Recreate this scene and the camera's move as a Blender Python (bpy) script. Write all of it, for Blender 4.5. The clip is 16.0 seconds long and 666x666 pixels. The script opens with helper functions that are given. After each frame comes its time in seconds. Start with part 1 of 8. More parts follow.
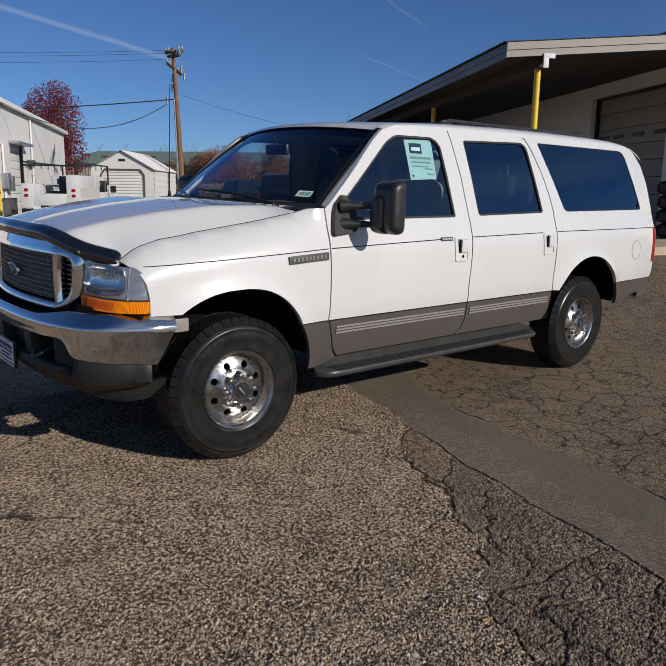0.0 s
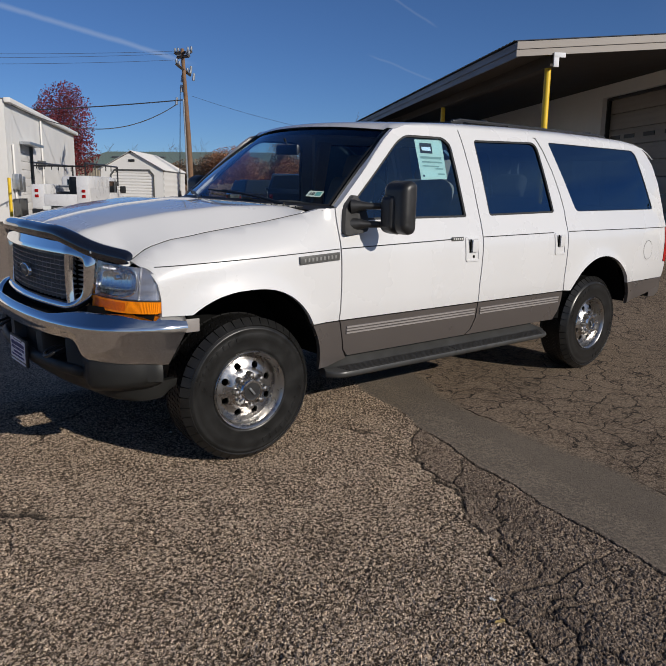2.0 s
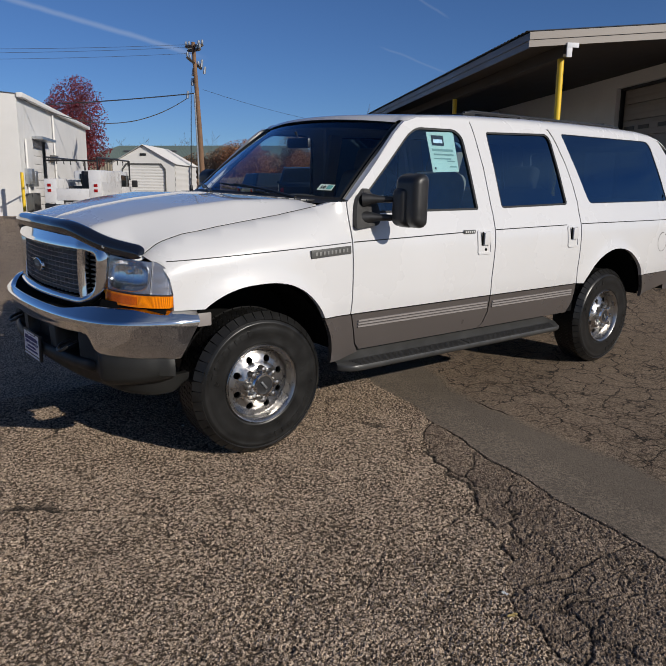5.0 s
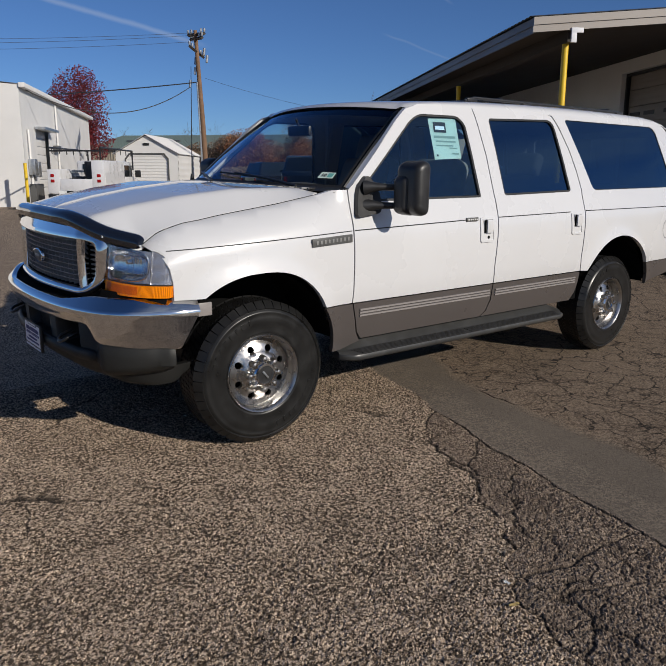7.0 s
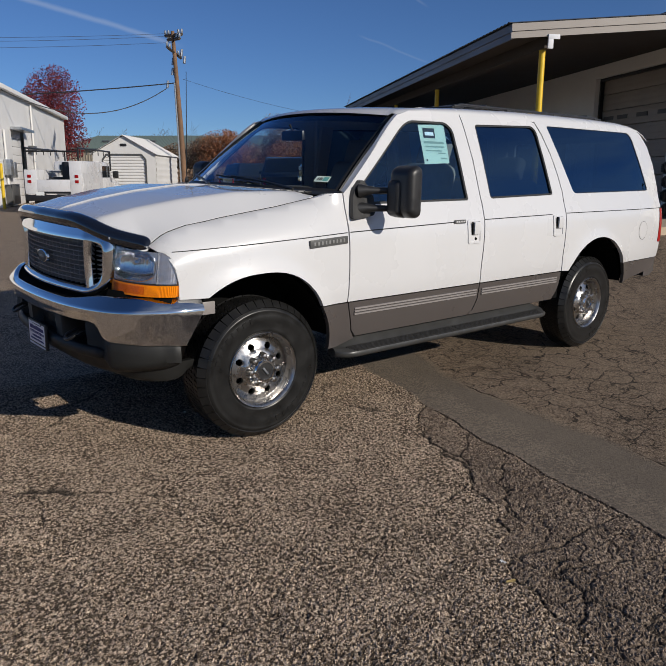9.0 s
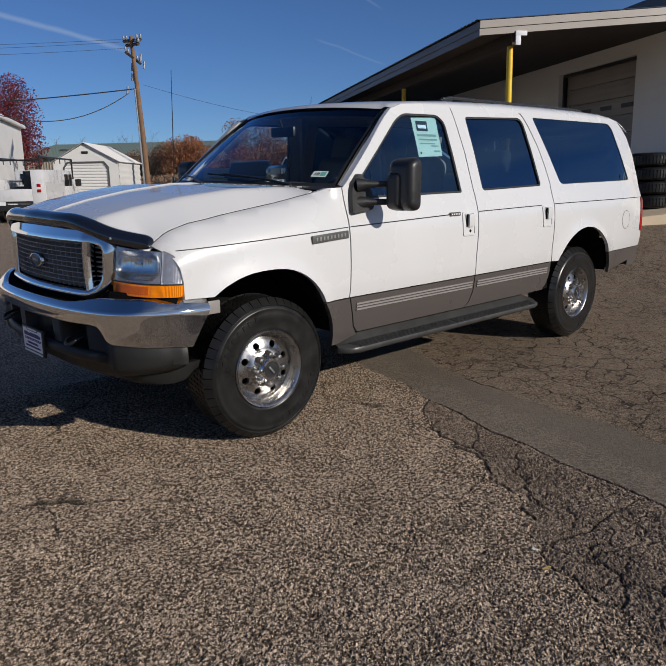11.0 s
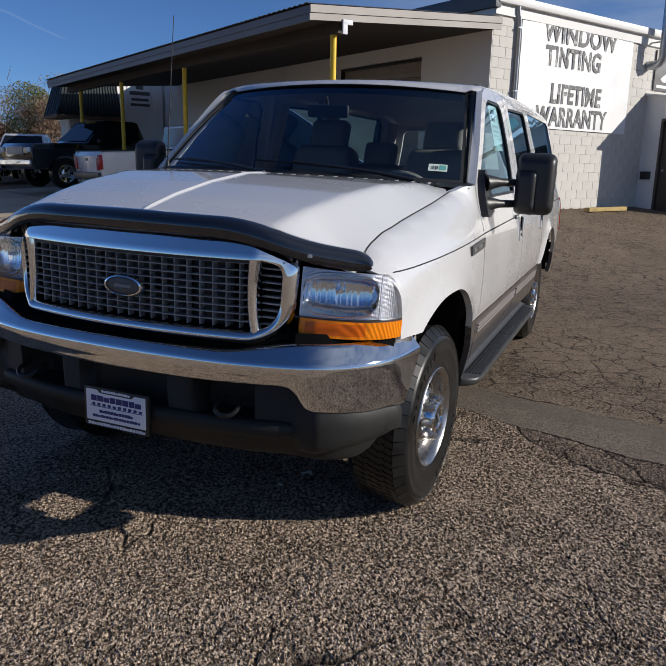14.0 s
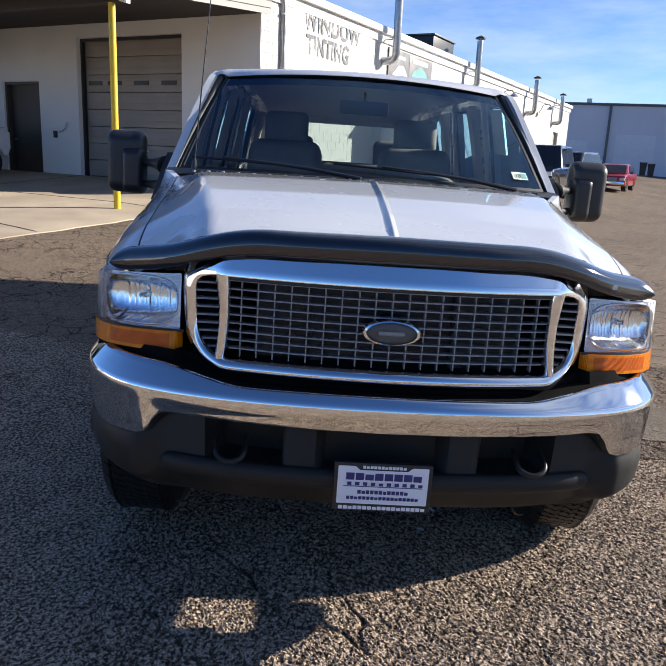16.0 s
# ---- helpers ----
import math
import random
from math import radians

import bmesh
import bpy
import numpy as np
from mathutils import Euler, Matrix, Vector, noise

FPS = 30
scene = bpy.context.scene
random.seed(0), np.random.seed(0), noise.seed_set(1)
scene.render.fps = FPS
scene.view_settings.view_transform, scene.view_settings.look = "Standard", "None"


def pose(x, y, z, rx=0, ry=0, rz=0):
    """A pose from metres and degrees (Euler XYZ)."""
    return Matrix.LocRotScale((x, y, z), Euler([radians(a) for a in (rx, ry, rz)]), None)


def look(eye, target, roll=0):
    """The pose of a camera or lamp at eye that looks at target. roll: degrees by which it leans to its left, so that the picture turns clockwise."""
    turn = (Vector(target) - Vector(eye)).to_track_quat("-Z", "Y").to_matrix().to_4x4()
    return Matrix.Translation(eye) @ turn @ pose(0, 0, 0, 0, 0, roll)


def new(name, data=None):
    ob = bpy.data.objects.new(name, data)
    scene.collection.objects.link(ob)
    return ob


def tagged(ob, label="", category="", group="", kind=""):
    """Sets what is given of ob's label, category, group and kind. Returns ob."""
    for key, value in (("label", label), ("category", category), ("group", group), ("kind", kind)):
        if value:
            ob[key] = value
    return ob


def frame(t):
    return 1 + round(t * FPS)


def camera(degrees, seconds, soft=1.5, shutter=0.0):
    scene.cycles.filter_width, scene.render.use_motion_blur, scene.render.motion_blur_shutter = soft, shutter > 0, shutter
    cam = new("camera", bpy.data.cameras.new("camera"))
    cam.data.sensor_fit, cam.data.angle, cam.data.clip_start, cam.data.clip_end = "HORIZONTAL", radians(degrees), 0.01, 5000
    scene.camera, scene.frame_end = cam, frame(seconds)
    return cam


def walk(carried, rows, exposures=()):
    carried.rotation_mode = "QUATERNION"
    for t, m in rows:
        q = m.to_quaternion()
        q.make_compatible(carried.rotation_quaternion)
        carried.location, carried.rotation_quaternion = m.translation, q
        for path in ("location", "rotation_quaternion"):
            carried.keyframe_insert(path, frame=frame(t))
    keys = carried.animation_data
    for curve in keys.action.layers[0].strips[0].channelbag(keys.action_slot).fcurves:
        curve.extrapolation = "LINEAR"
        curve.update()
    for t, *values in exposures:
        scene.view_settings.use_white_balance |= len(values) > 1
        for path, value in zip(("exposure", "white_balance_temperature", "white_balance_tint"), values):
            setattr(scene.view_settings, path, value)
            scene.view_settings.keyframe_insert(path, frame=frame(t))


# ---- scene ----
cam = camera(50.4, 16.0, soft=0.3)
PATH = [
    (0, (-2.051, -4.165, 1.479), (-0.779, -2.671, 1.089), 0.9),
    (0.5, (-2.051, -4.163, 1.481), (-0.788, -2.659, 1.103), 0.7),
    (1, (-2.05, -4.16, 1.479), (-0.787, -2.659, 1.092), 1.0),
    (1.5, (-2.059, -4.16, 1.485), (-0.801, -2.653, 1.104), 1.0),
    (2, (-2.057, -4.155, 1.479), (-0.804, -2.646, 1.089), 0.8),
    (2.5, (-2.059, -4.157, 1.484), (-0.807, -2.65, 1.083), 0.7),
    (3, (-2.056, -4.157, 1.478), (-0.812, -2.643, 1.079), 0.8),
    (3.5, (-2.06, -4.155, 1.477), (-0.819, -2.638, 1.077), 0.9),
    (4, (-2.06, -4.152, 1.48), (-0.824, -2.633, 1.072), 1.0),
    (6.3, (-1.997, -4.153, 1.483), (-0.781, -2.618, 1.074), -0.1),
    (6.5, (-1.962, -4.153, 1.484), (-0.745, -2.623, 1.058), 0.6),
    (7, (-2.029, -4.149, 1.477), (-0.818, -2.619, 1.038), 0.1),
    (7.5, (-2.212, -4.125, 1.466), (-0.922, -2.657, 1.039), -0.3),
    (8, (-2.284, -4.141, 1.489), (-0.945, -2.727, 1.036), 0.4),
    (8.5, (-2.255, -4.18, 1.478), (-0.959, -2.715, 1.065), 1.4),
    (9, (-2.221, -4.201, 1.493), (-0.958, -2.712, 1.057), 0.3),
    (9.2, (-2.222, -4.203, 1.501), (-0.986, -2.698, 1.046), 0.9),
    (11.3, (-2.37, -3.919, 1.433), (-1.019, -2.505, 1.013), -0.9),
    (11.5, (-2.377, -3.8, 1.426), (-0.957, -2.454, 1.012), 2.0),
    (12, (-2.48, -3.491, 1.41), (-0.961, -2.255, 1.007), 3.3),
    (12.5, (-2.67, -3.113, 1.436), (-1.076, -1.981, 1.016), 3.1),
    (13, (-2.743, -2.643, 1.452), (-1.13, -1.55, 1.0), 2.1),
    (13.5, (-2.859, -2.175, 1.471), (-1.123, -1.286, 1.026), 1.7),
    (14, (-2.894, -1.689, 1.471), (-1.098, -0.94, 1.009), 1.2),
    (14.4, (-2.932, -1.27, 1.472), (-1.088, -0.636, 1.024), 2.7),
    (14.5, (-2.95, -1.192, 1.49), (-1.087, -0.617, 1.045), 1.9),
    (15, (-2.961, -0.722, 1.503), (-1.064, -0.316, 1.017), 0.6),
    (15.5, (-2.897, -0.234, 1.521), (-0.968, 0.017, 1.056), 2.5),
    (16, (-2.84, 0.236, 1.526), (-0.902, 0.15, 1.038), 2.7),
]
walk(cam, [(t, look(eye, target, roll)) for t, eye, target, roll in PATH],
     exposures=[(0.0, 0.0, 6450, 10), (9.0, 0.0, 6450, 10), (13.0, 0.0, 6350, 10), (13.5, 0.0, 6300, 10), (14.5, 0.66, 6260, 10), (15.2, 0.97, 6220, 10), (16.0, 1.27, 6450, 10)])


# ---- world, sun ----
SUN_TO = Vector((0.22, -1.0, 0.43)).normalized()
world = bpy.data.worlds.new("sky")
scene.world = world
world.use_nodes = True
wn, wl = world.node_tree.nodes, world.node_tree.links
sky = wn.new("ShaderNodeTexSky")
sky.sky_type, sky.sun_disc = "NISHITA", False
sky.sun_elevation = math.asin(SUN_TO.z)
sky.sun_rotation = math.atan2(SUN_TO.x, SUN_TO.y)
sky.air_density, sky.dust_density, sky.ozone_density = 0.75, 0.0, 5.0
wn["Background"].inputs["Strength"].default_value = 0.064
SKY_DIR = wn.new("ShaderNodeTexCoord").outputs["Generated"]


def sky_mix(fac, a, b, mode="MIX"):
    x = wn.new("ShaderNodeMix")
    x.data_type, x.blend_type = "RGBA", mode
    for sock, v in ((x.inputs[0], fac), (x.inputs[6], a), (x.inputs[7], b)):
        if isinstance(v, bpy.types.NodeSocket):
            wl.new(v, sock)
        else:
            sock.default_value = v if isinstance(v, (int, float)) else (*v, 1)
    return x.outputs[2]


def sky_math(op, a, b, c=0.0):
    x = wn.new("ShaderNodeMath")
    x.operation = op
    for k, v in enumerate((a, b, c)):
        if isinstance(v, bpy.types.NodeSocket):
            wl.new(v, x.inputs[k])
        else:
            x.inputs[k].default_value = v
    return x.outputs[0]


def sky_ramp(v, lo, hi, a=0.0, b=1.0):
    x = wn.new("ShaderNodeMapRange")
    x.interpolation_type = "SMOOTHSTEP"
    x.inputs[1].default_value, x.inputs[2].default_value, x.inputs[3].default_value, x.inputs[4].default_value = lo, hi, a, b
    wl.new(v, x.inputs[0])
    return x.outputs[0]


def sky_dot(v):
    x = wn.new("ShaderNodeVectorMath")
    x.operation = "DOT_PRODUCT"
    wl.new(SKY_DIR, x.inputs[0])
    x.inputs[1].default_value = v
    return x.outputs["Value"]


def sky_noise(scale, stretch, detail=6):
    mp = wn.new("ShaderNodeMapping")
    mp.inputs["Scale"].default_value = stretch
    wl.new(SKY_DIR, mp.inputs["Vector"])
    x = wn.new("ShaderNodeTexNoise")
    x.inputs["Scale"].default_value, x.inputs["Detail"].default_value, x.inputs["Roughness"].default_value = scale, detail, 0.6
    wl.new(mp.outputs[0], x.inputs["Vector"])
    return x.outputs["Fac"]


air = sky_mix(1.0, sky.outputs[0], (0.80, 0.94, 1.15), "MULTIPLY")
# thin high cloud over the street side
cirrus = sky_math("MULTIPLY", sky_ramp(sky_noise(2.6, (1.0, 1.0, 4.5)), 0.22, 0.70), sky_ramp(sky_dot((0.45, -0.89, 0.0)), -0.05, 0.45, 0.0, 0.55))
air = sky_mix(cirrus, air, (6.2, 6.9, 7.9))
# old vapour trails
for axis, mid, reach, wide, strong in (((-0.1351, 0.2530, -0.9580), (0.3576, 0.9141, 0.1910), 0.990, 0.0050, 0.20),
                                       ((-0.2237, 0.5053, -0.8334), (0.6879, 0.6876, 0.2323), 0.9988, 0.0024, 0.07),
                                       ((-0.1447, 0.3561, -0.9232), (0.6959, 0.6998, 0.1609), 0.9985, 0.0022, 0.07)):
    band = sky_ramp(sky_math("ABSOLUTE", sky_math("MULTIPLY_ADD", sky_noise(26, (1, 1, 1)), 0.004, sky_math("ADD", sky_dot(axis), -0.002)), 0.0), 0.0, wide, strong, 0.0)
    trail = sky_math("MULTIPLY", band, sky_ramp(sky_dot(mid), reach, reach + (1 - reach) * 0.6))
    air = sky_mix(trail, air, (9.0, 9.6, 10.4))
wl.new(air, wn["Background"].inputs["Color"])

sun = new("sun", bpy.data.lights.new("sun", "SUN"))
sun.data.energy, sun.data.angle, sun.data.color = 4.15, radians(0.53), (1.0, 0.925, 0.82)
sun.matrix_world = look((0, 0, 30), Vector((0, 0, 30)) - SUN_TO)


# ---- materials ----
def nodes_of(name):
    m = bpy.data.materials.new(name)
    m.use_nodes = True
    return m, m.node_tree.nodes, m.node_tree.links, m.node_tree.nodes["Principled BSDF"]


def mixc(n, l, fac, a, b, mode="MIX"):
    x = n.new("ShaderNodeMix")
    x.data_type, x.blend_type = "RGBA", mode
    for sock, v in ((x.inputs[0], fac), (x.inputs[6], a), (x.inputs[7], b)):
        if isinstance(v, bpy.types.NodeSocket):
            l.new(v, sock)
        else:
            sock.default_value = v if isinstance(v, (int, float)) else (*v[:3], 1)
    return x.outputs[2]


def noise_of(n, l, coord, scale, detail=4, rough=0.55):
    x = n.new("ShaderNodeTexNoise")
    x.inputs["Scale"].default_value, x.inputs["Detail"].default_value, x.inputs["Roughness"].default_value = scale, detail, rough
    l.new(coord, x.inputs["Vector"])
    return x.outputs["Fac"]


def ramp_of(n, l, fac, lo, hi, a=0.0, b=1.0):
    x = n.new("ShaderNodeMapRange")
    x.inputs[1].default_value, x.inputs[2].default_value, x.inputs[3].default_value, x.inputs[4].default_value = lo, hi, a, b
    l.new(fac, x.inputs[0])
    return x.outputs[0]


def surf(name, color, rough=0.5, metal=0.0, var=0.12, scale=3.0, fine=60.0, bump=0.0, coat=0.0, spec=0.5, random_tone=0.0):
    """A painted, plastic, metal or stony surface with stains and grain at two scales."""
    m, n, l, p = nodes_of(name)
    co = n.new("ShaderNodeTexCoord").outputs["Object"]
    big, small = noise_of(n, l, co, scale, 5), noise_of(n, l, co, fine, 3)
    dark = tuple(c * (1 - 2 * var) for c in color)
    light = tuple(min(1, c * (1 + var)) for c in color)
    c1 = mixc(n, l, ramp_of(n, l, big, 0.3, 0.7), dark, light)
    c2 = mixc(n, l, ramp_of(n, l, small, 0.3, 0.7, 0, 0.5 if var > 0.03 else 0.1), c1, tuple(c * (1 - var) for c in color))
    if random_tone:
        oi = n.new("ShaderNodeObjectInfo").outputs["Random"]
        c2 = mixc(n, l, ramp_of(n, l, oi, 0, 1, 0, random_tone), c2, tuple(c * 0.6 for c in color))
    l.new(c2, p.inputs["Base Color"])
    l.new(ramp_of(n, l, big, 0.3, 0.7, max(0.0, rough - 0.08 * (rough > 0.1)), rough + 0.06 * (rough > 0.1)), p.inputs["Roughness"])
    p.inputs["Metallic"].default_value = metal
    p.inputs["Specular IOR Level"].default_value = spec
    p.inputs["Coat Weight"].default_value, p.inputs["Coat Roughness"].default_value = coat, 0.03
    if bump:
        b = n.new("ShaderNodeBump")
        b.inputs["Strength"].default_value, b.inputs["Distance"].default_value = 0.6, bump
        l.new(small, b.inputs["Height"])
        l.new(b.outputs[0], p.inputs["Normal"])
    return m


def glass_of(name, tint, gloss_ior=1.5, rough=0.0, sheen=(1.0, 1.0, 1.0)):
    """Thin tinted glass: clear with a sheen that grows at grazing angles; a blue sheen colour paints in deep sky."""
    m, n, l, p = nodes_of(name)
    n.remove(p)
    t, g, mx, f = n.new("ShaderNodeBsdfTransparent"), n.new("ShaderNodeBsdfGlossy"), n.new("ShaderNodeMixShader"), n.new("ShaderNodeFresnel")
    t.inputs[0].default_value = (*tint, 1)
    g.inputs["Roughness"].default_value = rough
    g.inputs["Color"].default_value = (*sheen, 1)
    f.inputs[0].default_value = gloss_ior
    l.new(f.outputs[0], mx.inputs[0])
    l.new(t.outputs[0], mx.inputs[1])
    l.new(g.outputs[0], mx.inputs[2])
    l.new(mx.outputs[0], n["Material Output"].inputs[0])
    return m


def lens_of(name, color, trans, rough=0.08):
    """Moulded plastic lamp lens, partly letting light through."""
    m, n, l, p = nodes_of(name)
    tr, mx = n.new("ShaderNodeBsdfTranslucent"), n.new("ShaderNodeMixShader")
    tr.inputs[0].default_value = (*color, 1)
    p.inputs["Base Color"].default_value = (*color, 1)
    p.inputs["Roughness"].default_value = rough
    p.inputs["Coat Weight"].default_value = 0.4
    p.inputs["Specular IOR Level"].default_value = 0.3
    mx.inputs[0].default_value = trans
    w = n.new("ShaderNodeTexWave")
    w.inputs["Scale"].default_value = 95
    w.bands_direction = "Y"
    l.new(n.new("ShaderNodeTexCoord").outputs["Object"], w.inputs["Vector"])
    b = n.new("ShaderNodeBump")
    b.inputs["Strength"].default_value, b.inputs["Distance"].default_value = 0.45, 0.003
    l.new(w.outputs["Fac"], b.inputs["Height"])
    l.new(b.outputs[0], p.inputs["Normal"])
    # glints and depths of the moulded prisms behind the skin, painted into the colour
    q = noise_of(n, l, n.new("ShaderNodeTexCoord").outputs["Object"], 34, 4, 0.7)
    l.new(mixc(n, l, ramp_of(n, l, mixc(n, l, 0.45, q, w.outputs["Fac"]), 0.30, 0.68), tuple(v * 0.66 for v in color), tuple(min(1.0, v * 1.15) for v in color)), p.inputs["Base Color"])
    l.new(p.outputs[0], mx.inputs[1])
    l.new(tr.outputs[0], mx.inputs[2])
    l.new(mx.outputs[0], n["Material Output"].inputs[0])
    return m


def asphalt_of(name):
    """Worn asphalt: brown chippings, a smooth sealed strip across the lot and cracked ground beside it."""
    m, n, l, p = nodes_of(name)
    co = n.new("ShaderNodeTexCoord").outputs["Object"]

    def mth(op, a, b, c=0.0):
        x = n.new("ShaderNodeMath")
        x.operation = op
        for k, v in enumerate((a, b, c)):
            if isinstance(v, bpy.types.NodeSocket):
                l.new(v, x.inputs[k])
            else:
                x.inputs[k].default_value = v
        return x.outputs[0]

    def warped(scale, amount):
        nt, w = n.new("ShaderNodeTexNoise"), n.new("ShaderNodeVectorMath")
        nt.inputs["Scale"].default_value, nt.inputs["Detail"].default_value = scale, 6
        l.new(co, nt.inputs["Vector"])
        w.operation = "MULTIPLY_ADD"
        l.new(nt.outputs["Color"], w.inputs[0])
        w.inputs[1].default_value = (amount,) * 3
        l.new(co, w.inputs[2])
        return w.outputs[0]

    def edges(vec, scale):
        x = n.new("ShaderNodeTexVoronoi")
        x.feature = "DISTANCE_TO_EDGE"
        x.inputs["Scale"].default_value = scale
        l.new(vec, x.inputs["Vector"])
        return x.outputs["Distance"]

    xyz = n.new("ShaderNodeSeparateXYZ")
    l.new(co, xyz.inputs[0])

    def lin(a, b, c):
        return mth("MULTIPLY_ADD", xyz.outputs[1], b, mth("MULTIPLY_ADD", xyz.outputs[0], a, c))

    def chips_of(scale):
        v = n.new("ShaderNodeTexVoronoi")
        v.inputs["Scale"].default_value = scale
        l.new(co, v.inputs["Vector"])
        s = n.new("ShaderNodeSeparateColor")
        l.new(v.outputs["Color"], s.inputs[0])
        return v.outputs["Distance"], s.outputs[0]

    def zone(key):
        x = n.new("ShaderNodeAttribute")
        x.attribute_name = key
        return x.outputs["Fac"]

    worn, sealed, split = zone("worn"), zone("sealed"), zone("split")
    d1, s1 = chips_of(130)
    d2, s2 = chips_of(270)
    big, mid, small = noise_of(n, l, co, 0.35, 4), noise_of(n, l, co, 3.0, 5), noise_of(n, l, co, 210, 3, 0.7)
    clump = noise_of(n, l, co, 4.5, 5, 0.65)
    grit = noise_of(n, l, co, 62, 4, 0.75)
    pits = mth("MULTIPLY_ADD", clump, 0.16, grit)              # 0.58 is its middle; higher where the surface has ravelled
    base = mixc(n, l, ramp_of(n, l, big, 0.35, 0.65), (0.440, 0.325, 0.230), (0.545, 0.406, 0.290))
    base = mixc(n, l, ramp_of(n, l, mid, 0.35, 0.7, 0, 0.5), base, (0.395, 0.287, 0.200))
    coarse = mixc(n, l, ramp_of(n, l, s1, 0.42, 0.80), (0.145, 0.103, 0.071), (0.840, 0.685, 0.520))
    fine = mixc(n, l, ramp_of(n, l, s2, 0.48, 0.78), (0.085, 0.060, 0.042), (0.840, 0.680, 0.515))
    base = mixc(n, l, 0.66, base, mixc(n, l, 0.5, coarse, fine))
    # pits coloured nearly black, so the shade in the hollows is painted in
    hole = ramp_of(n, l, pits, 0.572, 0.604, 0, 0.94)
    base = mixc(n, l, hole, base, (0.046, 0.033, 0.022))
    height = mixc(n, l, 0.4, ramp_of(n, l, d1, 0.0, 0.8, 1, 0), mixc(n, l, 0.5, ramp_of(n, l, d2, 0.0, 0.8, 1, 0), small))
    height = mixc(n, l, hole, height, (-0.8, -0.8, -0.8))

    wob = mth("MULTIPLY_ADD", noise_of(n, l, co, 1.3, 7, 0.68), 0.34, lin(0.952, -0.306, -1.94))      # across the strip
    beyond = ramp_of(n, l, wob, -0.05, 0.05)
    base = mixc(n, l, mth("MULTIPLY", worn, 0.74), base, (0.125, 0.094, 0.072))
    base = mixc(n, l, mth("MULTIPLY", beyond, 0.66), base, mixc(n, l, ramp_of(n, l, big, 0.4, 0.6), (0.122, 0.090, 0.063), (0.160, 0.119, 0.084)))
    strip = mth("MULTIPLY", sealed, 0.80)
    base = mixc(n, l, strip, base, mixc(n, l, mid, (0.108, 0.092, 0.074), (0.152, 0.128, 0.101)))
    # cracks of the far side: wide-meshed ones and a finer net
    wide = mth("MULTIPLY", ramp_of(n, l, edges(warped(5.0, 0.24), 3.8), 0.007, 0.030, 1.0, 0), ramp_of(n, l, noise_of(n, l, co, 0.8, 4), 0.32, 0.46))
    net = mth("MULTIPLY", ramp_of(n, l, edges(warped(9.0, 0.13), 9.0), 0.012, 0.050, 0.75, 0), ramp_of(n, l, noise_of(n, l, co, 1.1, 5), 0.42, 0.56))
    crack = mth("MULTIPLY", mth("MAXIMUM", wide, net), mth("MULTIPLY", beyond, ramp_of(n, l, sealed, 0.0, 0.5, 1, 0)))
    crack = mth("MAXIMUM", crack, mth("MULTIPLY", split, 0.92))
    base = mixc(n, l, crack, base, (0.018, 0.015, 0.012))
    height = mixc(n, l, strip, height, mixc(n, l, 0.5, small, (0.6, 0.6, 0.6)))
    height = mixc(n, l, crack, height, (-1.5, -1.5, -1.5))
    l.new(base, p.inputs["Base Color"])
    p.inputs["Roughness"].default_value = 0.86
    p.inputs["Specular IOR Level"].default_value = 0.15
    b = n.new("ShaderNodeBump")
    b.inputs["Strength"].default_value, b.inputs["Distance"].default_value = 1.0, 0.0022
    l.new(height, b.inputs["Height"])
    l.new(b.outputs[0], p.inputs["Normal"])
    return m


def fluted_of(name, color):
    """Moulded clear plastic with fine ribs, silvered behind."""
    m, n, l, p = nodes_of(name)
    co = n.new("ShaderNodeTexCoord").outputs["Object"]
    p.inputs["Base Color"].default_value = (*color, 1)
    p.inputs["Metallic"].default_value, p.inputs["Roughness"].default_value = 0.9, 0.2
    p.inputs["Coat Weight"].default_value = 1.0
    b = n.new("ShaderNodeBump")
    b.inputs["Strength"].default_value, b.inputs["Distance"].default_value = 0.6, 0.0012
    a = [None, None]
    for k, way in enumerate(("Y", "Z")):
        w = n.new("ShaderNodeTexWave")
        w.bands_direction = way
        w.inputs["Scale"].default_value = 70
        l.new(co, w.inputs["Vector"])
        a[k] = w.outputs["Fac"]
    l.new(mixc(n, l, 0.5, a[0], a[1]), b.inputs["Height"])
    l.new(b.outputs[0], p.inputs["Normal"])
    return m


def leafy(name, a, b):
    m, n, l, p = nodes_of(name)
    g = n.new("ShaderNodeNewGeometry").outputs["Random Per Island"]
    c = mixc(n, l, g, a, b)
    tr, mx = n.new("ShaderNodeBsdfTranslucent"), n.new("ShaderNodeMixShader")
    l.new(c, p.inputs["Base Color"])
    l.new(c, tr.inputs[0])
    p.inputs["Roughness"].default_value = 0.6
    mx.inputs[0].default_value = 0.3
    l.new(p.outputs[0], mx.inputs[1])
    l.new(tr.outputs[0], mx.inputs[2])
    l.new(mx.outputs[0], n["Material Output"].inputs[0])
    return m


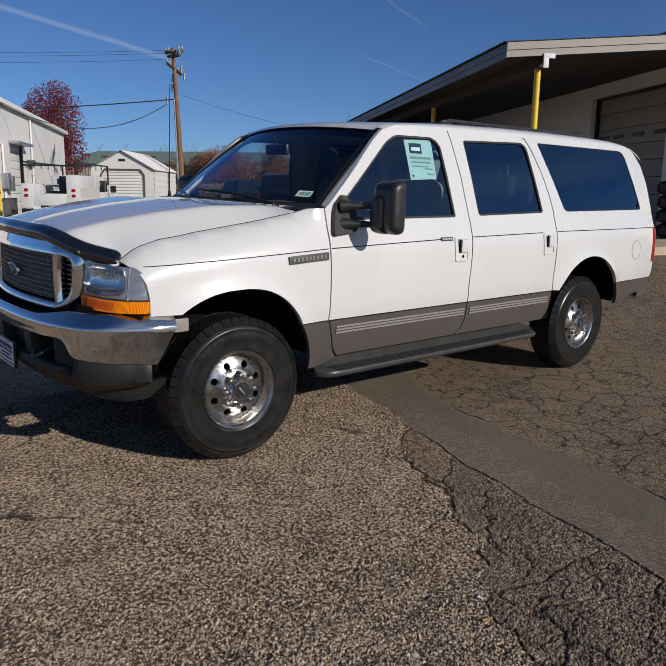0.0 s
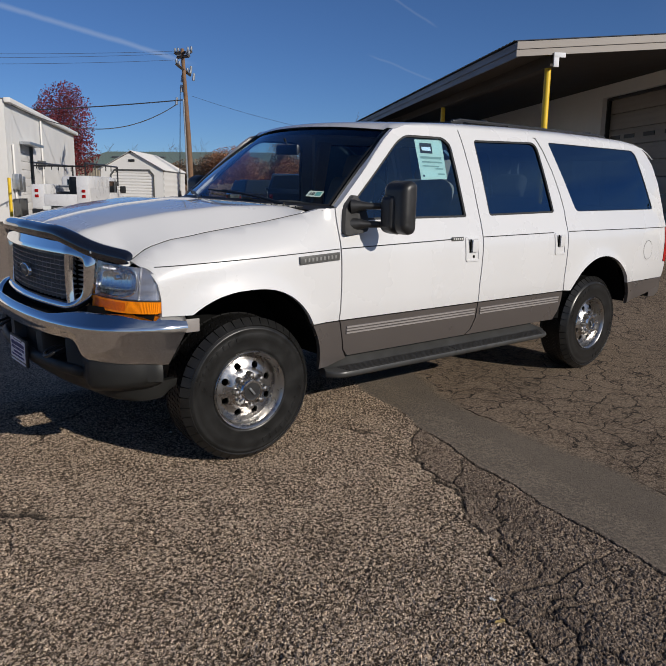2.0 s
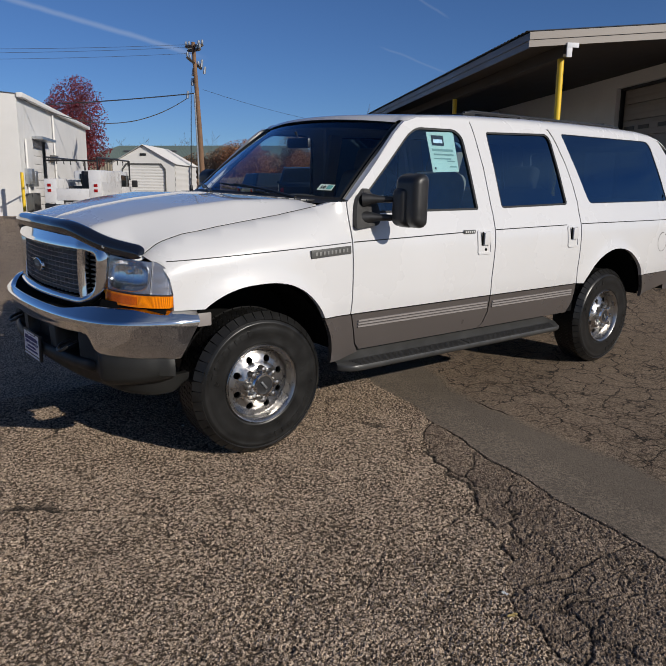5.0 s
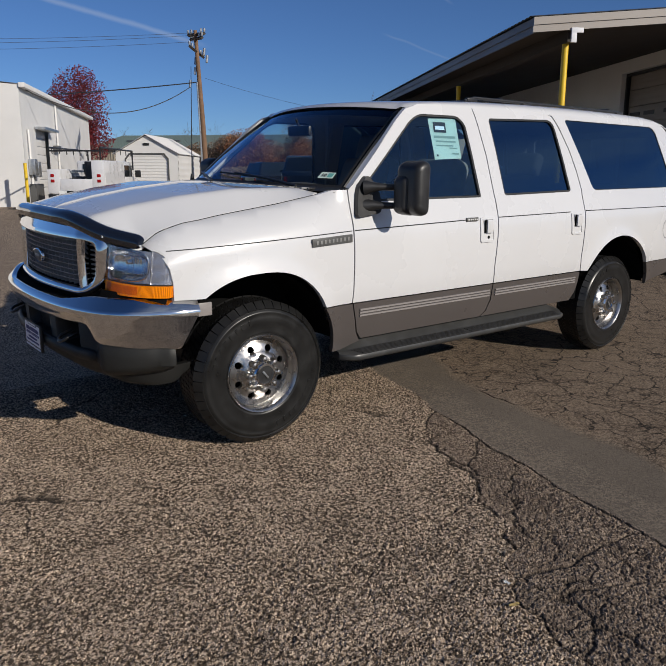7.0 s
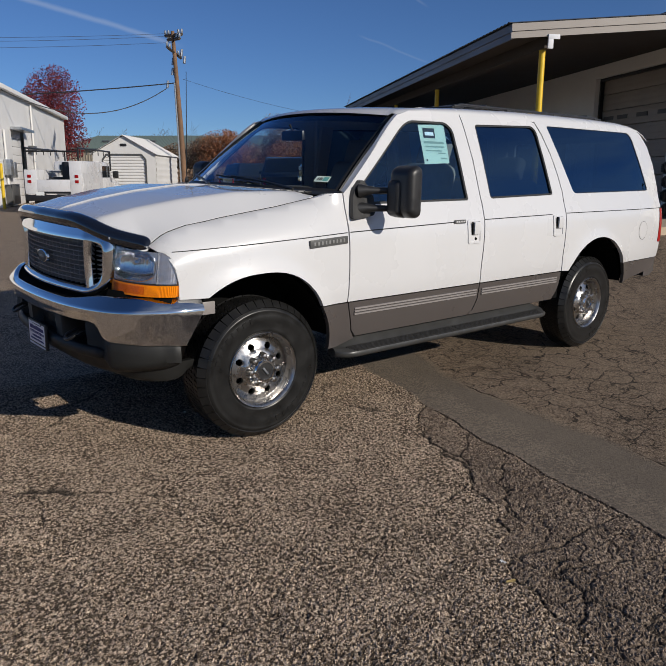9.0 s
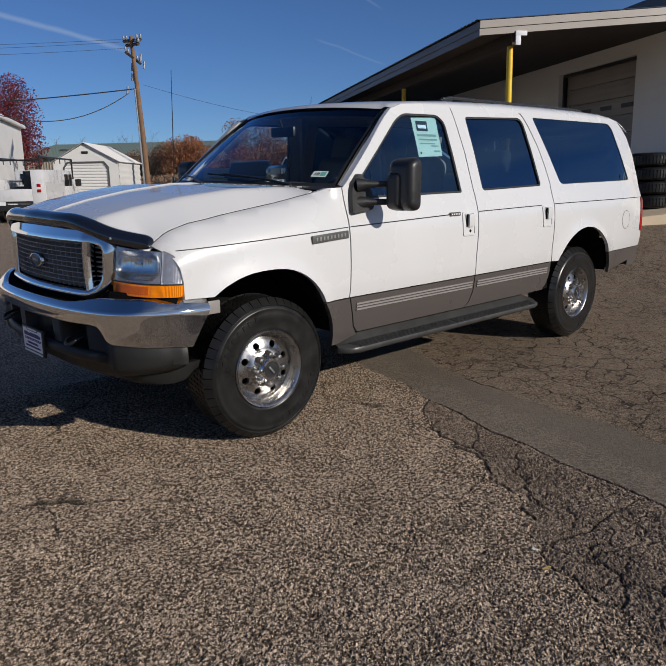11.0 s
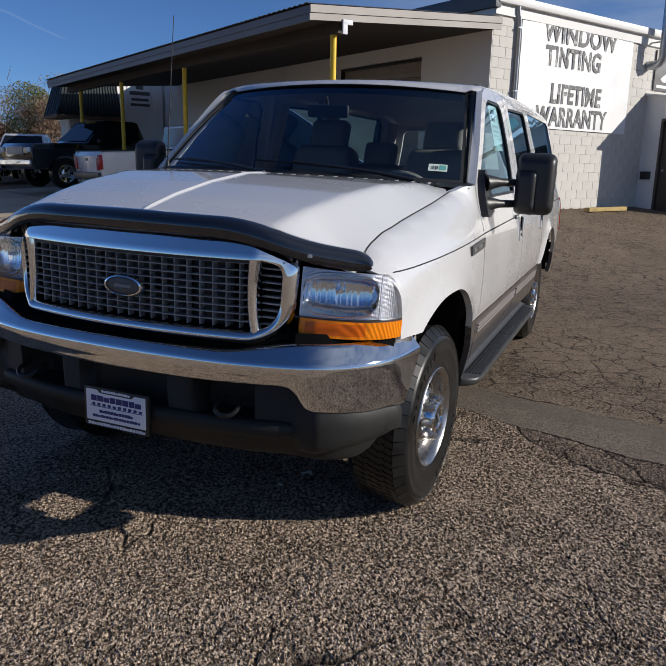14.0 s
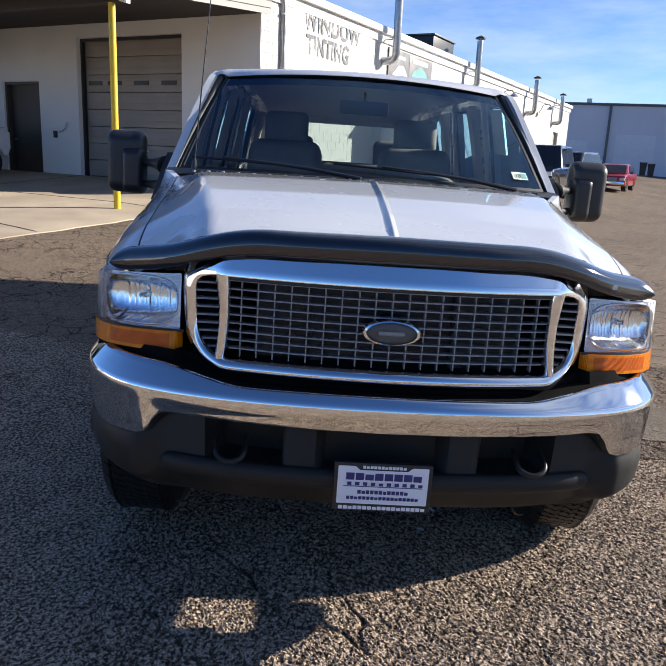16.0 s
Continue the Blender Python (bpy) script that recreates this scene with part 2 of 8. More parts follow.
ASPHALT = asphalt_of("old_asphalt")
CONCRETE = surf("weathered_concrete", (0.51, 0.41, 0.29), 0.85, var=0.16, scale=0.9, fine=45, bump=0.004)
GRASS = surf("dry_grass", (0.23, 0.19, 0.09), 0.95, var=0.25, scale=0.6, fine=20, bump=0.03)
PAINT = surf("white_car_paint", (0.615, 0.615, 0.62), 0.28, var=0.012, scale=1.5, coat=1.0)
RIB = surf("pale_moulding_rib", (0.24, 0.22, 0.21), 0.4, var=0.05)
PAINT_LOW = surf("grey_two_tone_paint", (0.080, 0.070, 0.066), 0.32, var=0.05, scale=2, coat=0.8)
CHROME = surf("chrome", (0.80, 0.80, 0.80), 0.065, 1.0, var=0.01)
ALLOY = surf("polished_alloy", (0.47, 0.455, 0.44), 0.29, 1.0, var=0.05, scale=12)
BLACK = surf("black_plastic", (0.018, 0.018, 0.019), 0.42, var=0.1, scale=20, fine=400, bump=0.0004)
GLOSSBLACK = surf("smoked_acrylic", (0.008, 0.010, 0.016), 0.06, var=0.02, coat=1.0)
VALANCE = surf("dark_grey_bumper_plastic", (0.020, 0.020, 0.019), 0.5, var=0.08, scale=8, fine=300, bump=0.0005, spec=0.25)
BOARD = surf("weathered_board_plastic", (0.042, 0.042, 0.041), 0.42, var=0.12, scale=9, fine=300, bump=0.0005)
RUBBER = surf("tyre_rubber", (0.015, 0.0148, 0.0145), 0.34, var=0.25, scale=10, fine=120, bump=0.0003, spec=0.34)
SEAL = surf("rubber_seal", (0.012, 0.012, 0.012), 0.5, var=0.05)
# near-black base that puts the shade of gaps and cavities into the colour
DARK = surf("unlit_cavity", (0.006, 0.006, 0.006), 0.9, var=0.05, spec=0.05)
GRILLE = surf("grille_plastic", (0.25, 0.255, 0.265), 0.35, var=0.05)
CLOTH = surf("grey_seat_cloth", (0.24, 0.232, 0.215), 0.9, var=0.08, scale=14, fine=250, bump=0.001)
DASH = surf("dark_dashboard", (0.085, 0.08, 0.075), 0.6, var=0.08, fine=200, bump=0.0006)
LINER = surf("headliner", (0.40, 0.38, 0.36), 0.9, var=0.04)
# blue gloss colours below put a deeper blue sky into the reflections
WINDSHIELD = glass_of("windshield_glass", (0.80, 0.90, 0.92), 1.6, sheen=(0.50, 0.74, 1.0))
BANDGLASS = glass_of("shade_band_glass", (0.05, 0.09, 0.16), 1.45)
SIDEGLASS = glass_of("front_door_glass", (0.50, 0.68, 0.76), 1.95, sheen=(0.50, 0.76, 1.0))
FARGLASS = glass_of("far_door_glass", (0.82, 0.90, 0.90), 1.45)
PRIVACY = glass_of("privacy_glass", (0.045, 0.07, 0.10), 2.3, sheen=(0.40, 0.68, 1.0))
CLEAR = glass_of("clear_lens", (0.93, 0.94, 0.95), 1.45)
AMBER = lens_of("amber_lens", (0.96, 0.25, 0.003), 0.12, 0.06)
DEEPAMBER = lens_of("deep_amber_lens", (0.70, 0.125, 0.001), 0.12, 0.06)
RED = lens_of("red_lens", (0.55, 0.012, 0.012), 0.3)
FLUTED = fluted_of("fluted_lamp_plastic", (0.62, 0.63, 0.68))
REFLECTOR = surf("lamp_reflector", (0.80, 0.81, 0.85), 0.10, 1.0, var=0.02)
MIRROR = surf("mirror_glass", (0.85, 0.87, 0.88), 0.01, 1.0, var=0.0)
PLATEWHITE = surf("plate_white", (0.79, 0.80, 0.83), 0.4, var=0.02)
INK = surf("navy_ink", (0.03, 0.03, 0.16), 0.5, var=0.02)
PAPER = surf("pale_green_paper", (0.53, 0.635, 0.565), 0.6, var=0.03)
TEXTGREY = surf("faded_print", (0.24, 0.33, 0.29), 0.6, var=0.05)
BADGELIGHT = surf("badge_print", (0.22, 0.22, 0.215), 0.4, var=0.05)
BADGE = surf("badge_grey", (0.085, 0.085, 0.083), 0.45, var=0.1, scale=30)
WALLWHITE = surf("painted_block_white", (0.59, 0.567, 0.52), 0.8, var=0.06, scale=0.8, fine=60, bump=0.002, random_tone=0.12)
# wall white for shaded faces, its colour lifted to make up for weak light
WALLSHADE = surf("shaded_wall_white", (0.84, 0.82, 0.78), 0.85, var=0.05, scale=0.5, fine=80, bump=0.002)
MORTAR = surf("mortar", (0.585, 0.562, 0.515), 0.9, var=0.08, fine=90)
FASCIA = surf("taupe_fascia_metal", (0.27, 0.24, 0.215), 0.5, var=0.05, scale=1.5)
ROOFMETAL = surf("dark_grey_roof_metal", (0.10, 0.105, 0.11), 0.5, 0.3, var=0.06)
# darker copy of the fascia metal: the side's shade is in the colour
FASCIASIDE = surf("shaded_side_fascia_metal", (0.125, 0.125, 0.132), 0.5, var=0.05, scale=1.5)
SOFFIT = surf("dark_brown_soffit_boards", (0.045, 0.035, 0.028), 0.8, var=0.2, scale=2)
YELLOW = surf("yellow_post_paint", (0.72, 0.48, 0.02), 0.45, var=0.08, scale=6, fine=90)
BROWNDOOR = surf("brown_steel_door", (0.075, 0.06, 0.048), 0.5, var=0.06)
OVERHEAD = surf("beige_overhead_door", (0.33, 0.29, 0.25), 0.55, var=0.06, scale=2)
# opaque pane; the daylight seen through a cab is painted as pale teal
CABGLASS = surf("pale_opaque_cab_glass", (0.30, 0.40, 0.37), 0.05, var=0.1, scale=2)
FADED = surf("faded_yellow_paint", (0.46, 0.33, 0.12), 0.8, var=0.2, scale=5)
GALV = surf("galvanised_steel", (0.42, 0.44, 0.46), 0.35, 0.8, var=0.1, scale=8)
BANNER = surf("white_vinyl_banner", (0.80, 0.80, 0.79), 0.5, var=0.03, scale=2)
def worn_print(name, color, under):
    """Printed lettering that has flaked off in streaks."""
    m, n, l, p = nodes_of(name)
    co = n.new("ShaderNodeTexCoord").outputs["Object"]
    mp = n.new("ShaderNodeMapping")
    mp.inputs["Scale"].default_value = (1.0, 5.0, 1.6)
    l.new(co, mp.inputs["Vector"])
    l.new(mixc(n, l, ramp_of(n, l, noise_of(n, l, mp.outputs[0], 4.0, 6, 0.7), 0.55, 0.62), color, under), p.inputs["Base Color"])
    p.inputs["Roughness"].default_value = 0.6
    return m


LETTER = worn_print("worn_charcoal_lettering", (0.10, 0.10, 0.10), (0.62, 0.62, 0.61))
SIGNGREY = surf("grey_printed_sign", (0.15, 0.145, 0.14), 0.5, var=0.25, scale=3)
SIGNLIGHT = surf("pale_sign_print", (0.72, 0.74, 0.73), 0.5, var=0.05)
WOODPOLE = surf("weathered_pole_wood", (0.20, 0.115, 0.065), 0.85, var=0.2, scale=3, fine=40, bump=0.006)
BARK = surf("bark", (0.11, 0.085, 0.065), 0.9, var=0.2, scale=5, bump=0.01)
WIRE = surf("black_cable", (0.02, 0.02, 0.02), 0.6, var=0.05)
METALWHITE = surf("white_metal_siding", (0.68, 0.67, 0.65), 0.5, var=0.04, scale=0.7)
GREENROOF = surf("green_metal_roof", (0.125, 0.165, 0.145), 0.5, 0.1, var=0.08)
TANSIDING = surf("tan_siding", (0.33, 0.29, 0.22), 0.7, var=0.06)
AWNING = surf("black_green_awning_metal", (0.018, 0.026, 0.026), 0.4, 0.2, var=0.06)
BRICK = surf("brown_brick", (0.26, 0.14, 0.08), 0.85, var=0.15, random_tone=0.5)
LEAF_RED = leafy("dark_red_leaves", (0.07, 0.009, 0.015), (0.30, 0.034, 0.038))
LEAF_RUST = leafy("rust_brown_leaves", (0.17, 0.065, 0.030), (0.46, 0.20, 0.095))
LEAF_BROWN = leafy("brown_twigs", (0.16, 0.105, 0.070), (0.38, 0.26, 0.17))
LEAF_GREEN = leafy("olive_leaves", (0.08, 0.10, 0.025), (0.24, 0.25, 0.09))
CARBLACK = surf("black_car_paint", (0.010, 0.010, 0.012), 0.15, var=0.02, coat=1.0)
CARGREY = surf("dark_grey_car_paint", (0.04, 0.044, 0.055), 0.2, var=0.02, coat=1.0)
CARRED = surf("red_car_paint", (0.45, 0.012, 0.02), 0.2, var=0.02, coat=1.0)
CREOSOTE = surf("creosoted_wood", (0.055, 0.042, 0.033), 0.8, var=0.2, scale=6)
CARWHITE = surf("plain_white_car_paint", (0.66, 0.66, 0.67), 0.3, var=0.03, coat=0.7)
CARGLASS = surf("dark_car_glass", (0.01, 0.013, 0.016), 0.03, var=0.0)
BLUEWALL = surf("pale_grey_warehouse_wall", (0.60, 0.61, 0.66), 0.8, var=0.04, scale=0.3)
BLUEDOOR = surf("pale_dock_door", (0.66, 0.67, 0.70), 0.6, var=0.03)


# ---- building blocks ----
def part(name, bm, material, parent, label="", angle=35, recalc=True):
    """Links a bmesh as one mesh under a thing or a part."""
    if recalc:
        bmesh.ops.recalc_face_normals(bm, faces=bm.faces[:])
    me = bpy.data.meshes.new(name)
    bm.to_mesh(me)
    bm.free()
    me.materials.append(material)
    me.shade_smooth()
    me.set_sharp_from_angle(angle=radians(angle))
    ob = new(name, me)
    ob.parent = parent
    if label:
        ob["label"] = label
    return ob


def thing(name, m, label, category, group="", kind=""):
    ob = new(name)
    ob.matrix_world = m
    return tagged(ob, label, category, group, kind)


def setting(name, bm, material, label, category, m=None, angle=35):
    ob = part(name, bm, material, None, "", angle)
    if m is not None:
        ob.matrix_world = m
    return tagged(ob, label, category, kind="structure")


def box(bm, c, s, bevel=0.0, m=None, seg=2):
    t = Matrix.Translation(c) @ Matrix.Diagonal((*s, 1))
    if m is not None:
        t = m @ t
    v = bmesh.ops.create_cube(bm, size=1, matrix=t)["verts"]
    if bevel:
        e = list({e for w in v for e in w.link_edges})
        bmesh.ops.bevel(bm, geom=e, offset=bevel, segments=seg, profile=0.6, affect="EDGES")
    return bm


def span(bm, x0, x1, y0, y1, z0, z1, bevel=0.0):
    return box(bm, ((x0 + x1) / 2, (y0 + y1) / 2, (z0 + z1) / 2), (abs(x1 - x0), abs(y1 - y0), abs(z1 - z0)), bevel)


def loft(bm, rings, closed=True, cap=False, loop=False):
    """Skins a row of rings of equal length. closed: each ring is closed; loop: the last ring joins the first."""
    rows = [[bm.verts.new(p) for p in r] for r in rings]
    pairs = list(zip(rows, rows[1:])) + ([(rows[-1], rows[0])] if loop else [])
    for a, b in pairs:
        n = len(a)
        for i in range(n if closed else n - 1):
            j = (i + 1) % n
            bm.faces.new((a[i], a[j], b[j], b[i]))
    if cap:
        bm.faces.new(rows[0][::-1])
        bm.faces.new(rows[-1])
    return bm


def tube(bm, pts, r, n=8, cap=True):
    pts = [Vector(p) for p in pts]
    rs = r if isinstance(r, (list, tuple)) else [r] * len(pts)
    rings, up = [], None
    for i, p in enumerate(pts):
        d = (pts[min(i + 1, len(pts) - 1)] - pts[max(i - 1, 0)]).normalized()
        up = (up if up is not None else (Vector((0, 0, 1)) if abs(d.z) < 0.9 else Vector((1, 0, 0))))
        a = d.cross(up).normalized()
        b = a.cross(d).normalized()
        up = b
        rings.append([p + rs[i] * (a * math.cos(2 * math.pi * k / n) + b * math.sin(2 * math.pi * k / n)) for k in range(n)])
    return loft(bm, rings, cap=cap)


def lathe(bm, profile, origin, axis, n=32, loop=False):
    """Turns rows of (radius, distance along the axis) about an axis."""
    axis = Vector(axis).normalized()
    a = axis.orthogonal().normalized()
    b = axis.cross(a)
    o = Vector(origin)
    rings = [[o + axis * h + r * (a * math.cos(2 * math.pi * k / n) + b * math.sin(2 * math.pi * k / n)) for k in range(n)] for r, h in profile]
    return loft(bm, rings, loop=loop)


def rounded(pts, r, n=5):
    """A closed polygon with rounded corners; r: one radius, or one a corner."""
    out, k = [], len(pts)
    for i in range(k):
        p, a, b = Vector(pts[i]), Vector(pts[i - 1]), Vector(pts[(i + 1) % k])
        ri = r[i] if isinstance(r, (list, tuple)) else r
        if ri <= 0:
            out.append(p)
            continue
        da, db = (a - p), (b - p)
        ri = min(ri, 0.45 * da.length, 0.45 * db.length)
        s, e = p + da.normalized() * ri, p + db.normalized() * ri
        for j in range(n + 1):
            t = j / n
            out.append(s * (1 - t) ** 2 + p * 2 * t * (1 - t) + e * t * t)
    return [tuple(q) for q in out]


def dense(poly, step):
    out = []
    for a, b in zip(poly, poly[1:] + poly[:1]):
        a, b = Vector(a), Vector(b)
        k = max(1, int(math.ceil((b - a).length / step)))
        out += [tuple(a + (b - a) * i / k) for i in range(k)]
    return out


def inside(pts, poly):
    pts, poly = np.asarray(pts, float), np.asarray(poly, float)
    res = np.zeros(len(pts), bool)
    x, y = pts[:, 0], pts[:, 1]
    for (x0, y0), (x1, y1) in zip(poly, np.roll(poly, -1, 0)):
        if y0 == y1:
            continue
        hit = ((y0 > y) != (y1 > y)) & (x < (x1 - x0) * (y - y0) / (y1 - y0) + x0)
        res ^= hit
    return res


def inset(poly, d):
    """The polygon moved inwards by d."""
    area = sum(a[0] * b[1] - b[0] * a[1] for a, b in zip(poly, poly[1:] + poly[:1]))
    s, out, k = (1 if area > 0 else -1), [], len(poly)
    for i in range(k):
        p, a, b = Vector(poly[i]), Vector(poly[i - 1]), Vector(poly[(i + 1) % k])
        t = ((p - a).normalized() + (b - p).normalized())
        if t.length < 1e-6:
            out.append(tuple(p))
            continue
        t.normalize()
        out.append((p.x - s * t.y * d, p.y + s * t.x * d))
    return out


from mathutils.geometry import delaunay_2d_cdt


def sheet(bm, outer, holes, fn, step=0.05, flange=0.0, back=None):
    """A curved panel: a flat outline with holes, filled with a fine net and laid on the surface fn(a, b); its rims are
    turned in by flange along back(point)."""
    loops = [dense(list(outer), step)] + [dense(list(h), step) for h in holes]
    co, ed = [], []
    for lp in loops:
        k = len(co)
        co += lp
        ed += [(k + i, k + (i + 1) % len(lp)) for i in range(len(lp))]
    edge = np.array(co)
    lo, hi = edge.min(0), edge.max(0)
    gx, gy = np.meshgrid(np.arange(lo[0] + step / 2, hi[0], step), np.arange(lo[1] + step / 2, hi[1], step))
    g = np.stack([gx.ravel(), gy.ravel()], 1)
    if len(g):
        ok = inside(g, loops[0])
        for h in loops[1:]:
            ok &= ~inside(g, h)
        g = g[ok]
    if len(g):
        d = np.min(np.hypot(g[:, None, 0] - edge[None, :, 0], g[:, None, 1] - edge[None, :, 1]), 1)
        g = g[d > 0.45 * step]
        co = co + [tuple(p) for p in g]
    vs, _, fs, *_ = delaunay_2d_cdt([Vector(p) for p in co], ed, [], 0, 1e-5)
    cen = np.array([[sum(vs[i][k] for i in f) / len(f) for k in (0, 1)] for f in fs])
    ok = inside(cen, loops[0])
    for h in loops[1:]:
        ok &= ~inside(cen, h)
    used = {i for f, o in zip(fs, ok) if o for i in f}
    bv = {i: bm.verts.new(fn(vs[i][0], vs[i][1])) for i in used}
    faces = [bm.faces.new([bv[i] for i in f]) for f, o in zip(fs, ok) if o]
    if flange:
        rim = [e for e in {e for f in faces for e in f.edges} if len(e.link_faces) == 1]
        ext = bmesh.ops.extrude_edge_only(bm, edges=rim)["geom"]
        for v in [q for q in ext if isinstance(q, bmesh.types.BMVert)]:
            v.co += Vector(back(v.co)) * flange
    return bm


def ribbon(bm, pts, normal, w, h):
    """A thin bar of width w and height h that follows a line on a surface with that outward normal."""
    n = Vector(normal)
    rings = []
    pts = [Vector(p) for p in pts]
    for i, p in enumerate(pts):
        d = (pts[min(i + 1, len(pts) - 1)] - pts[max(i - 1, 0)]).normalized()
        s = d.cross(n).normalized() * (w / 2)
        rings.append([p - s, p - s + n * h, p + s + n * h, p + s])
    return loft(bm, rings, cap=True)


def words(text, size, m, material, parent, name="lettering", depth=0.004, bold=0.0, squeeze=1.0):
    cu = bpy.data.curves.new(name, "FONT")
    cu.body, cu.size, cu.extrude, cu.offset, cu.align_x, cu.space_character = text, size, depth, bold, "CENTER", 1.05
    ob = new("lettering_source", cu)
    dg = bpy.context.evaluated_depsgraph_get()
    me = bpy.data.meshes.new_from_object(ob.evaluated_get(dg))
    bpy.data.objects.remove(ob)
    me.transform(m @ Matrix.Diagonal((squeeze, 1, 1, 1)))
    me.materials.clear()
    me.materials.append(material)
    o = new(name, me)
    o.parent = parent
    return o


NEW = bmesh.new


# ---- ground ----
CORNER, YAW = Vector((11.96, 1.25)), radians(59.3)
UDIR, VDIR = Vector((math.cos(YAW), math.sin(YAW))), Vector((math.sin(YAW), -math.cos(YAW)))
FRAME = Matrix.Translation((CORNER.x, CORNER.y, 0)) @ Matrix.Rotation(YAW, 4, "Z")   # the shop's own axes: x along the canopy, -y along the banner wall
FLOOR = 0.62


def ease(t):
    t = min(1.0, max(0.0, t))
    return t * t * (3 - 2 * t)


def ground_z(x, y):
    """The lot: level under the parked truck, rising gently to the shop."""
    d = Vector((x, y)) - CORNER
    u, v = d.dot(UDIR), d.dot(VDIR)
    return FLOOR * ease((u + 5.6) / 6.4) * ease((v + 17) / 17) + 0.6 * ease((v - 25) / 50)


def apron_z(u, v):
    q = at_shop(u, v)
    return max(ground_z(q.x, q.y) + 0.012, 0.49 + 0.078 * (v + 3.8))


def at_shop(u, v, z=0.0):
    p = CORNER + UDIR * u + VDIR * v
    return Vector((p.x, p.y, z))


def axis_steps(lo, hi, fine, far):
    mid = list(np.arange(lo, hi + fine / 2, fine))
    out, d, s = [], fine * 2, fine * 2
    while d < far:
        out.append(d)
        s *= 1.35
        d += s
    return [lo - q for q in reversed(out)] + mid + [hi + q for q in out]


# the near asphalt: loose chippings, a ragged broken band, a sealed strip and open cracks, all in relief
PATCH = (-2.0, 2.5, -4.0, 1.0)          # x0, x1, y0, y1, in whole cells of the wide grid
GRAIN = 0.0062


def hashed(ix, iy, seed):
    v = np.sin(ix * 127.1 + iy * 311.7 + seed * 74.7) * 43758.5453
    return v - np.floor(v)


def value_noise(x, y, size, seed):
    x, y = x / size, y / size
    ix, iy = np.floor(x), np.floor(y)
    fx, fy = x - ix, y - iy
    fx, fy = fx * fx * (3 - 2 * fx), fy * fy * (3 - 2 * fy)
    a, b, c, d = (hashed(ix + i, iy + k, seed) for k in (0, 1) for i in (0, 1))
    return (a * (1 - fx) + b * fx) * (1 - fy) + (c * (1 - fx) + d * fx) * fy


def rough_noise(x, y, size, seed, octaves=4):
    return sum(value_noise(x, y, size / 2 ** k, seed + k) * 0.5 ** k for k in range(octaves)) / sum(0.5 ** k for k in range(octaves))


def cell_edge(x, y, size, seed):
    """Half the gap between the nearest and the next cell centre: nought along the borders of the cells."""
    x, y = x / size, y / size
    ix, iy = np.floor(x), np.floor(y)
    near, second = np.full(x.shape, 9.0), np.full(x.shape, 9.0)
    for i in (-1, 0, 1):
        for k in (-1, 0, 1):
            d = np.hypot(ix + i + hashed(ix + i, iy + k, seed) - x, iy + k + hashed(ix + i, iy + k, seed + 9) - y)
            second = np.minimum(second, np.maximum(near, d))
            near = np.minimum(near, d)
    return (second - near) * size / 2


def smooth(v, lo, hi):
    t = np.clip((v - lo) / (hi - lo), 0, 1)
    return t * t * (3 - 2 * t)


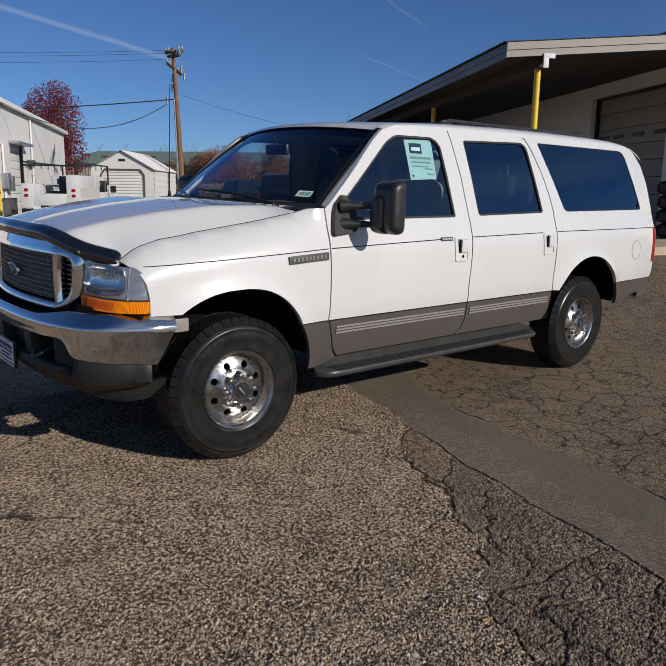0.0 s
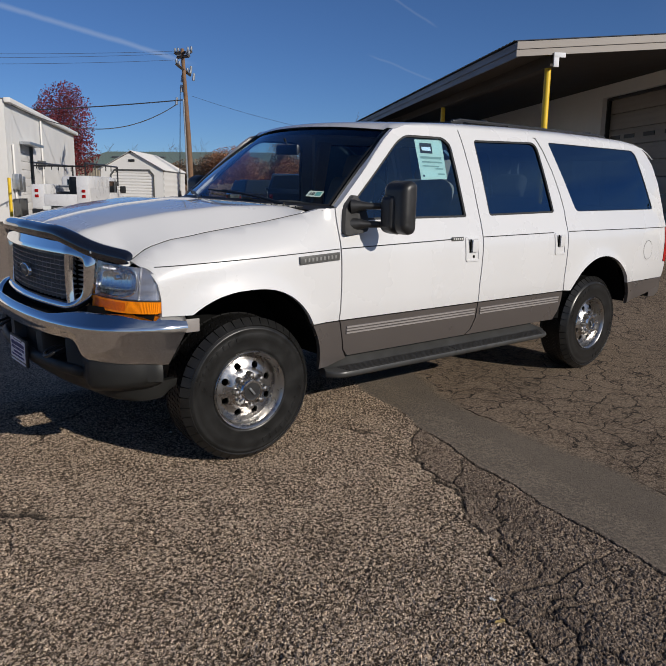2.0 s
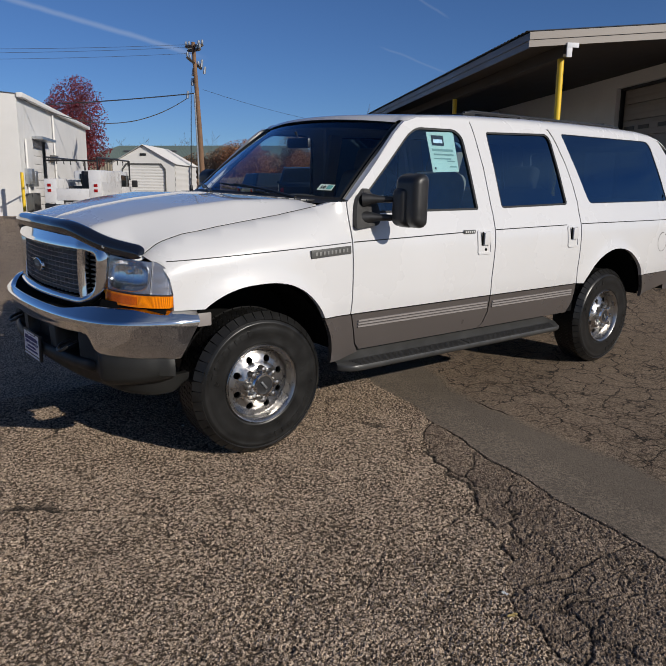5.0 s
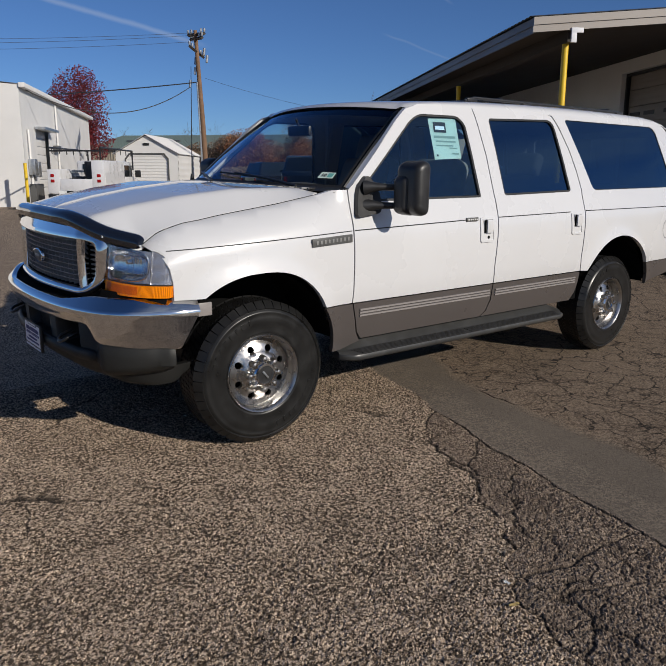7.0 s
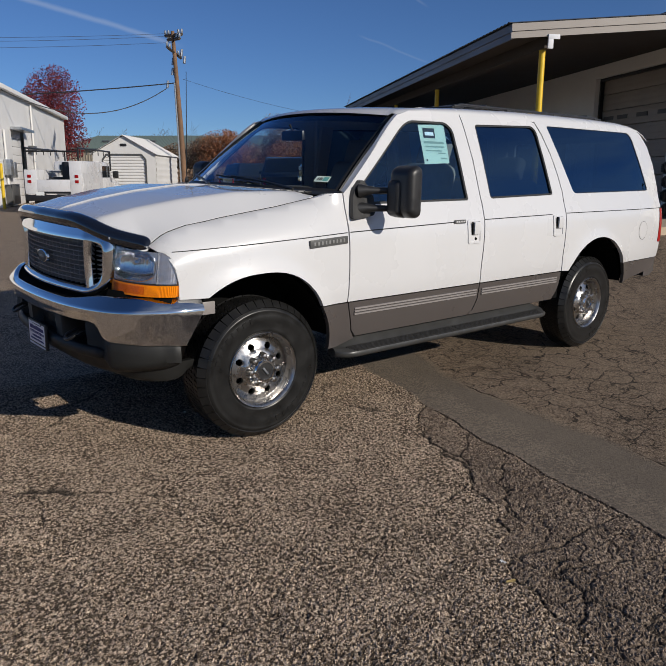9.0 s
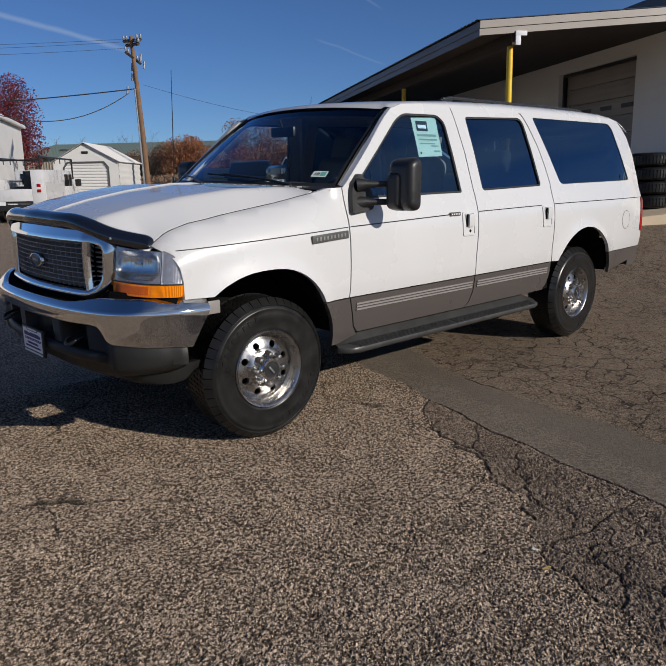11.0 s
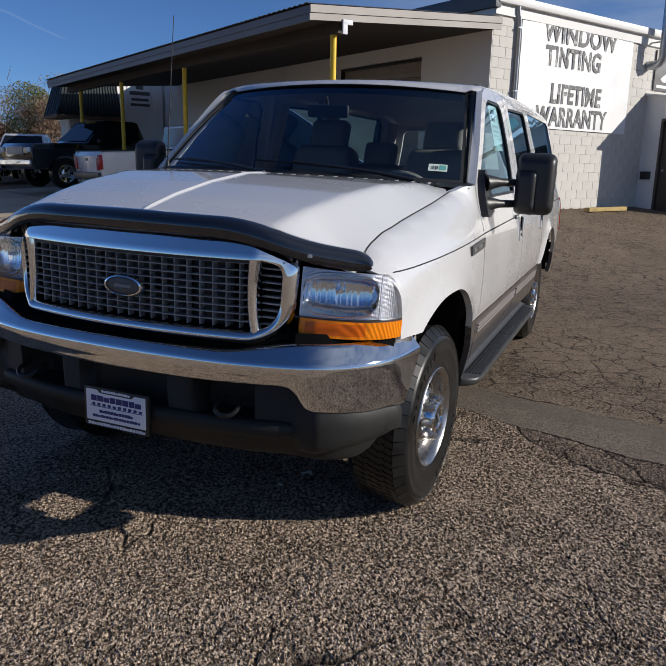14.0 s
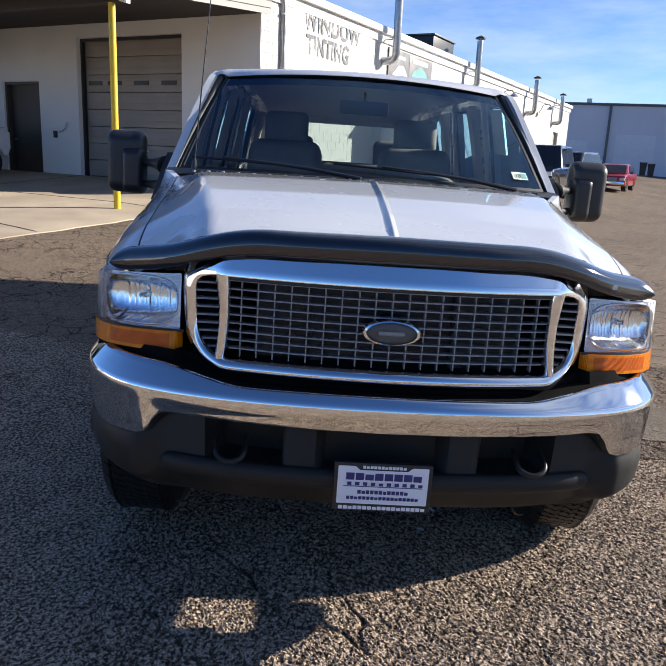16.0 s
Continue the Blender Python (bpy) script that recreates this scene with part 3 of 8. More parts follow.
def near_asphalt():
    rng = np.random.default_rng(11)
    x0, x1, y0, y1 = PATCH
    nx, ny = int(round((x1 - x0) / GRAIN)), int(round((y1 - y0) / GRAIN))
    x, y = np.meshgrid(np.linspace(x0, x1, nx + 1), np.linspace(y0, y1, ny + 1))
    rim = np.minimum(np.minimum(x - x0, x1 - x), np.minimum(y - y0, y1 - y))
    free = smooth(rim, 0.0, 0.05)
    x = x + rng.uniform(-0.36, 0.36, x.shape) * GRAIN * (free > 0)
    y = y + rng.uniform(-0.36, 0.36, x.shape) * GRAIN * (free > 0)
    # borders across the lot, by their x at each y
    lower = np.interp(y, [-4.5, -2.99, -2.36, -1.78, -1.21, -0.82, -0.25, 1.0], [0.20, 0.66, 0.81, 0.97, 1.17, 1.32, 1.47, 2.05]) + (rough_noise(x, y, 0.30, 3) - 0.5) * 0.09
    upper = np.interp(y, [-4.5, -2.64, -2.2, -1.72, -1.22, -0.86, -0.48, -0.05, 1.0], [0.86, 1.38, 1.50, 1.58, 1.70, 1.81, 1.99, 2.21, 2.75]) + (rough_noise(x, y, 0.45, 5) - 0.5) * 0.16
    ragged = np.interp(y, [-4.5, -3.4, -2.83, -2.61, -2.57, -2.30, -1.89, -1.50, -1.25, -1.10], [-0.9, -0.36, -0.15, 0.02, 0.16, 0.37, 0.58, 0.76, 0.98, 1.30]) + (rough_noise(x, y, 0.20, 8, 5) - 0.5) * 0.22
    sealed = smooth(x - lower, -0.012, 0.02) * smooth(upper - x, -0.07, 0.07)
    past = smooth(x - upper, -0.03, 0.03)
    worn = smooth(x - ragged, -0.015, 0.05) * (1 - smooth(x - lower, -0.02, 0.01)) * (y < -1.0)
    patchy = rough_noise(x, y, 0.55, 21)
    worn = worn * (0.62 + 0.76 * (patchy - 0.25))
    # cracks
    wx, wy = x + (rough_noise(x, y, 0.25, 31) - 0.5) * 0.22, y + (rough_noise(x, y, 0.25, 37) - 0.5) * 0.22
    where = rough_noise(x, y, 0.8, 41)
    net = (1 - smooth(cell_edge(wx, wy, 0.34, 51), 0.0020, 0.0100)) * smooth(where, 0.24, 0.38) * worn
    fine = (1 - smooth(cell_edge(wx, wy, 0.15, 57), 0.001, 0.0055)) * smooth(where, 0.42, 0.56) * worn * 0.85
    hair = (1 - smooth(cell_edge(wx * 0.8 + 3, wy * 1.1, 0.62, 61), 0.001, 0.006)) * 0.9 * smooth(rough_noise(x, y, 0.7, 67), 0.45, 0.58) * (1 - sealed) * (1 - past)
    seam = (1 - smooth(np.abs(x - ragged - 0.005), 0.002, 0.010 + 0.05 * np.clip(patchy - 0.35, 0, 1))) * (y < -1.15) * (1 - sealed) * smooth(rough_noise(x, y, 0.22, 71), 0.30, 0.46)
    lip = (1 - smooth(np.abs(x - lower + 0.006), 0.002, 0.009)) * smooth(rough_noise(x, y, 0.5, 73), 0.34, 0.50) * (y < -0.9)
    edge = (1 - smooth(np.abs(x - upper - 0.01), 0.002, 0.008)) * smooth(rough_noise(x, y, 0.6, 79), 0.42, 0.58)
    split = np.clip(np.maximum.reduce([net, fine, hair, seam, lip, edge]), 0, 1)
    # relief: every chipping tips its own way; pits where some have come loose
    loose = rough_noise(x, y, 0.28, 83)
    amount = 1.0 - 0.80 * sealed - 0.62 * past
    z = rng.normal(0, 1, x.shape) * 0.00125 * amount
    z += (value_noise(x, y, 0.024, 91) - 0.5) * 0.0036 * amount
    z += (rough_noise(x, y, 0.16, 93, 3) - 0.5) * 0.012 * (1 - 0.7 * sealed)
    z -= (rng.random(x.shape) < 0.11 + 0.9 * np.clip(loose - 0.48, 0, 1)) * rng.uniform(0.003, 0.0068, x.shape) * amount
    z += 0.003 * (1 - worn) * (1 - sealed) * (1 - past)
    nest = smooth(value_noise(x, y, 0.017, 97), 0.66, 0.80) * smooth(rough_noise(x, y, 0.09, 101), 0.36, 0.60)
    z -= nest * 0.0036 * amount
    z -= split * 0.008
    z = (z - 0.004) * free
    inner = smooth(y - y0 + (rough_noise(x, y, 0.3, 107) - 0.5) * 0.3, 0.10, 0.38)
    # split also carries the nests of pits, darkened for the shade inside them
    return x, y, z, {"worn": worn * free * inner, "sealed": sealed * free * inner, "split": np.clip(split + 0.34 * nest * amount, 0, 1) * free}


gx, gy = axis_steps(-12, 40, 0.5, 2200), axis_steps(-14, 44, 0.5, 2200)
wide = np.array([(x, y, ground_z(x, y)) for y in gy for x in gx])
ids = np.arange(len(wide)).reshape(len(gy), len(gx))
cells = np.stack([ids[:-1, :-1], ids[:-1, 1:], ids[1:, 1:], ids[1:, :-1]], -1).reshape(-1, 4)
mid_x, mid_y = wide[cells][:, :, 0].mean(1), wide[cells][:, :, 1].mean(1)
cells = cells[~((mid_x > PATCH[0]) & (mid_x < PATCH[1]) & (mid_y > PATCH[2]) & (mid_y < PATCH[3]))]
px_, py_, pz_, zones = near_asphalt()
near = np.stack([px_, py_, pz_], -1).reshape(-1, 3)
ids = (np.arange(len(near)) + len(wide)).reshape(px_.shape)
quads = np.concatenate([cells, np.stack([ids[:-1, :-1], ids[:-1, 1:], ids[1:, 1:], ids[1:, :-1]], -1).reshape(-1, 4)]).astype(np.int32)
pts = np.concatenate([wide, near]).astype(np.float32)
me = bpy.data.meshes.new("ground")
me.vertices.add(len(pts))
me.vertices.foreach_set("co", pts.ravel())
me.loops.add(quads.size)
me.loops.foreach_set("vertex_index", quads.ravel())
me.polygons.add(len(quads))
me.polygons.foreach_set("loop_start", np.arange(0, quads.size, 4, dtype=np.int32))
for key, v in zones.items():
    me.attributes.new(key, "FLOAT", "POINT").data.foreach_set("value", np.concatenate([np.zeros(len(wide)), v.ravel()]).astype(np.float32))
me.update(calc_edges=True)
me.shade_flat()
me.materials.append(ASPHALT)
tagged(new("ground", me), "old cracked brown-grey asphalt of a sloping car lot", "ground", kind="structure")

# concrete apron under and round the canopy, a low step above the asphalt near the wall
bm = NEW()
us, vs = np.linspace(-0.75, 15.5, 40), np.linspace(-8.4, -0.004, 26)
rows = []
for i, u in enumerate(us):
    rows.append([])
    for v in vs:
        uu = u + (0.16 * noise.noise((v * 1.3, 0, 3)) if i == 0 else 0)
        q = at_shop(uu, v)
        rows[-1].append(bm.verts.new((q.x, q.y, apron_z(uu, v))))
for a, b in zip(rows, rows[1:]):
    for i in range(len(vs) - 1):
        bm.faces.new((a[i], a[i + 1], b[i + 1], b[i]))
lip = [bm.verts.new(v.co + Vector((0, 0, -0.45))) for v in rows[0]]
for i in range(len(vs) - 1):
    bm.faces.new((lip[i], lip[i + 1], rows[0][i + 1], rows[0][i]))
setting("pavement", bm, CONCRETE, "stained tan concrete apron in front of the canopy", "pavement")
# joints sawn into the apron
for v0, v1, u0, u1 in ((-8.2, -0.1, 5.0, 5.0), (-6.0, -6.0, -0.7, 15.0), (-3.2, -3.2, -0.7, 15.0)):
    bm = NEW()
    pts = []
    for t in np.linspace(0, 1, 40):
        u, v = u0 + (u1 - u0) * t, v0 + (v1 - v0) * t
        pts.append(at_shop(u, v, apron_z(u, v) + 0.001))
    ribbon(bm, pts, (0, 0, 1), 0.022, 0.003)
    setting("trim_joint", bm, SOFFIT, "dark filled joint in the concrete apron", "joint")

# ---- the shop ----
# wall under the canopy (along local x, at y = 0), with an overhead door and a door
def wall_with_holes(name, length, z0, z1, holes, thick, material, label, along="x"):
    bm = NEW()
    xs = sorted({0.0, length, *[h[0] for h in holes], *[h[1] for h in holes]})
    for a, b in zip(xs, xs[1:]):
        cuts = sorted((h[2], h[3]) for h in holes if h[0] <= a + 1e-6 and h[1] >= b - 1e-6)
        z = z0
        for c0, c1 in cuts + [(z1, z1)]:
            if c0 > z + 1e-6:
                if along == "x":
                    span(bm, a, b, 0.016, -thick, z, c0)
                else:
                    span(bm, 0.0, thick, -a, -b, z, c0)
            z = max(z, c1)
    bmesh.ops.remove_doubles(bm, verts=bm.verts[:], dist=1e-4)
    return setting(name, bm, material, label, "wall", FRAME)


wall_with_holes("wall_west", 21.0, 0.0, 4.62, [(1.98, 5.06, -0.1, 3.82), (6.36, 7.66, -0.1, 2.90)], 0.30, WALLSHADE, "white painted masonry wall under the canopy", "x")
wall_with_holes("wall_south", 30.2, 0.0, 4.60, [(18.0, 19.7, 0.0, 3.3), (26.5, 27.8, 0.0, 3.2)], 0.30, WALLWHITE, "sunlit white painted block wall with a banner", "y")

bm = NEW()
span(bm, 0.0, 21.0, -0.3, -30.2, 4.62, 4.70)
setting("roof", bm, ROOFMETAL, "flat grey roof of the shop", "roof", FRAME)
bm = NEW()
span(bm, 20.7, 21.0, -0.3, -30.2, 0, 4.6)
span(bm, 0.3, 20.7, -29.9, -30.2, 0, 4.6)
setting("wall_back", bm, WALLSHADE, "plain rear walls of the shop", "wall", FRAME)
# dark verge over the canopy
bm = NEW()
span(bm, -0.12, 21.0, 0.10, -0.05, 4.50, 4.80, 0.01)
setting("trim_verge", bm, ROOFMETAL, "dark metal verge above the canopy roof", "trim", FRAME)
bm = NEW()
span(bm, -0.14, 0.04, 0.02, -30.3, 4.60, 4.76, 0.02)
span(bm, -0.05, 0.0, 0.0, -30.2, 4.40, 4.60)
gut = setting("trim_gutter", bm, METALWHITE, "white metal gutter and eave board", "trim", FRAME)

# canopy
canopy = thing("canopy", FRAME, "low-pitched metal canopy on yellow steel posts", "canopy")
U0, U1, V0 = -0.22, 14.7, -4.47


def slope_z(v):
    return 3.92 + (v + 4.47) * (4.31 - 3.92) / 4.47


bm = NEW()
n = 95
prof = []
for i in range(n + 1):
    u = U0 + (U1 - U0) * i / n
    prof += [(u, 0.0), (u + 0.05, 0.022), (u + 0.09, 0.022)]
loft(bm, [[(u, -v, slope_z(v) + h + 0.01) for u, h in prof] for v in (V0 - 0.06, -2.2, 0.05)], closed=False)
part("roof_sheet", bm, ROOFMETAL, canopy, "ribbed grey metal roof sheet")
bm = NEW()
loft(bm, [[(u, -v, slope_z(v) - 0.22), (u, -v, slope_z(v))] for u in (U0 + 0.05, U1 - 0.05) for v in (V0 + 0.03,)], closed=False)
loft(bm, [[(U0 + 0.04, -v, slope_z(v) - 0.2), (U1 - 0.04, -v, slope_z(v) - 0.2)] for v in (V0 + 0.02, 0.0)], closed=False)
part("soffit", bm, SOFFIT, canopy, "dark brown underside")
# long side boards take the shade-darkened metal, the sunlit end boards plain taupe
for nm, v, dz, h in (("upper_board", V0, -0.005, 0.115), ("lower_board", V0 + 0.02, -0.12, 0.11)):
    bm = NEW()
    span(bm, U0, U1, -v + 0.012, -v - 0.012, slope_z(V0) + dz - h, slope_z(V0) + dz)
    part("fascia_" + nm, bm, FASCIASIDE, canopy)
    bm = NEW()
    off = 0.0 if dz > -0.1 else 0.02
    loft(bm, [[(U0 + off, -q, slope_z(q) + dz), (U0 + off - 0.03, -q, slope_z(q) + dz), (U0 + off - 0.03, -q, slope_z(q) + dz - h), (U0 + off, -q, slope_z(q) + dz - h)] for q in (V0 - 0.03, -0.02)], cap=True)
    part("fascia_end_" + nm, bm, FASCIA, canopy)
bm = NEW()
span(bm, U0 + 0.1, U1 - 0.1, 3.72, 3.86, 3.58, 3.80)
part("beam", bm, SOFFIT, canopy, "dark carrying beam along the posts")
bm = NEW()
span(bm, U0 - 0.040, U0 - 0.005, 3.66, 3.86, 3.70, 3.775, 0.004)
span(bm, U0 - 0.040, U0 - 0.005, 3.77, 3.86, 3.55, 3.70, 0.004)
part("bracket", bm, BLUEDOOR, canopy, "pale angled beam end plate")
for u in (0.1, 5.92, 9.97, 13.55):
    z0 = apron_z(u, -3.79)
    bm = NEW()
    tube(bm, [(u, 3.79, z0 - 0.05), (u, 3.79, 3.60)], 0.054, 16)
    post = part("post", bm, YELLOW, canopy, "yellow painted steel post")

# overhead door in the canopy wall
od = thing("overhead_door", FRAME, "closed beige sectional overhead door with narrow windows", "garage door")
for k in range(8):
    z0 = 0.78 + k * 0.379
    bm = NEW()
    span(bm, 2.02, 5.02, -0.20, -0.25, z0 + 0.006, z0 + 0.374, 0.008)
    for r in (0.12, 0.27):
        span(bm, 2.05, 4.98, -0.192, -0.202, z0 + r - 0.02, z0 + r + 0.03, 0.004)
    sec = part("door_section", bm, OVERHEAD, od)
    if k == 5:
        for u in (2.3, 3.1, 3.9, 4.5):
            bm = NEW()
            span(bm, u, u + 0.42, -0.185, -0.2, z0 + 0.15, z0 + 0.24)
            part("window_pane", bm, BLACK, sec)
bm = NEW()
for a, b in ((1.98, 2.03), (5.0, 5.06)):
    span(bm, a, b, -0.10, -0.19, 0.5, 3.82)
span(bm, 1.98, 5.06, -0.10, -0.19, 3.76, 3.82)
part("track", bm, BLACK, od, "black side tracks")

d1 = thing("door_1", FRAME, "closed dark brown steel door in the shaded wall", "door", kind="structure")
bm = NEW()
span(bm, 6.42, 7.60, -0.16, -0.21, 0.5, 2.84, 0.005)
leaf = part("door_leaf", bm, BROWNDOOR, d1)
bm = NEW()
for a, b in ((6.36, 6.42), (7.60, 7.66)):
    span(bm, a, b, -0.04, -0.22, 0.5, 2.90)
span(bm, 6.42, 7.60, -0.04, -0.22, 2.84, 2.90)
part("door_frame", bm, BROWNDOOR, d1)
bm = NEW()
lathe(bm, [(0.0, 0.07), (0.028, 0.065), (0.03, 0.04), (0.012, 0.03), (0.012, 0.0)], (7.45, -0.16, 1.55), (0, 1, 0), 12)
part("door_knob", bm, GALV, leaf)

sconce = thing("wall_tap", FRAME, "small black box with a bent pipe on the wall", "tap")
bm = NEW()
span(bm, 5.80, 5.90, 0.06, 0.0, 1.62, 1.78, 0.01)
part("box", bm, BLACK, sconce)
bm = NEW()
tube(bm, [(5.45, 0.02, 1.98), (5.47, 0.06, 1.85), (5.55, 0.08, 1.78), (5.68, 0.06, 1.76)], 0.02, 8)
part("pipe", bm, GALV, sconce)

# downspout, banner, signs, pipes on the sunny wall (its face is the plane x = 0, facing -x)
ds = thing("downspout", FRAME, "grey metal downspout at the wall corner", "downspout")
bm = NEW()
tube(bm, [(-0.08, -0.62, 4.62), (-0.08, -0.62, 4.5), (-0.06, -0.70, 4.36), (-0.06, -0.70, 0.60), (-0.16, -0.74, 0.54)], 0.042, 10)
part("pipe", bm, GALV, ds)
for z in (1.6, 3.0, 4.2):
    bm = NEW()
    span(bm, -0.11, -0.006, -0.645, -0.755, z, z + 0.03)
    part("strap", bm, GALV, ds)

banner = thing("banner", FRAME, "white vinyl banner advertising window tinting, slightly creased", "banner")
bm = NEW()
rows = []
for i in range(41):
    v = 0.82 + (4.82 - 0.82) * i / 40
    rows.append([(-0.034 - 0.010 * noise.noise((v * 2.2, z * 1.3, 0)) - 0.004 * math.sin(v * 5 + z * 3) - 0.007 * abs(math.sin(v * 2.4 - z * 4.1)) ** 6, -v, z) for z in np.linspace(2.33, 4.54, 30)])
loft(bm, rows, closed=False)
part("cloth", bm, BANNER, banner)
FACE = Matrix(((0, 0, -1, 0), (-1, 0, 0, 0), (0, 1, 0, 0), (0, 0, 0, 1)))   # writing on the plane x = 0, read from -x
for text, v, z, size, sq in (("WINDOW", 2.83, 4.10, 0.55, 0.98), ("TINTING", 2.62, 3.62, 0.55, 0.86), ("LIFETIME", 2.80, 2.88, 0.55, 0.83), ("WARRANTY", 2.72, 2.40, 0.55, 0.80)):
    words(text, size, Matrix.Translation((-0.0485, -v, z)) @ FACE, LETTER, banner, "word", 0.0004, 0.016, sq)

sign = thing("wall_sign", FRAME, "grey printed car dealer sign fixed to the wall", "sign")
for a, b in ((5.85, 7.22), (7.24, 8.95)):
    bm = NEW()
    span(bm, -0.05, -0.005, -a, -b, 3.42, 4.34, 0.004)
    part("panel", bm, SIGNGREY, sign)
bm = NEW()
pts = rounded([(-6.1, 3.70), (-6.25, 3.78), (-6.5, 3.95), (-6.8, 3.98), (-7.0, 3.85), (-7.1, 3.72), (-7.0, 3.66), (-6.2, 3.62)], 0.05)
sheet(bm, pts, [], lambda a, b: Vector((-0.056, a, b)), 0.2)
part("car_shape", bm, SIGNLIGHT, sign)
bm = NEW()
pts = rounded([(-7.4, 3.72), (-7.55, 3.95), (-8.1, 4.10), (-8.55, 3.95), (-8.7, 3.70)], 0.12)
sheet(bm, pts, [], lambda a, b: Vector((-0.056, a, b)), 0.2)
part("arch_shape", bm, surf("teal_sign_print", (0.12, 0.30, 0.28), 0.5, var=0.1), sign)
for a, b, z, h in ((5.95, 7.1, 3.48, 0.07), (7.4, 8.75, 3.48, 0.14), (7.45, 8.6, 4.14, 0.12), (6.2, 6.9, 4.12, 0.09)):
    bm = NEW()
    span(bm, -0.058, -0.05, -a, -b, z, z + h)
    part("text_bar", bm, SIGNLIGHT, sign)


def flue(v, z0, top, r):
    f = thing("flue_pipe", FRAME, "galvanised exhaust pipe with an elbow and a rain cap", "pipe", "exhaust pipes on the wall")
    bm = NEW()
    tube(bm, [(0.05, -v, z0), (-0.22, -v, z0), (-0.33, -v, z0 + 0.04), (-0.38, -v, z0 + 0.14), (-0.38, -v, top)], r, 14)
    pipe = part("pipe", bm, GALV, f)
    bm = NEW()
    lathe(bm, [(0.0, 0.12), (r * 1.7, 0.04), (r * 1.7, 0.0), (0.0, 0.03)], (-0.38, -v, top + 0.05), (0, 0, 1), 16)
    part("cap", bm, BLACK, f)
    bm = NEW()
    span(bm, -0.38, 0.0, -v + 0.02, -v - 0.02, 4.45, 4.48)
    part("stay", bm, GALV, f)


flue(5.55, 3.95, 5.62, 0.105)
flue(12.3, 3.95, 5.45, 0.10)
flue(20.6, 3.7, 5.1, 0.10)
flue(26.2, 3.6, 4.9, 0.10)
for v in (16.6, 23.2):
    lamp = thing("wall_lamp", FRAME, "gooseneck barn lamp under the eave", "lamp", "wall lamps")
    bm = NEW()
    tube(bm, [(0, -v, 3.9), (-0.15, -v, 4.25), (-0.4, -v, 4.3), (-0.5, -v, 4.2)], 0.018, 8)
    part("arm", bm, BLACK, lamp)
    bm = NEW()
    lathe(bm, [(0.03, 0.14), (0.10, 0.10), (0.2, 0.0), (0.17, 0.0), (0.04, 0.10)], (-0.5, -v, 4.05), (0, 0, 1), 16)
    part("shade", bm, GALV, lamp)
for v0, v1, zt in ((18.0, 19.7, 3.3), (26.5, 27.8, 3.2)):
    dd = thing("overhead_door", FRAME, "recessed white panel door in the sunny wall", "garage door")
    for k in range(6):
        h = (zt - 0.5) / 6
        bm = NEW()
        span(bm, 0.16, 0.20, -v0, -v1, 0.5 + k * h + 0.006, 0.5 + (k + 1) * h, 0.006)
        part("door_section", bm, OVERHEAD, dd)
ac = thing("roof_unit", FRAME, "dark box-shaped air unit on the roof", "air unit")
bm = NEW()
span(bm, 0.5, 1.9, -10.3, -12.2, 4.70, 5.35, 0.03)
part("casing", bm, BLACK, ac)
bm = NEW()
span(bm, 0.45, 1.95, -10.25, -12.25, 5.35, 5.40, 0.01)
part("lid", bm, ROOFMETAL, ac)

# lean-to porch with a brown door
# porch side and gable use the lifted shade white, the sunlit front the plain one
porch = thing("porch", FRAME, "white lean-to entrance porch with a brown door", "porch")
bm = NEW()
D = 1.75
for a, b, z0, z1 in ((0.0, -0.46, 0.3, 3.02), (-1.50, -D, 0.3, 3.02), (-0.46, -1.50, 2.72, 3.02)):
    span(bm, a, b, -5.68, -5.80, z0, z1)
part("side_wall", bm, WALLSHADE, porch)
bm = NEW()
span(bm, -D, -D + 0.12, -5.80, -9.9, 0.3, 3.0)
part("front_wall", bm, WALLWHITE, porch)
bm = NEW()
loft(bm, [[(0.0, -v, 3.28), (-D - 0.15, -v, 3.02), (-D - 0.15, -v, 3.07), (0.0, -v, 3.33)] for v in (5.60, 10.0)], cap=True)
part("roof", bm, METALWHITE, porch)
bm = NEW()
loft(bm, [[(-0.002, -5.69 - q, 3.0), (-D, -5.69 - q, 3.0), (-D, -5.69 - q, 3.04), (-0.002, -5.69 - q, 3.28)] for q in (0, 0.1)], cap=True)
part("gable", bm, WALLSHADE, porch)
bm = NEW()
span(bm, -0.52, -1.44, -5.74, -5.79, 0.5, 2.66, 0.004)
dl = part("door", bm, BROWNDOOR, porch, "closed brown steel door")
bm = NEW()
for a, b in ((-0.46, -0.52), (-1.44, -1.50)):
    span(bm, a, b, -5.67, -5.79, 0.5, 2.72)
span(bm, -0.52, -1.44, -5.67, -5.79, 2.66, 2.72)
part("door_frame", bm, BROWNDOOR, dl)
bm = NEW()
lathe(bm, [(0.0, 0.07), (0.028, 0.06), (0.03, 0.04), (0.012, 0.03), (0.012, 0.0)], (-0.62, -5.74, 1.5), (0, 1, 0), 12)
part("door_knob", bm, GALV, dl)
mbx = thing("mail_box", FRAME, "small black box on the porch wall", "box")
bm = NEW()
span(bm, -0.10, -0.34, -5.60, -5.68, 1.28, 1.45, 0.015)
part("casing", bm, BLACK, mbx)
bm = NEW()
span(bm, -0.09, -0.35, -5.59, -5.68, 1.45, 1.47, 0.004)
part("lid", bm, BLACK, mbx)

OFFICE = FRAME @ Matrix.Translation((1.5, 0.10, 0.10))
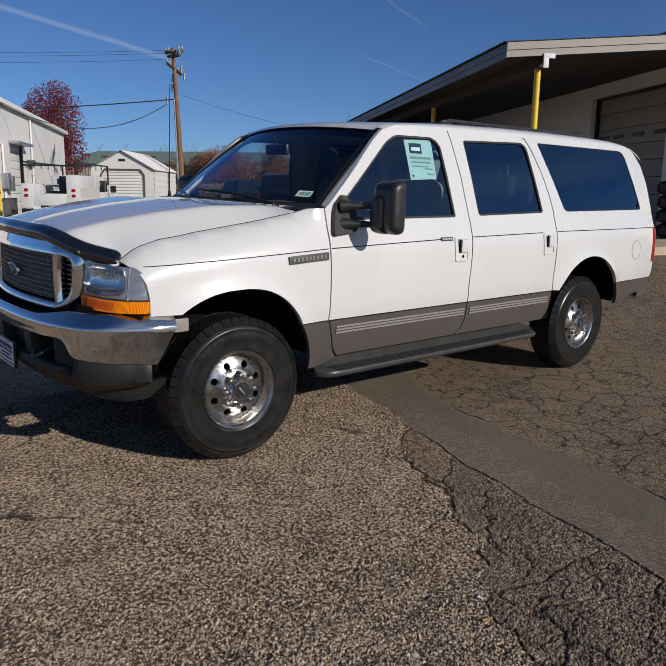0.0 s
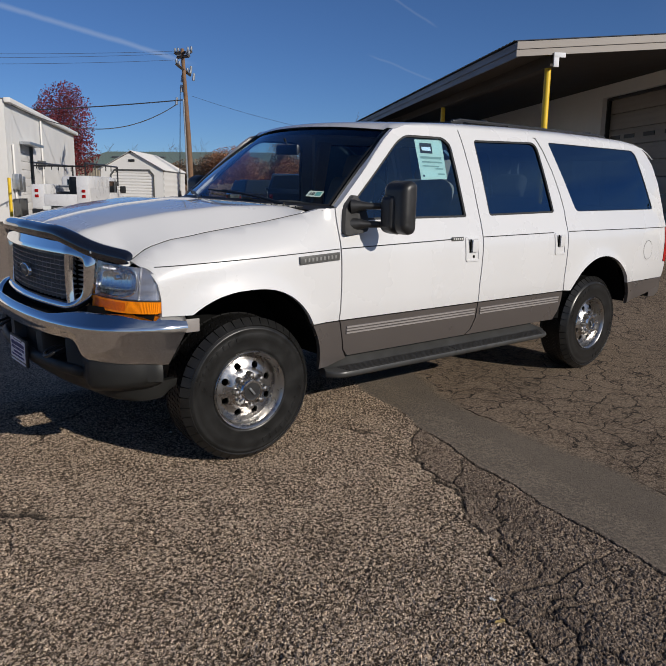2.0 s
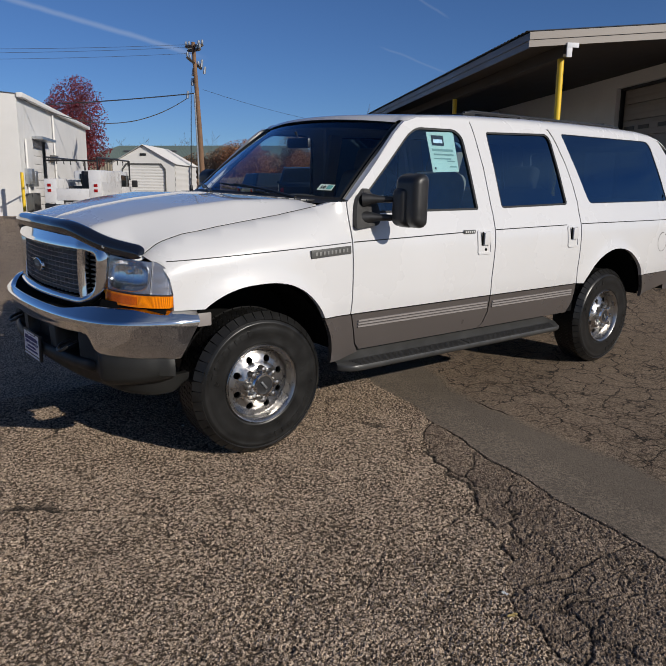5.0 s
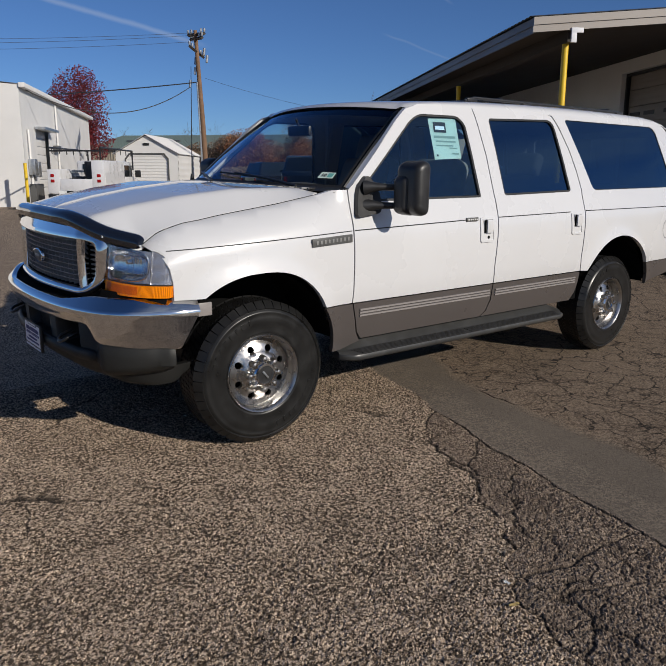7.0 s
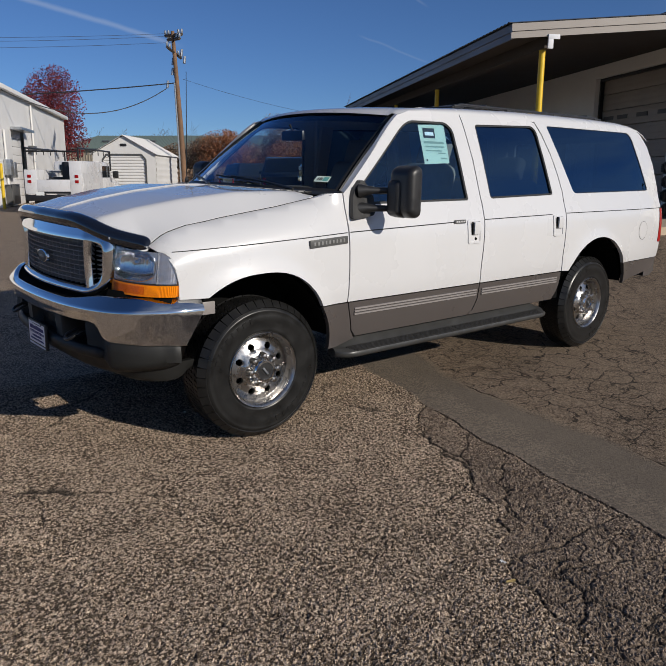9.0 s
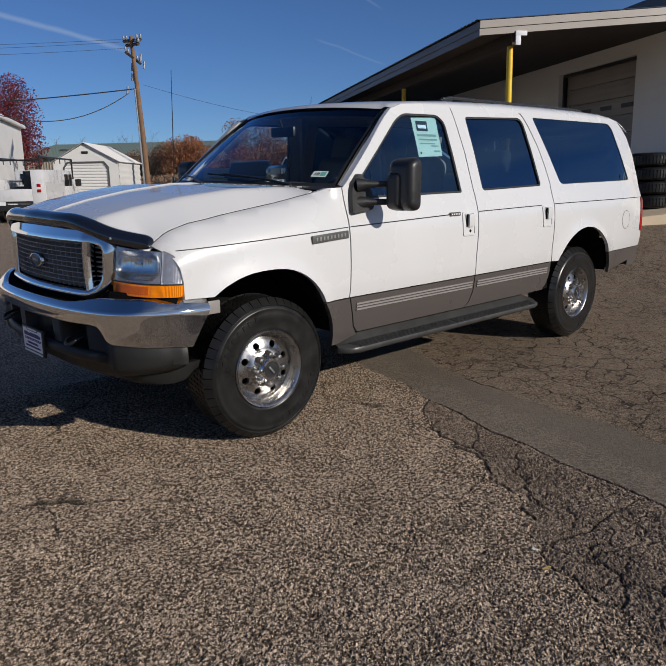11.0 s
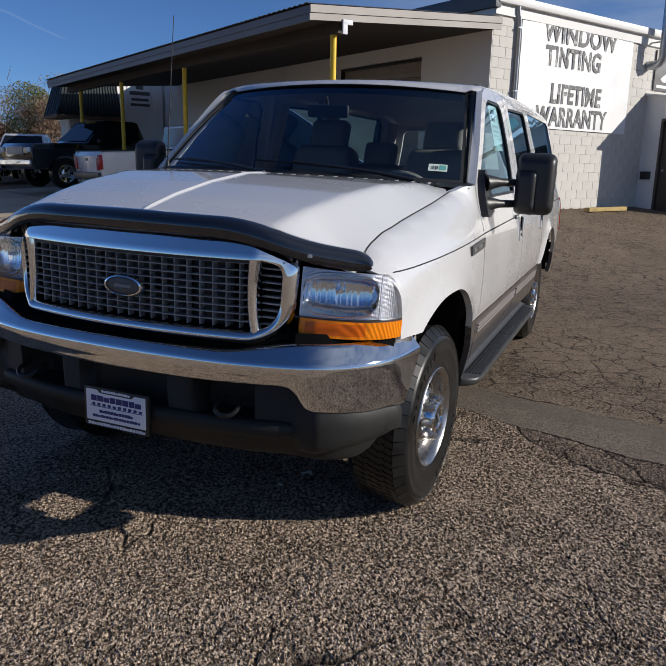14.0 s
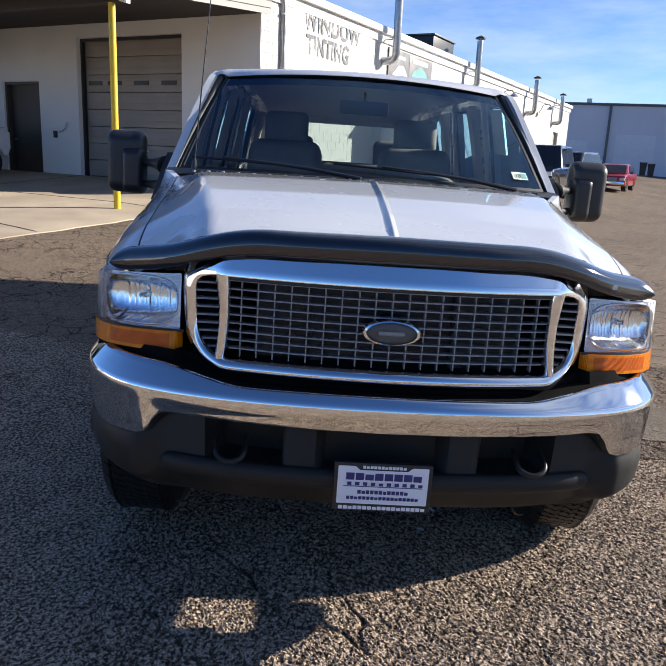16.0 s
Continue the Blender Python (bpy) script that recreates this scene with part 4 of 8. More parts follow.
# office block past the canopy: pale end wall with a sign, brick front, steep dark mansard
bm = NEW()
span(bm, 14.25, 14.55, 0.004, 1.70, 0.2, 4.22)
span(bm, 14.55, 15.4, 3.1, 3.395, 0.2, 3.6)
span(bm, 15.1, 15.4, 0.004, 3.1, 0.2, 3.6)
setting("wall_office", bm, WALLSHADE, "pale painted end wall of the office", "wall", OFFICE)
bm = NEW()
span(bm, 14.56, 15.5, 0.004, 3.4, 3.60, 3.68)
setting("roof_office", bm, ROOFMETAL, "flat dark roof of the office", "roof", OFFICE)
awn = thing("mansard_awning", OFFICE, "steep dark ribbed metal mansard over a brick front", "awning")
bm = NEW()
rings = [[], []]
for i in range(20):
    v0, v1 = 1.72 + 1.75 * i / 19, 1.72 + 2.20 * i / 19
    for dv, h in ((0, 0), (0.02, 0.04), (0.05, 0.04), (0.07, 0)):
        rings[0].append((13.80 - h, v1 + dv, 2.84))
        rings[1].append((14.30 - h, v0 + dv * 0.75, 4.06))
loft(bm, rings, closed=False)
part("ribbed_sheet", bm, AWNING, awn)
bm = NEW()
rings = [[], []]
for i in range(6):
    q = i / 6
    for dq, h in ((0, 0), (0.01, 0.04), (0.03, 0.04), (0.04, 0)):
        rings[0].append((13.80 + (q + dq) * 1.7, 3.97 + h, 2.84))
        rings[1].append((14.30 + (q + dq) * 1.2, 3.52 + h, 4.06))
loft(bm, rings, closed=False)
part("end_sheet", bm, AWNING, awn)
bm = NEW()
span(bm, 13.80, 14.29, 1.72, 3.97, 2.74, 2.835)
span(bm, 14.29, 15.5, 3.40, 3.97, 2.74, 2.835)
part("eave_board", bm, WOODPOLE, awn)
brick_wall = thing("wall_brick", OFFICE, "brown brick front under the mansard", "wall", kind="structure")
bm = NEW()
span(bm, 14.30, 14.55, 1.705, 3.395, 0.2, 4.02)
part("core", bm, MORTAR, brick_wall)
wsign = thing("wall_sign", OFFICE, "white board sign with dark print on the office wall", "sign")
bm = NEW()
span(bm, 14.225, 14.248, 0.40, 1.36, 3.14, 4.08, 0.006)
part("board", bm, SIGNLIGHT, wsign)
for a, b, z, h in ((0.74, 1.02, 3.88, 0.12), (0.50, 1.26, 3.68, 0.13), (0.56, 1.20, 3.48, 0.09), (0.52, 1.24, 3.30, 0.09)):
    bm = NEW()
    span(bm, 14.218, 14.226, a, b, z, z + h)
    part("text_bar", bm, BADGE, wsign)
# cable and socket on the block pier, litter along the wall foot
sk = thing("wall_socket", FRAME, "weathered outlet box with hanging cables on the block pier", "socket")
bm = NEW()
span(bm, -0.07, -0.013, -0.36, -0.47, 2.12, 2.28, 0.012)
part("box", bm, GALV, sk)
for dy, z1 in ((0.0, 0.75), (0.05, 0.95)):
    bm = NEW()
    tube(bm, [(-0.05, -0.42 - dy, 2.13), (-0.06, -0.50 - dy, 1.8), (-0.05, -0.47 - dy, 1.4), (-0.06, -0.40 - dy * 2, 1.0), (-0.08, -0.36, z1)], 0.011, 6)
    part("cable", bm, WIRE, sk)
kerb = thing("parking_block", FRAME, "low yellow parking block at the foot of the wall", "kerb")
bm = NEW()
span(bm, -0.60, -0.48, -2.9, -4.4, 0.56, 0.655, 0.02)
part("beam", bm, FADED, kerb)
rnd = random.Random(5)
bm = NEW()
for _ in range(420):
    v = rnd.uniform(0.2, 12)
    u = -0.04 - abs(rnd.gauss(0, 0.10)) - (1.9 if 5.6 < v < 10 else 0)
    q = at_shop(u, v)
    s_ = rnd.uniform(0.015, 0.05)
    mt = Matrix.Translation((q.x, q.y, ground_z(q.x, q.y) + s_ * 0.25)) @ Matrix.Rotation(rnd.uniform(0, 6.28), 4, "Z") @ Matrix.Rotation(rnd.uniform(-0.5, 0.5), 4, "X")
    vv = [bm.verts.new(mt @ Vector(c)) for c in ((-s_, 0, 0), (0, -s_ * 0.5, s_ * 0.2), (s_, 0, 0), (0, s_ * 0.5, s_ * 0.25))]
    bm.faces.new(vv)
lt = thing("leaf_litter", Matrix(), "dry brown leaves and weeds along the wall foot", "leaves", kind="stuff")
part("leaves", bm, LEAF_BROWN, lt)

# grey service cabinets past the porch
for v, h, w in ((11.6, 1.15, 0.55), (12.9, 0.95, 0.6)):
    q = at_shop(-0.5, v)
    cb = thing("service_cabinet", FRAME, "grey metal service cabinet at the foot of the wall", "cabinet", "cabinets by the wall")
    bm = NEW()
    span(bm, -0.75, -0.25, -v, -v - w, ground_z(q.x, q.y) - 0.05, ground_z(q.x, q.y) + h, 0.02)
    part("casing", bm, GALV, cb)
    bm = NEW()
    span(bm, -0.765, -0.752, -v - 0.06, -v - w + 0.06, ground_z(q.x, q.y) + 0.15, ground_z(q.x, q.y) + h - 0.12, 0.004)
    part("door", bm, BLUEDOOR, cb)


# ---- the parked sport utility ----
ROLL = radians(1.2)
suv = thing("suv", Matrix.Translation((0, -0.95, 0)) @ Matrix.Rotation(ROLL, 4, "X") @ Matrix.Translation((0, 0.95, 0)),
            "large white four-door sport utility with grey lower panels and chrome bumper", "car")
zt = np.linspace(0.3, 2.1, 721)
yt = np.interp(zt, [0.3, 0.44, 0.52, 0.62, 0.735, 0.80, 0.95, 1.08, 1.18, 1.26, 1.32, 1.60, 1.85, 1.92, 2.1],
               [0.90, 0.945, 0.965, 0.985, 0.995, 1.008, 1.012, 1.008, 0.995, 0.968, 0.948, 0.887, 0.822, 0.795, 0.70])
yt = np.convolve(np.pad(yt, 12, mode="edge"), np.ones(25) / 25, "valid")


def half(x, z):
    y = float(np.interp(z, zt, yt))
    if x < 0.5:
        y -= 0.070 * ((0.5 - x) / 1.0) ** 2
    if x > 3.9:
        y -= 0.045 * ((x - 3.9) / 0.8) ** 2
    for hx, hz in ((-0.04, 0.45), (3.45, 0.46)):
        r = math.hypot(x - hx, z - hz)
        if z > 0.4:
            y += 0.022 * math.exp(-((r - 0.50) / 0.075) ** 2)
    return y


def hood_edge(x):
    z = np.interp(x, [-0.66, -0.60, -0.56, -0.525, -0.49, -0.43, -0.385, -0.287, -0.19, -0.084, 0.17, 0.45], [1.122, 1.128, 1.156, 1.180, 1.196, 1.214, 1.227, 1.241, 1.259, 1.275, 1.312, 1.362])
    return float(z), float(np.interp(x, [-0.66, 0.45], [0.795, 0.855]))


def fender_y(x, z):
    zh, yh = hood_edge(x)
    q = min(1.0, max(0.0, (z - (zh - 0.17)) / 0.17))
    f = 1 - ease((x - 0.40) / 0.18)
    y = half(x, min(z, 1.24)) * f + half(x, z) * (1 - f)
    return y - (y - yh) * q ** 2.4 * f


def side(s, fn=half, off=0.0):
    return lambda x, z: Vector((x, s * (fn(x, z) - off), z))


def inward(s):
    return lambda p: (0, -s, 0)


def arc(cx, cz, r, a0, a1, n=20):
    return [(cx + r * math.cos(radians(a0 + (a1 - a0) * i / n)), cz + r * math.sin(radians(a0 + (a1 - a0) * i / n))) for i in range(n + 1)]


def wind(y, q):
    lo = Vector((0.33 + 0.27 * (abs(y) / 0.88) ** 2.2, y, 1.408 - 0.012 * (y / 0.88) ** 2))
    yy = y * 0.735 / 0.88
    hi = Vector((1.065 + 0.12 * (abs(y) / 0.88) ** 2, yy, 1.915 - 0.035 * (y / 0.88) ** 2))
    p = lo.lerp(hi, q)
    p.z += 0.02 * math.sin(math.pi * q)
    return p


SPLIT = 0.735
ARCH_F, ARCH_R = (-0.04, 0.455, 0.513), (3.455, 0.465, 0.525)


def arch_at(arch, z, sign):
    cx, cz, r = arch
    return math.degrees(math.atan2(z - cz, sign * math.sqrt(r * r - (z - cz) ** 2)))


front_window = rounded([(0.70, 1.318), (0.735, 1.42), (1.165, 1.80), (1.25, 1.842), (1.60, 1.846), (1.672, 1.80), (1.752, 1.325)], [0.03, 0.03, 0.07, 0.05, 0.06, 0.05, 0.02])
rear_window = rounded([(2.00, 1.332), (1.915, 1.845), (2.655, 1.868), (2.795, 1.348)], [0.03, 0.03, 0.08, 0.03])
quarter_window = rounded([(3.10, 1.355), (2.81, 1.876), (4.14, 1.874), (4.385, 1.366)], [0.045, 0.03, 0.09, 0.04])
front_door = [(0.602, SPLIT + 0.004), (0.602, 1.16), (0.60, 1.385), (0.64, 1.415), (0.80, 1.56), (1.05, 1.79), (1.14, 1.865), (1.26, 1.902), (1.762, 1.912), (1.798, 1.78), (1.84, 1.60), (1.888, 1.30), (1.884, 1.19), (1.860, 0.90), (1.858, 0.83), (1.870, SPLIT + 0.004)]
front_low = [(0.61, SPLIT - 0.004), (1.871, SPLIT - 0.004), (1.866, 0.62), (1.838, 0.54), (1.79, 0.505), (0.70, 0.505), (0.66, 0.55)]
rear_door = [(1.880, SPLIT + 0.004), (1.868, 0.83), (1.870, 0.90), (1.894, 1.19), (1.898, 1.30), (1.850, 1.60), (1.808, 1.78), (1.772, 1.912), (2.55, 1.922), (2.655, 1.890), (2.725, 1.80), (2.81, 1.66), (2.885, 1.49), (2.928, 1.36), (2.930, 1.20), (2.920, 1.08), (2.903, 0.84), (2.918, SPLIT + 0.004)]
rear_low = [(1.881, SPLIT - 0.004), (2.918, SPLIT - 0.004), (2.912, 0.66), (2.892, 0.57), (2.86, 0.505), (1.80, 0.505), (1.848, 0.54), (1.876, 0.62)]
a1, a0 = arch_at(ARCH_R, SPLIT, -1), arch_at(ARCH_R, SPLIT, 1)
quarter = [(2.929, SPLIT + 0.004), (2.914, 0.84), (2.931, 1.08), (2.941, 1.20), (2.939, 1.36), (2.896, 1.495), (2.82, 1.665), (2.735, 1.81), (2.665, 1.90), (2.56, 1.925), (4.20, 1.918), (4.33, 1.88), (4.47, 1.76), (4.555, 1.60), (4.615, 1.38), (4.625, 1.215), (4.612, 1.20), (4.618, 0.88), (4.632, 0.87), (4.625, SPLIT + 0.004)] + arc(*ARCH_R, a0, a1, 24)
quarter_low = [(4.615, SPLIT - 0.004), (4.585, 0.635), (4.05, 0.56), (3.978, 0.545)] + arc(*ARCH_R, 8, a0 - 0.6, 8)
f1, f0 = arch_at(ARCH_F, 0.862, -1), arch_at(ARCH_F, SPLIT, 1)
hood_line = [(x, hood_edge(x)[0]) for x in np.linspace(-0.598, 0.43, 34)]
fender = [(-0.505, 0.862), (-0.506, 0.95), (-0.520, 1.02), (-0.548, 1.080), (-0.578, 1.108)] + hood_line + [(0.50, 1.385), (0.592, 1.388), (0.592, 1.16), (0.594, SPLIT + 0.004)] + [(x + 0.020 * math.sin(math.pi * min(1.0, max(0.0, (x + 0.04) / 0.46))) , z + 0.014 * math.sin(math.pi * min(1.0, max(0.0, (x + 0.04) / 0.46)))) for x, z in arc(*ARCH_F, f0, f1, 24)]
fender_low = [(0.602, SPLIT - 0.004), (0.65, 0.55), (0.69, 0.49), (0.55, 0.455)] + arc(*ARCH_F, 0, f0 - 0.6, 8)


def window_set(s, parent, poly, glass, off=0.014, rim=0.013):
    bm = NEW()
    sheet(bm, poly, [inset(poly, rim)], side(s, half, 0.004), 0.05, 0.02, inward(s))
    part("window_seal", bm, SEAL, parent)
    bm = NEW()
    sheet(bm, inset(poly, rim * 0.8), [], side(s, half, off), 0.09)
    g = part("window", bm, glass, parent)
    g.visible_shadow = False


def handle_set(s, parent, x0, x1, key):
    y = half((x0 + x1) / 2, 1.1)
    bm = NEW()
    o = rounded([(x0, 1.03), (x1, 1.03), (x1, 1.195), (x0, 1.195)], 0.022)
    sheet(bm, o, [inset(o, 0.014)], lambda a, b: Vector((a, s * (half(a, b) + 0.007), b)), 0.04, 0.012, inward(s))
    part("handle_bezel", bm, PAINT, parent)
    bm = NEW()
    sheet(bm, inset(o, 0.013), [], lambda a, b: Vector((a, s * (half(a, b) + 0.001), b)), 0.05)
    part("handle_recess", bm, PAINT, parent)
    bm = NEW()
    box(bm, ((x0 + x1) / 2 + 0.012, s * (y + 0.010), 1.135), (0.062, 0.018, 0.088), 0.008)
    h = part("door_handle", bm, PAINT, parent)
    # near-black bar painted for the shade behind the handle flap
    bm = NEW()
    box(bm, ((x0 + x1) / 2 - 0.027, s * (y + 0.004), 1.135), (0.010, 0.01, 0.09), 0.002)
    part("finger_gap", bm, DARK, h)
    if key:
        bm = NEW()
        lathe(bm, [(0.0, 0.006), (0.009, 0.006), (0.012, 0.0)], ((x0 + x1) / 2 + 0.012, s * (y + 0.002), 1.062), (0, s, 0), 12)
        part("key_lock", bm, DARK, parent)


def moulding(s, parent, x0, x1):
    for k, z in enumerate((0.690, 0.672, 0.654)):
        bm = NEW()
        ribbon(bm, [(x, s * (half(x, z) + 0.001), z) for x in np.linspace(x0, x1, 14)], (0, s, 0), 0.010, 0.008)
        part("moulding_rib", bm, RIB, parent)


for s in (-1, 1):
    bm = NEW()
    sheet(bm, fender, [], side(s, fender_y), 0.035, 0.03, inward(s))
    fd = part("fender", bm, PAINT, suv)
    bm = NEW()
    ribbon(bm, [(x, s * (hood_edge(x)[1] - 0.002), hood_edge(x)[0] + 0.0005) for x in np.linspace(-0.595, 0.43, 60)], (0, s * 0.45, 0.9), 0.0045, 0.002)
    part("hood_gap", bm, SEAL, fd)
    bm = NEW()
    sheet(bm, fender_low, [], side(s), 0.04, 0.03, inward(s))
    part("fender_lower", bm, PAINT_LOW, fd, "grey lower fender")
    bm = NEW()
    box(bm, (0.435, s * (half(0.43, 1.11) + 0.004), 1.113), (0.285, 0.012, 0.046), 0.004, Matrix.Translation((0.435, 0, 1.113)) @ Matrix.Rotation(radians(-3), 4, "Y") @ Matrix.Translation((-0.435, 0, -1.113)))
    bd = part("badge", bm, BADGE, fd, "grey raised model badge")
    bm = NEW()
    for k in range(9):
        box(bm, (0.325 + k * 0.0275, s * (half(0.43, 1.11) + 0.011), 1.107 + k * 0.0015), (0.013, 0.003, 0.020), 0.001)
    part("badge_bars", bm, BADGELIGHT, bd)
    bm = NEW()
    ribbon(bm, [(x, s * (fender_y(x, z) + 0.0005), z) for x, z in zip(np.linspace(-0.52, 0.585, 26), np.linspace(1.105, 1.160, 26))], (0, s, 0), 0.0048, 0.0015)
    part("pinstripe", bm, SEAL, fd)

    bm = NEW()
    sheet(bm, front_door, [front_window], side(s), 0.04, 0.03, inward(s))
    dr = part("front_door", bm, PAINT, suv)
    bm = NEW()
    sheet(bm, front_low, [], side(s), 0.05, 0.03, inward(s))
    part("door_lower", bm, PAINT_LOW, dr, "grey lower door panel")
    window_set(s, dr, front_window, SIDEGLASS if s < 0 else FARGLASS)
    handle_set(s, dr, 1.695, 1.838, True)
    moulding(s, dr, 0.66, 1.845)
    bm = NEW()
    box(bm, (1.615, s * (half(1.61, 1.18) + 0.004), 1.186), (0.115, 0.01, 0.026), 0.004)
    b2 = part("badge", bm, BADGE, dr)
    bm = NEW()
    for k in range(5):
        box(bm, (1.575 + k * 0.02, s * (half(1.64, 1.18) + 0.01), 1.186), (0.011, 0.003, 0.010), 0.001)
    part("badge_bars", bm, METALWHITE, b2)
    bm = NEW()
    ribbon(bm, [(x, s * (half(x, z) + 0.0005), z) for x, z in zip(np.linspace(0.607, 1.555, 20), np.linspace(1.161, 1.184, 20))], (0, s, 0), 0.006, 0.0015)
    part("pinstripe", bm, SEAL, dr)

    bm = NEW()
    sheet(bm, rear_door, [rear_window], side(s), 0.04, 0.03, inward(s))
    rd = part("rear_door", bm, PAINT, suv)
    bm = NEW()
    sheet(bm, rear_low, [], side(s), 0.05, 0.03, inward(s))
    part("door_lower", bm, PAINT_LOW, rd, "grey lower door panel")
    window_set(s, rd, rear_window, PRIVACY)
    handle_set(s, rd, 2.745, 2.885, False)
    moulding(s, rd, 1.905, 2.87)
    bm = NEW()
    ribbon(bm, [(x, s * (half(x, z) + 0.0005), z) for x, z in zip(np.linspace(1.897, 2.74, 20), np.linspace(1.191, 1.200, 20))], (0, s, 0), 0.006, 0.0015)
    part("pinstripe", bm, SEAL, rd)

    bm = NEW()
    sheet(bm, quarter, [quarter_window], side(s), 0.045, 0.03, inward(s))
    qp = part("quarter_panel", bm, PAINT, suv)
    bm = NEW()
    sheet(bm, quarter_low, [], side(s), 0.05, 0.03, inward(s))
    part("quarter_lower", bm, PAINT_LOW, qp, "grey lower quarter panel")
    window_set(s, qp, quarter_window, PRIVACY, 0.006, 0.005)
    bm = NEW()
    ribbon(bm, [(x, s * (half(x, 1.204) + 0.0005), 1.204) for x in np.linspace(2.945, 4.61, 24)], (0, s, 0), 0.006, 0.0015)
    part("pinstripe", bm, SEAL, qp)
    if s < 0:
        bm = NEW()
        ring = [(4.225 + 0.085 * math.cos(a), 1.01 + 0.085 * math.sin(a)) for a in np.linspace(0, 2 * math.pi, 33)[:-1]]
        sheet(bm, ring, [inset(ring, 0.004)], side(s, half, -0.0008), 0.03)
        cap_ = part("fuel_door_gap", bm, SEAL, qp)
        bm = NEW()
        sheet(bm, inset(ring, 0.004), [], side(s, half, -0.0012), 0.04)
        part("fuel_door", bm, PAINT, cap_)
    # A-pillar skin between windshield and door
    bm = NEW()
    rings, dark = [], []
    for q in np.linspace(-0.02, 0.985, 18):
        w = wind(s * 0.885, max(q, 0.0))
        z = w.z
        xd = float(np.interp(z, [1.385, 1.415, 1.545, 1.80, 1.87, 1.90], [0.598, 0.634, 0.778, 1.052, 1.142, 1.25]))
        xm = w.x + 0.3 * (xd - w.x)
        edge = (w.x + 0.012, s * (half(w.x, z) - 0.040), z + 0.004)
        dark.append([(w.x + 0.02, w.y - s * 0.01, z - 0.02), tuple(w), (w.x + 0.001, (w.y + edge[1]) / 2, z + 0.007), edge])
        rings.append([edge, (xm + 0.01, s * (half(xm, z) - 0.004), z), (xd, s * half(xd, z), z), (xd, s * (half(xd, z) - 0.03), z)])
    loft(bm, rings, closed=False)
    pil = part("windshield_pillar", bm, PAINT, suv, angle=60)
    bm = NEW()
    loft(bm, dark, closed=False)
    part("pillar_seal", bm, SEAL, pil, angle=60)
    # tail lamp and rear corner
    bm = NEW()
    tl = rounded([(4.575, 0.885), (4.66, 0.885), (4.66, 1.20), (4.59, 1.20)], 0.012)
    sheet(bm, tl, [], lambda x, z, s=s: Vector((x, s * (half(x, z) + 0.006 - 6 * max(0, x - 4.62) ** 2), z)), 0.03, 0.03, inward(s))
    part("tail_lamp", bm, RED, suv, "red wraparound tail lamp")
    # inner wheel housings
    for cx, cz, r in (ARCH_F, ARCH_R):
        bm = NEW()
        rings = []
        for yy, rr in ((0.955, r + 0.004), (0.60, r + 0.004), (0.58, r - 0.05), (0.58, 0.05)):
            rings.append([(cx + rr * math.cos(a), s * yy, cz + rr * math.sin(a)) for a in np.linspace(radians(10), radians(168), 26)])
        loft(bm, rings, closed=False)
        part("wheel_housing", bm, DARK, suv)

# roof
ROOFX = [1.032, 1.06, 1.14, 1.25, 1.4, 1.8, 2.4, 3.0, 3.6, 4.0, 4.19, 4.33, 4.43, 4.50]
ROOFZ = [1.905, 1.922, 1.937, 1.947, 1.955, 1.975, 1.99, 1.995, 1.992, 1.985, 1.972, 1.945, 1.905, 1.86]
bm = NEW()
rings = []
for x, zc in zip(ROOFX, ROOFZ):
    ye, ze = half(x, min(1.90, zc - 0.055)) - 0.002, min(1.90, zc - 0.055)
    ring = []
    for k in range(-24, 25):
        t = abs(k) / 24
        if t <= 0.75:
            y, z = t / 0.75 * (ye - 0.10), zc - 0.022 * (t / 0.75) ** 2
        else:
            q = (t - 0.75) / 0.25
            a = q * math.pi / 2
            y, z = ye - 0.10 + 0.10 * math.sin(a), ze + (zc - 0.022 - ze) * math.cos(a)
        xx = x + 0.12 * (y / 0.735) ** 2 * max(0.0, (1.5 - x) / 0.43)
        if x < 1.12 and t <= 0.75:
            z = min(z, (1.903 if x < 1.05 else 1.924) - 0.035 * (y / 0.735) ** 2)
        ring.append((xx, math.copysign(y, k), z))
    rings.append(ring)
loft(bm, rings, closed=False)
part("roof", bm, PAINT, suv, angle=60)
# roof rack
for s in (-1, 1):
    bm = NEW()
    tube(bm, [(1.92, s * 0.60, 1.972), (2.02, s * 0.60, 1.996), (3.9, s * 0.60, 1.994), (4.02, s * 0.60, 1.965)], 0.011, 8)
    rack = part("roof_rail", bm, BLACK, suv, "black roof rack rail")
    for x in (1.99, 2.62, 3.27, 3.92):
        bm = NEW()
        box(bm, (x, s * 0.60, 1.982), (0.11, 0.032, 0.024), 0.008)
        part("rail_foot", bm, BLACK, rack)
for x in (2.32, 3.75):
    bm = NEW()
    tube(bm, [(x, -0.60, 2.002), (x, 0.0, 2.012), (x, 0.60, 2.002)], 0.013, 8)
    part("cross_bar", bm, BLACK, suv)

